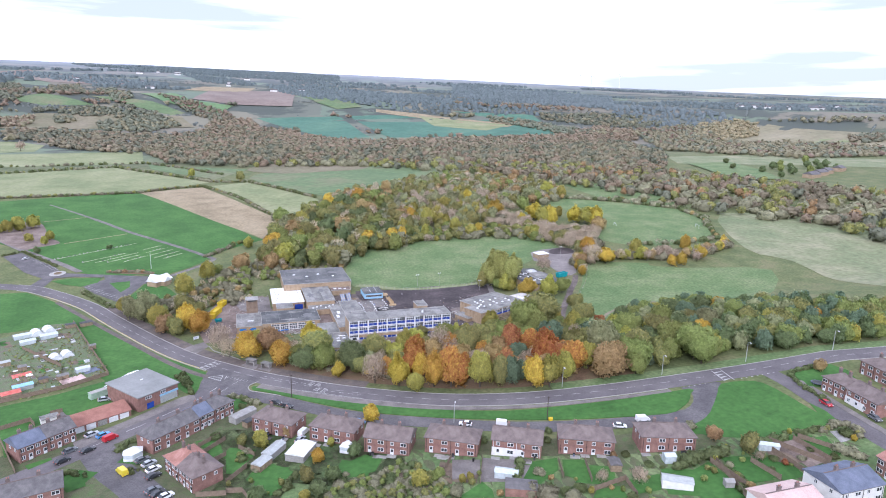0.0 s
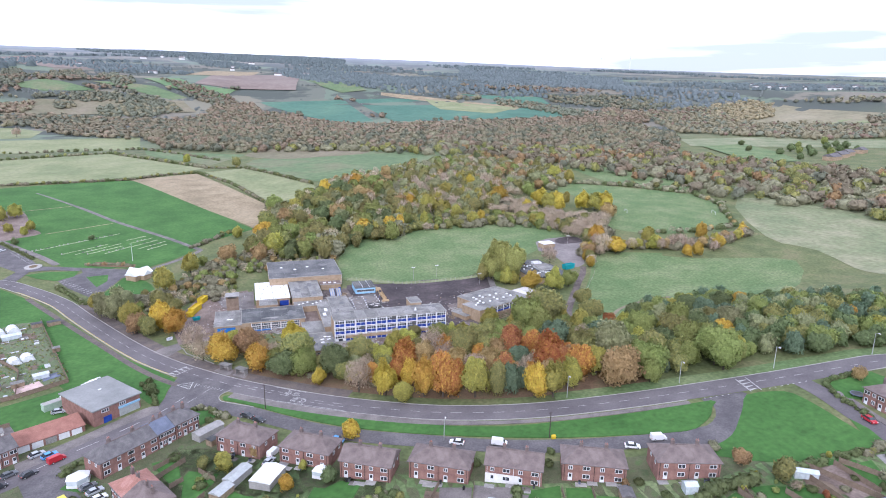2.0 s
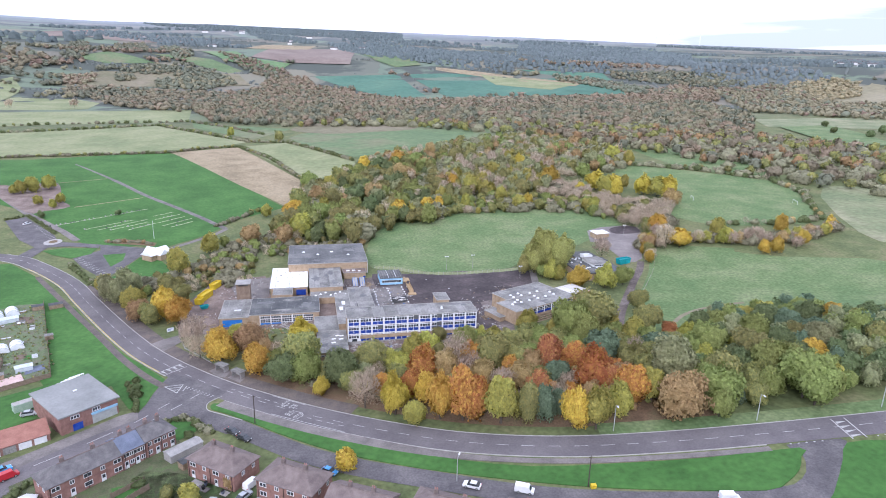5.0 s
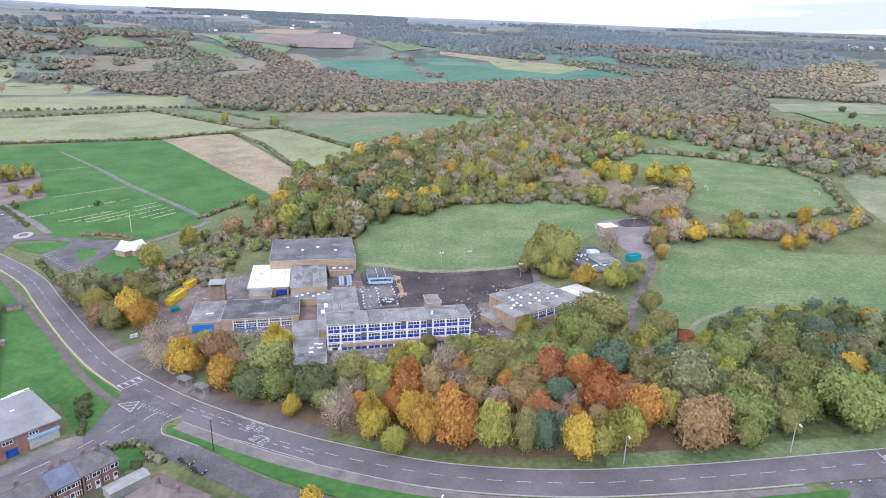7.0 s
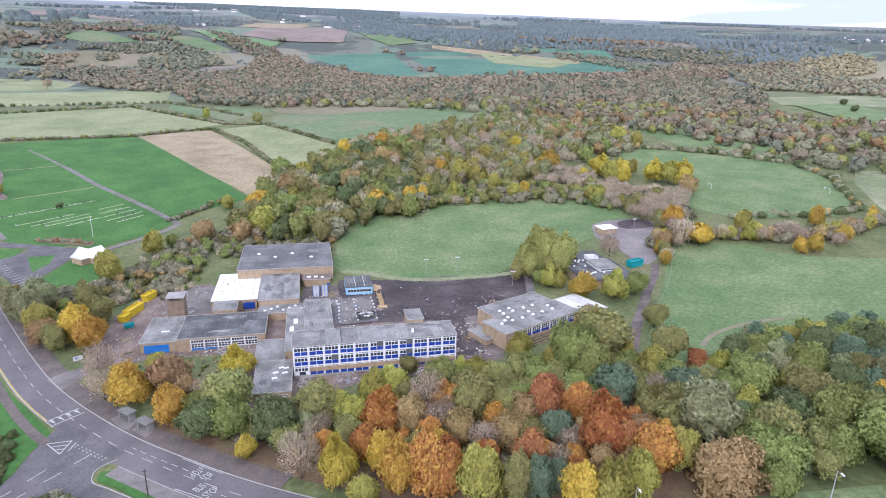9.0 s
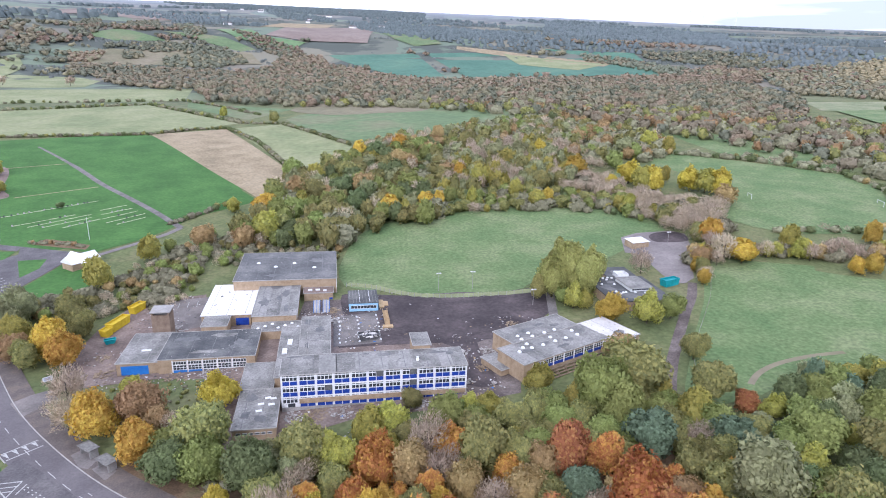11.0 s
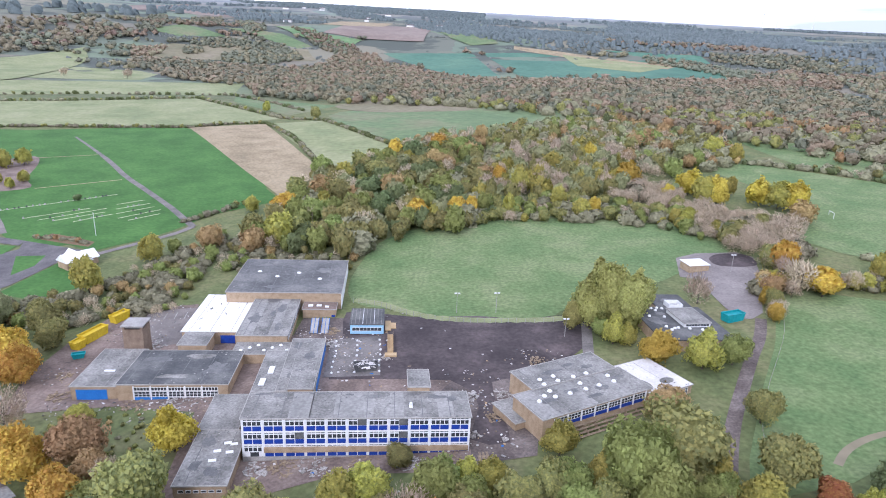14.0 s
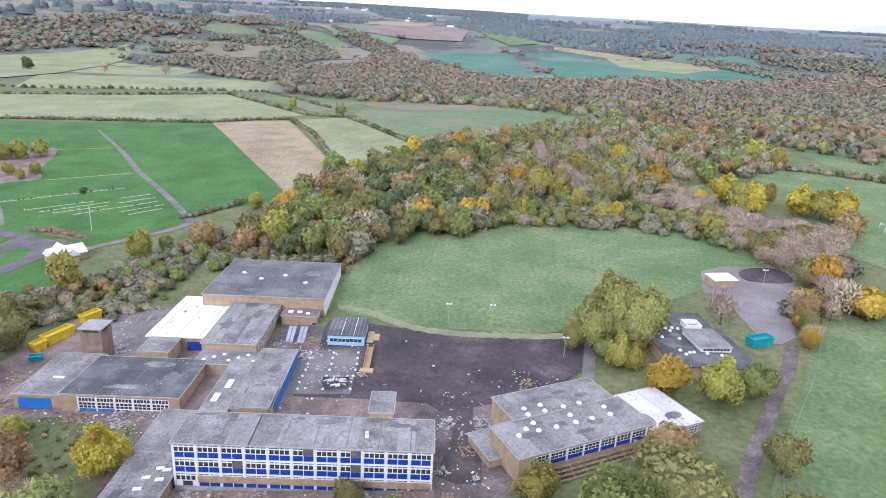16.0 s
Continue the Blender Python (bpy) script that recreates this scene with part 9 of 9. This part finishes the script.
# footpath, fences and rough grass beside the school
PATH_E = smooth_ring([(94, -28), (100, -14.6), (106, -4), (112.6, 6.3), (122.3, 19.7), (134, 35.3), (142.5, 46), (150, 58)], 4, False)
ribbon("trodden_track", smooth_ring([(164, -1), (152, -1), (140, -3), (131, -7), (125, -12)], 4, False), 0.9, 0.13, BENT_DULL, "faint trodden track across the grazing field", category="path")
ribbon("footpath", PATH_E, 1.7, 0.15, DIRT, "worn earth footpath beside the field", category="path")
drape("leaf_floor", BELT, 0.1, LITTER, "woodland floor of brown fallen leaves", 6)
drape("leaf_floor", stretch(offset(ROAD, 8.9), -40, 100) + stretch(offset(ROAD, 18), -30, 100)[::-1], 0.13, LITTER, "bank of orange-brown fallen leaves", 6)
SCHOOL_LAWN = [(-36, 2), (-16, 8), (-16, 20), (-34, 22), (-50, 20), (-48, 8)]
wood("weeds", scatter(SCHOOL_LAWN, 2.6, 79, 0.55), [("olive", 2), ("green", 2), ("scrub", 2), ("copper", 1)], 0.4, 1.2, 79, "weeds and brambles in the rough grass", 1.4, "weeds", "low")
drape("school_lawn", SCHOOL_LAWN, 0.11, GRASS, "rough grass before the workshops", 5)
post_m = Solid().tube((0, 0, -0.2), (0, 0, 1.4), 0.06, 0.06, 6).mesh("post", TIMBER)
for line, lab in (([(112, -8), (118, 4), (128, 18), (140, 33), (150, 46), (160, 62), (168, 74)], "post and wire fence beside the footpath"),):
    top = thing("wire_fence", at(*line[0]), lab, "fence")
    z0 = float(land(*line[0]))
    pts = smooth_ring(line, 5, False)
    for x, y in pts:
        put("post", post_m, top, x - line[0][0], y - line[0][1], float(land(x, y)) - z0)
    for k in (0.7, 1.25):
        w = Solid()
        for (xa, ya), (xb, yb) in zip(pts, pts[1:]):
            w.tube((xa - line[0][0], ya - line[0][1], float(land(xa, ya)) - z0 + k), (xb - line[0][0], yb - line[0][1], float(land(xb, yb)) - z0 + k), 0.02, 0.02, 4, False)
        part("wire", w, STEEL, top)

# ---- hedges and field trees ----
hedge_line([(-337, 397), (-258, 415), (-142, 428), (-109, 454)], 3.2, 2.6, 51, "thin dark hedge beside the pale field")
hedge_line([(-109, 454), (-80, 458), (-45, 385), (-16, 296), (-16, 244), (-26, 216)], 3.2, 2.6, 52, "hedge between stubble and hay field")
hedge_line([(-75, 496), (-33, 483), (30, 358)], 3.5, 3, 53, "hedge above the hay field")
hedge_line([(-413, 578), (-318, 615), (-204, 671), (-140, 590), (-75, 498)], 4.0, 5, 54, "hedge with hawthorn bushes")
hedge_line([(-172, 712), (-110, 640), (-60, 560)], 4.5, 7, 55, "ragged hedge of small trees")
hedge_line([(-510, 640), (-440, 641), (-339, 686), (-172, 714)], 4.5, 9, 56, "gappy hedge of bushes")
hedge_line([(221, 103), (257, 90), (289, 93), (325, 150), (332, 190), (300, 235), (268, 260), (229, 270)], 4.5, 4.5, 57, "hedge round the football field", (("scrub", 3), ("hedge", 2), ("copper", 1), ("bare", 1)))
hedge_line([(296, 246), (333, 208), (366, 224), (350, 280), (337, 350)], 5, 6, 58, "hedge round the far field", (("scrub", 3), ("olive", 2), ("bare", 2)))
hedge_line([(-45, 212), (-60, 190), (-70, 178)], 3, 3, 59, "low hedge by the cemetery")
for x, y, k, h in FIELD_TREES:
    plant(x, y, k, h, "trees between the fields")
row_e = smooth_ring([(160, 76), (180, 78), (200, 74), (222, 64), (245, 62), (264, 66), (280, 74)], 7, False)
wood("tree_row", row_e + [(x + 2, y + 4) for x, y in row_e], [("bare", 4), ("gold", 1.6), ("lime", 1.4), ("copper", 1.5), ("scrub", 2)], 4.5, 8, 93, "row of half-bare autumn trees between the fields", 0.85, "tree row")
for x, y, k, h in ((-98.6, 550, "lime", 11), (-42, 497, "olive", 12), (-380, 915, "bare", 16), (-560, 860, "dark", 18), (-470, 905, "bare", 14)):
    plant(x, y, k, h, "field trees")

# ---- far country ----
# far leaf colours greyed and blued: the haze of distance is put into them
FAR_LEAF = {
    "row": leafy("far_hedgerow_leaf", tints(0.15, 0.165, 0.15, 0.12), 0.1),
    "blue": leafy("far_hazed_leaf", tints(0.135, 0.165, 0.165, 0.12), 0.1),
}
# dulled tones for the far woods, with distance haze mixed into the colour
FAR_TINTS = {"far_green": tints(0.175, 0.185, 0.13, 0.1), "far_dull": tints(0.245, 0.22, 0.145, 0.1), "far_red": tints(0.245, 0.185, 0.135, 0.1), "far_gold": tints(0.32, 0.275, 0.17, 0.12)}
for i, (k, tone) in enumerate(FAR_TINTS.items()):
    KIND[k] = ("round", "distant autumn tree", 1.0)
    LEAVES[k] = leafy(k + "_leaf", tone, 0.15)
    for d in ("far", "low"):
        n_, z_, r_, c_, l_ = MASS[d]
        MASS_ARR[d, k] = [crown_data(700 + 10 * i + v, "round", n_, z_, r_, c_, l_) for v in range(3)]


def far_clumps(name, px, py, h, material, label, category, seed, lumps=2):
    """Distant crowns, each of a few leafy faces, joined."""
    nr = np.random.default_rng(seed)
    px, py, n = np.array(px), np.array(py), len(px)
    h = np.broadcast_to(h, n) * nr.uniform(0.75, 1.25, n)
    z, vs, fs, k0 = land(px, py), [], [], 0
    rows, cols = 2, 6
    for k in range(lumps):
        ox, oy = nr.normal(size=n) * h * 0.28 * k, nr.normal(size=n) * h * 0.28 * k
        for i in range(rows + 1):
            ph = math.pi * 0.5 * i / rows + 0.12
            for j in range(cols):
                th, q = 2 * math.pi * j / cols + i, h * 0.72 * nr.uniform(0.8, 1.15, n)
                vs.append(np.stack([px + ox + q * math.sin(ph) * math.cos(th), py + oy + q * math.sin(ph) * math.sin(th), z + (h - q * k * 0.2) * max(0.0, math.cos(ph)) ** 0.6 * 0.9 * nr.uniform(0.9, 1.1, n)], 1))
        base = k * (rows + 1) * cols
        for i in range(rows):
            for j in range(cols):
                fs.append([base + i * cols + j, base + (i + 1) * cols + j, base + (i + 1) * cols + (j + 1) % cols, base + i * cols + (j + 1) % cols])
        fs.append([base + j for j in range(cols)][:4])
        fs.append([base + j for j in (0, 3, 4, 5)])
    per = len(vs)
    v = np.stack(vs, 1).reshape(-1, 3)
    f = (np.array(fs)[None] + per * np.arange(n)[:, None, None]).reshape(-1, 4)
    me = bpy.data.meshes.new(name)
    me.from_pydata(v.tolist(), [], f.tolist())
    me.materials.append(material)
    me.polygons.foreach_set("use_smooth", [True] * len(me.polygons))
    return tagged(new(name, me), label, category, "", "stuff")


# gold: leaves of the sunlit hill, warm light included in their colour
FAR_TABLE = {"dark": [("far_green", 5), ("far_dull", 2)], "red": [("far_red", 4), ("far_dull", 2)], "mix": [("far_dull", 5), ("far_green", 2), ("far_red", 1)], "gold": [("far_gold", 5), ("far_dull", 1)]}
for stuff, label, ring in FAR_FIELDS:
    drape("field", ring, 1.2, stuff, label, 60, "field")
valley = scatter(VALLEY_WOOD, 14.6, 14, 0.97)
wood("wood", [q for q in valley if math.hypot(q[0] + 46, q[1] + 262) < 900], [("far_dull", 4), ("far_red", 1), ("scrub", 4), ("olive", 3.5), ("copper", 1.2), ("far_green", 1)], 8, 12, 22, "wide valley wood of brown autumn trees", 1.0, "wood", "low")
wood("wood", [q for q in valley if math.hypot(q[0] + 46, q[1] + 262) >= 900], [("scrub", 3), ("far_dull", 5), ("far_red", 2), ("far_green", 3)], 8, 12, 24, "brown autumn wood filling the far side of the valley", 1.05, "wood", "low")
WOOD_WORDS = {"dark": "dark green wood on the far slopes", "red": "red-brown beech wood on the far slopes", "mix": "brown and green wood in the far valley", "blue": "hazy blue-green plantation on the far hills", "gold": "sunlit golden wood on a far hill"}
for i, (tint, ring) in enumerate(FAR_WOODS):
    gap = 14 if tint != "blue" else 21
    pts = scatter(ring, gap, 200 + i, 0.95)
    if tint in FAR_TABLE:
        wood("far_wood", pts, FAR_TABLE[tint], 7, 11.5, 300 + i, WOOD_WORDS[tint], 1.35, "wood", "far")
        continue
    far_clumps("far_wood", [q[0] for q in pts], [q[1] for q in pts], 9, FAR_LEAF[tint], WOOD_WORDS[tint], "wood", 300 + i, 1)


OPEN_FIELDS = [ring for _, _, ring in FAR_FIELDS] + [TEAL_CROP_WEST, TEAL_CROP_EAST]


def on_open_field(x, y):
    return any(inside(x, y, ring) for ring in OPEN_FIELDS)


def far_rows(seed, count, belts):
    """Hedgerows between the far fields, and belts of wood among them."""
    nr = np.random.default_rng(seed)
    spots = {"row": [], "dark": [], "blue": [], "red": []}
    for i in range(count + belts):
        belt = i >= count
        az, r = radians(nr.uniform(-20, 58)), 1250 * ((3.0 if belt else 2.3) ** nr.random())
        cx, cy = -46 + r * math.sin(az), -262 + r * math.cos(az)
        a = nr.uniform(-0.3, 0.3) + (1.5 if not belt and nr.random() < 0.3 else 0) - az
        L, W = (nr.uniform(80, 260) * r / 1800, nr.uniform(10, 34) * r / 1800) if belt else (nr.uniform(50, 190), 1.5)
        n = int(L * W / 75) if belt else int(L / 4.5)
        u, v = nr.uniform(-L, L, n), nr.uniform(-W, W, n)
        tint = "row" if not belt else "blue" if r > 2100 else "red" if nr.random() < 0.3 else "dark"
        for p, q in zip(u, v):
            if abs(q) > W * (1.05 - (p / L) ** 2):
                continue
            x, y = cx + p * math.cos(a) - q * math.sin(a), cy + p * math.sin(a) + q * math.cos(a)
            if not on_open_field(x, y):
                spots[tint].append((x, y))
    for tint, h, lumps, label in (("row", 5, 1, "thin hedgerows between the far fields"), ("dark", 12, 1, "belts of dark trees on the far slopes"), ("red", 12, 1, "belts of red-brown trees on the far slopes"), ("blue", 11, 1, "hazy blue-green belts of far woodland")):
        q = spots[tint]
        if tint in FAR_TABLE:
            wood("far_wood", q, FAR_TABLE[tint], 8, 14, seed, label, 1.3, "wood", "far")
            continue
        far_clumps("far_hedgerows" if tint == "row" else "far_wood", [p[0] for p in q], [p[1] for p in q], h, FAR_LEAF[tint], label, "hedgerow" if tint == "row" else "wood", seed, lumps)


far_rows(71, 110, 60)
for x, y in CEDARS:
    plant(x, y, "dark", 9, "field trees")


def turbine(x, y, h):
    ob = thing("wind_turbine", at(x, y, 20), "distant white three-bladed wind turbine", "wind turbine", "wind turbines")
    part("tower", Solid().tube((0, 0, 0), (0, 0, h), 2.6, 1.6, 8), WHITE, ob)
    part("nacelle", Solid().box(-2, -4, h - 1.5, 2, 4, h + 2), WHITE, ob)
    for k in range(3):
        a = radians(90 + 120 * k + x % 60)
        part("blade", Solid().tube((0, -4.4, h), (h * 0.55 * math.cos(a), -4.4, h + h * 0.55 * math.sin(a)), 1.4, 0.4, 5), WHITE, ob)


for i in range(7):
    az = radians(10.2 + 0.75 * i)
    turbine(-46 + 4500 * math.sin(az), -262 + 4500 * math.cos(az), 46 + 4 * (i % 3))
for az in (30.6, 31.6, 34.0):
    turbine(-46 + 4450 * math.sin(radians(az)), -262 + 4450 * math.cos(radians(az)), 75)


def far_house(x, y, turn, w):
    ob = thing("far_house", at(x, y, turn), "distant pale house on the hillside", "house", "far houses")
    part("wall", Solid().box(-w, -5, -2, w, 5, 6), RENDER_W, ob)
    part("roof", Solid().add([(-w - 0.5, -5.5, 6), (w + 0.5, -5.5, 6), (w + 0.5, 5.5, 6), (-w - 0.5, 5.5, 6), (-w, 0, 10), (w, 0, 10)], [(0, 1, 5, 4), (2, 3, 4, 5), (1, 2, 5), (3, 0, 4)]), SLATE, ob)


rng_f = random.Random(81)
for i in range(46):
    az, r = radians(rng_f.uniform(43.5, 51)), rng_f.uniform(2150, 2600)
    far_house(-46 + r * math.sin(az), -262 + r * math.cos(az), rng_f.uniform(-30, 30), rng_f.uniform(6, 13))
for i in range(16):
    az, r = radians(rng_f.uniform(-12, 6)), rng_f.uniform(2300, 3400)
    far_house(-46 + r * math.sin(az), -262 + r * math.cos(az), rng_f.uniform(-30, 30), rng_f.uniform(6, 14))
for x, y, turn, L in ((640, 322, 15, 22), (672, 338, 20, 26), (700, 352, 18, 18), (742, 368, 24, 22)):
    farm = thing("farm_building", at(x, y, turn), "long brick farm building among dark trees", "farm", "farm buildings")
    part("wall", Solid().box(-L / 2, -6, -1.5, L / 2, 6, 4.5), BRICK, farm)
    part("roof", Solid().add([(-L / 2 - 0.4, -6.5, 4.5), (L / 2 + 0.4, -6.5, 4.5), (L / 2 + 0.4, 6.5, 4.5), (-L / 2 - 0.4, 6.5, 4.5), (-L / 2, 0, 8), (L / 2, 0, 8)], [(0, 1, 5, 4), (2, 3, 4, 5), (1, 2, 5), (3, 0, 4)]), SLATE, farm)
farm_trees = [(600 + 14 * i + 9 * ((i * 5) % 4), 330 + 5.5 * i + 16 * ((i * 3) % 5)) for i in range(14)]
wood("farm_trees", farm_trees, [("dark", 4), ("green", 1)], 8, 13, 91, "dark evergreen trees round the farm", 0.9)

drape("rough_grass", [(100, -22), (108, -8), (118, 6), (128, 20), (142, 38), (152, 52), (162, 66), (176, 78), (206, 62), (160, -2), (124, -18)], 0.085, PITCH, "grass between the footpath and the grazing field", 6)

# the western slopes beyond the pastures
WEST_WOOD = [(-958, 1392), (-746, 1667), (-587, 1522), (-652, 1386), (-683, 1224), (-752, 1068)]
WEST_FIELD = [(-728, 1031), (-661, 1162), (-633, 1342), (-555, 1181), (-497, 827), (-510, 700)]
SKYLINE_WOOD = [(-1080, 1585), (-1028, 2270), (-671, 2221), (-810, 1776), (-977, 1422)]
drape("field", WEST_FIELD, 1.2, PASTURE, "pale green pasture below the western woods", 60, "field")
wood("far_wood", scatter(WEST_WOOD, 21, 95, 0.8), FAR_TABLE["mix"], 10, 17, 96, "brown and green woods on the western slopes", 1.4, "wood", "far")
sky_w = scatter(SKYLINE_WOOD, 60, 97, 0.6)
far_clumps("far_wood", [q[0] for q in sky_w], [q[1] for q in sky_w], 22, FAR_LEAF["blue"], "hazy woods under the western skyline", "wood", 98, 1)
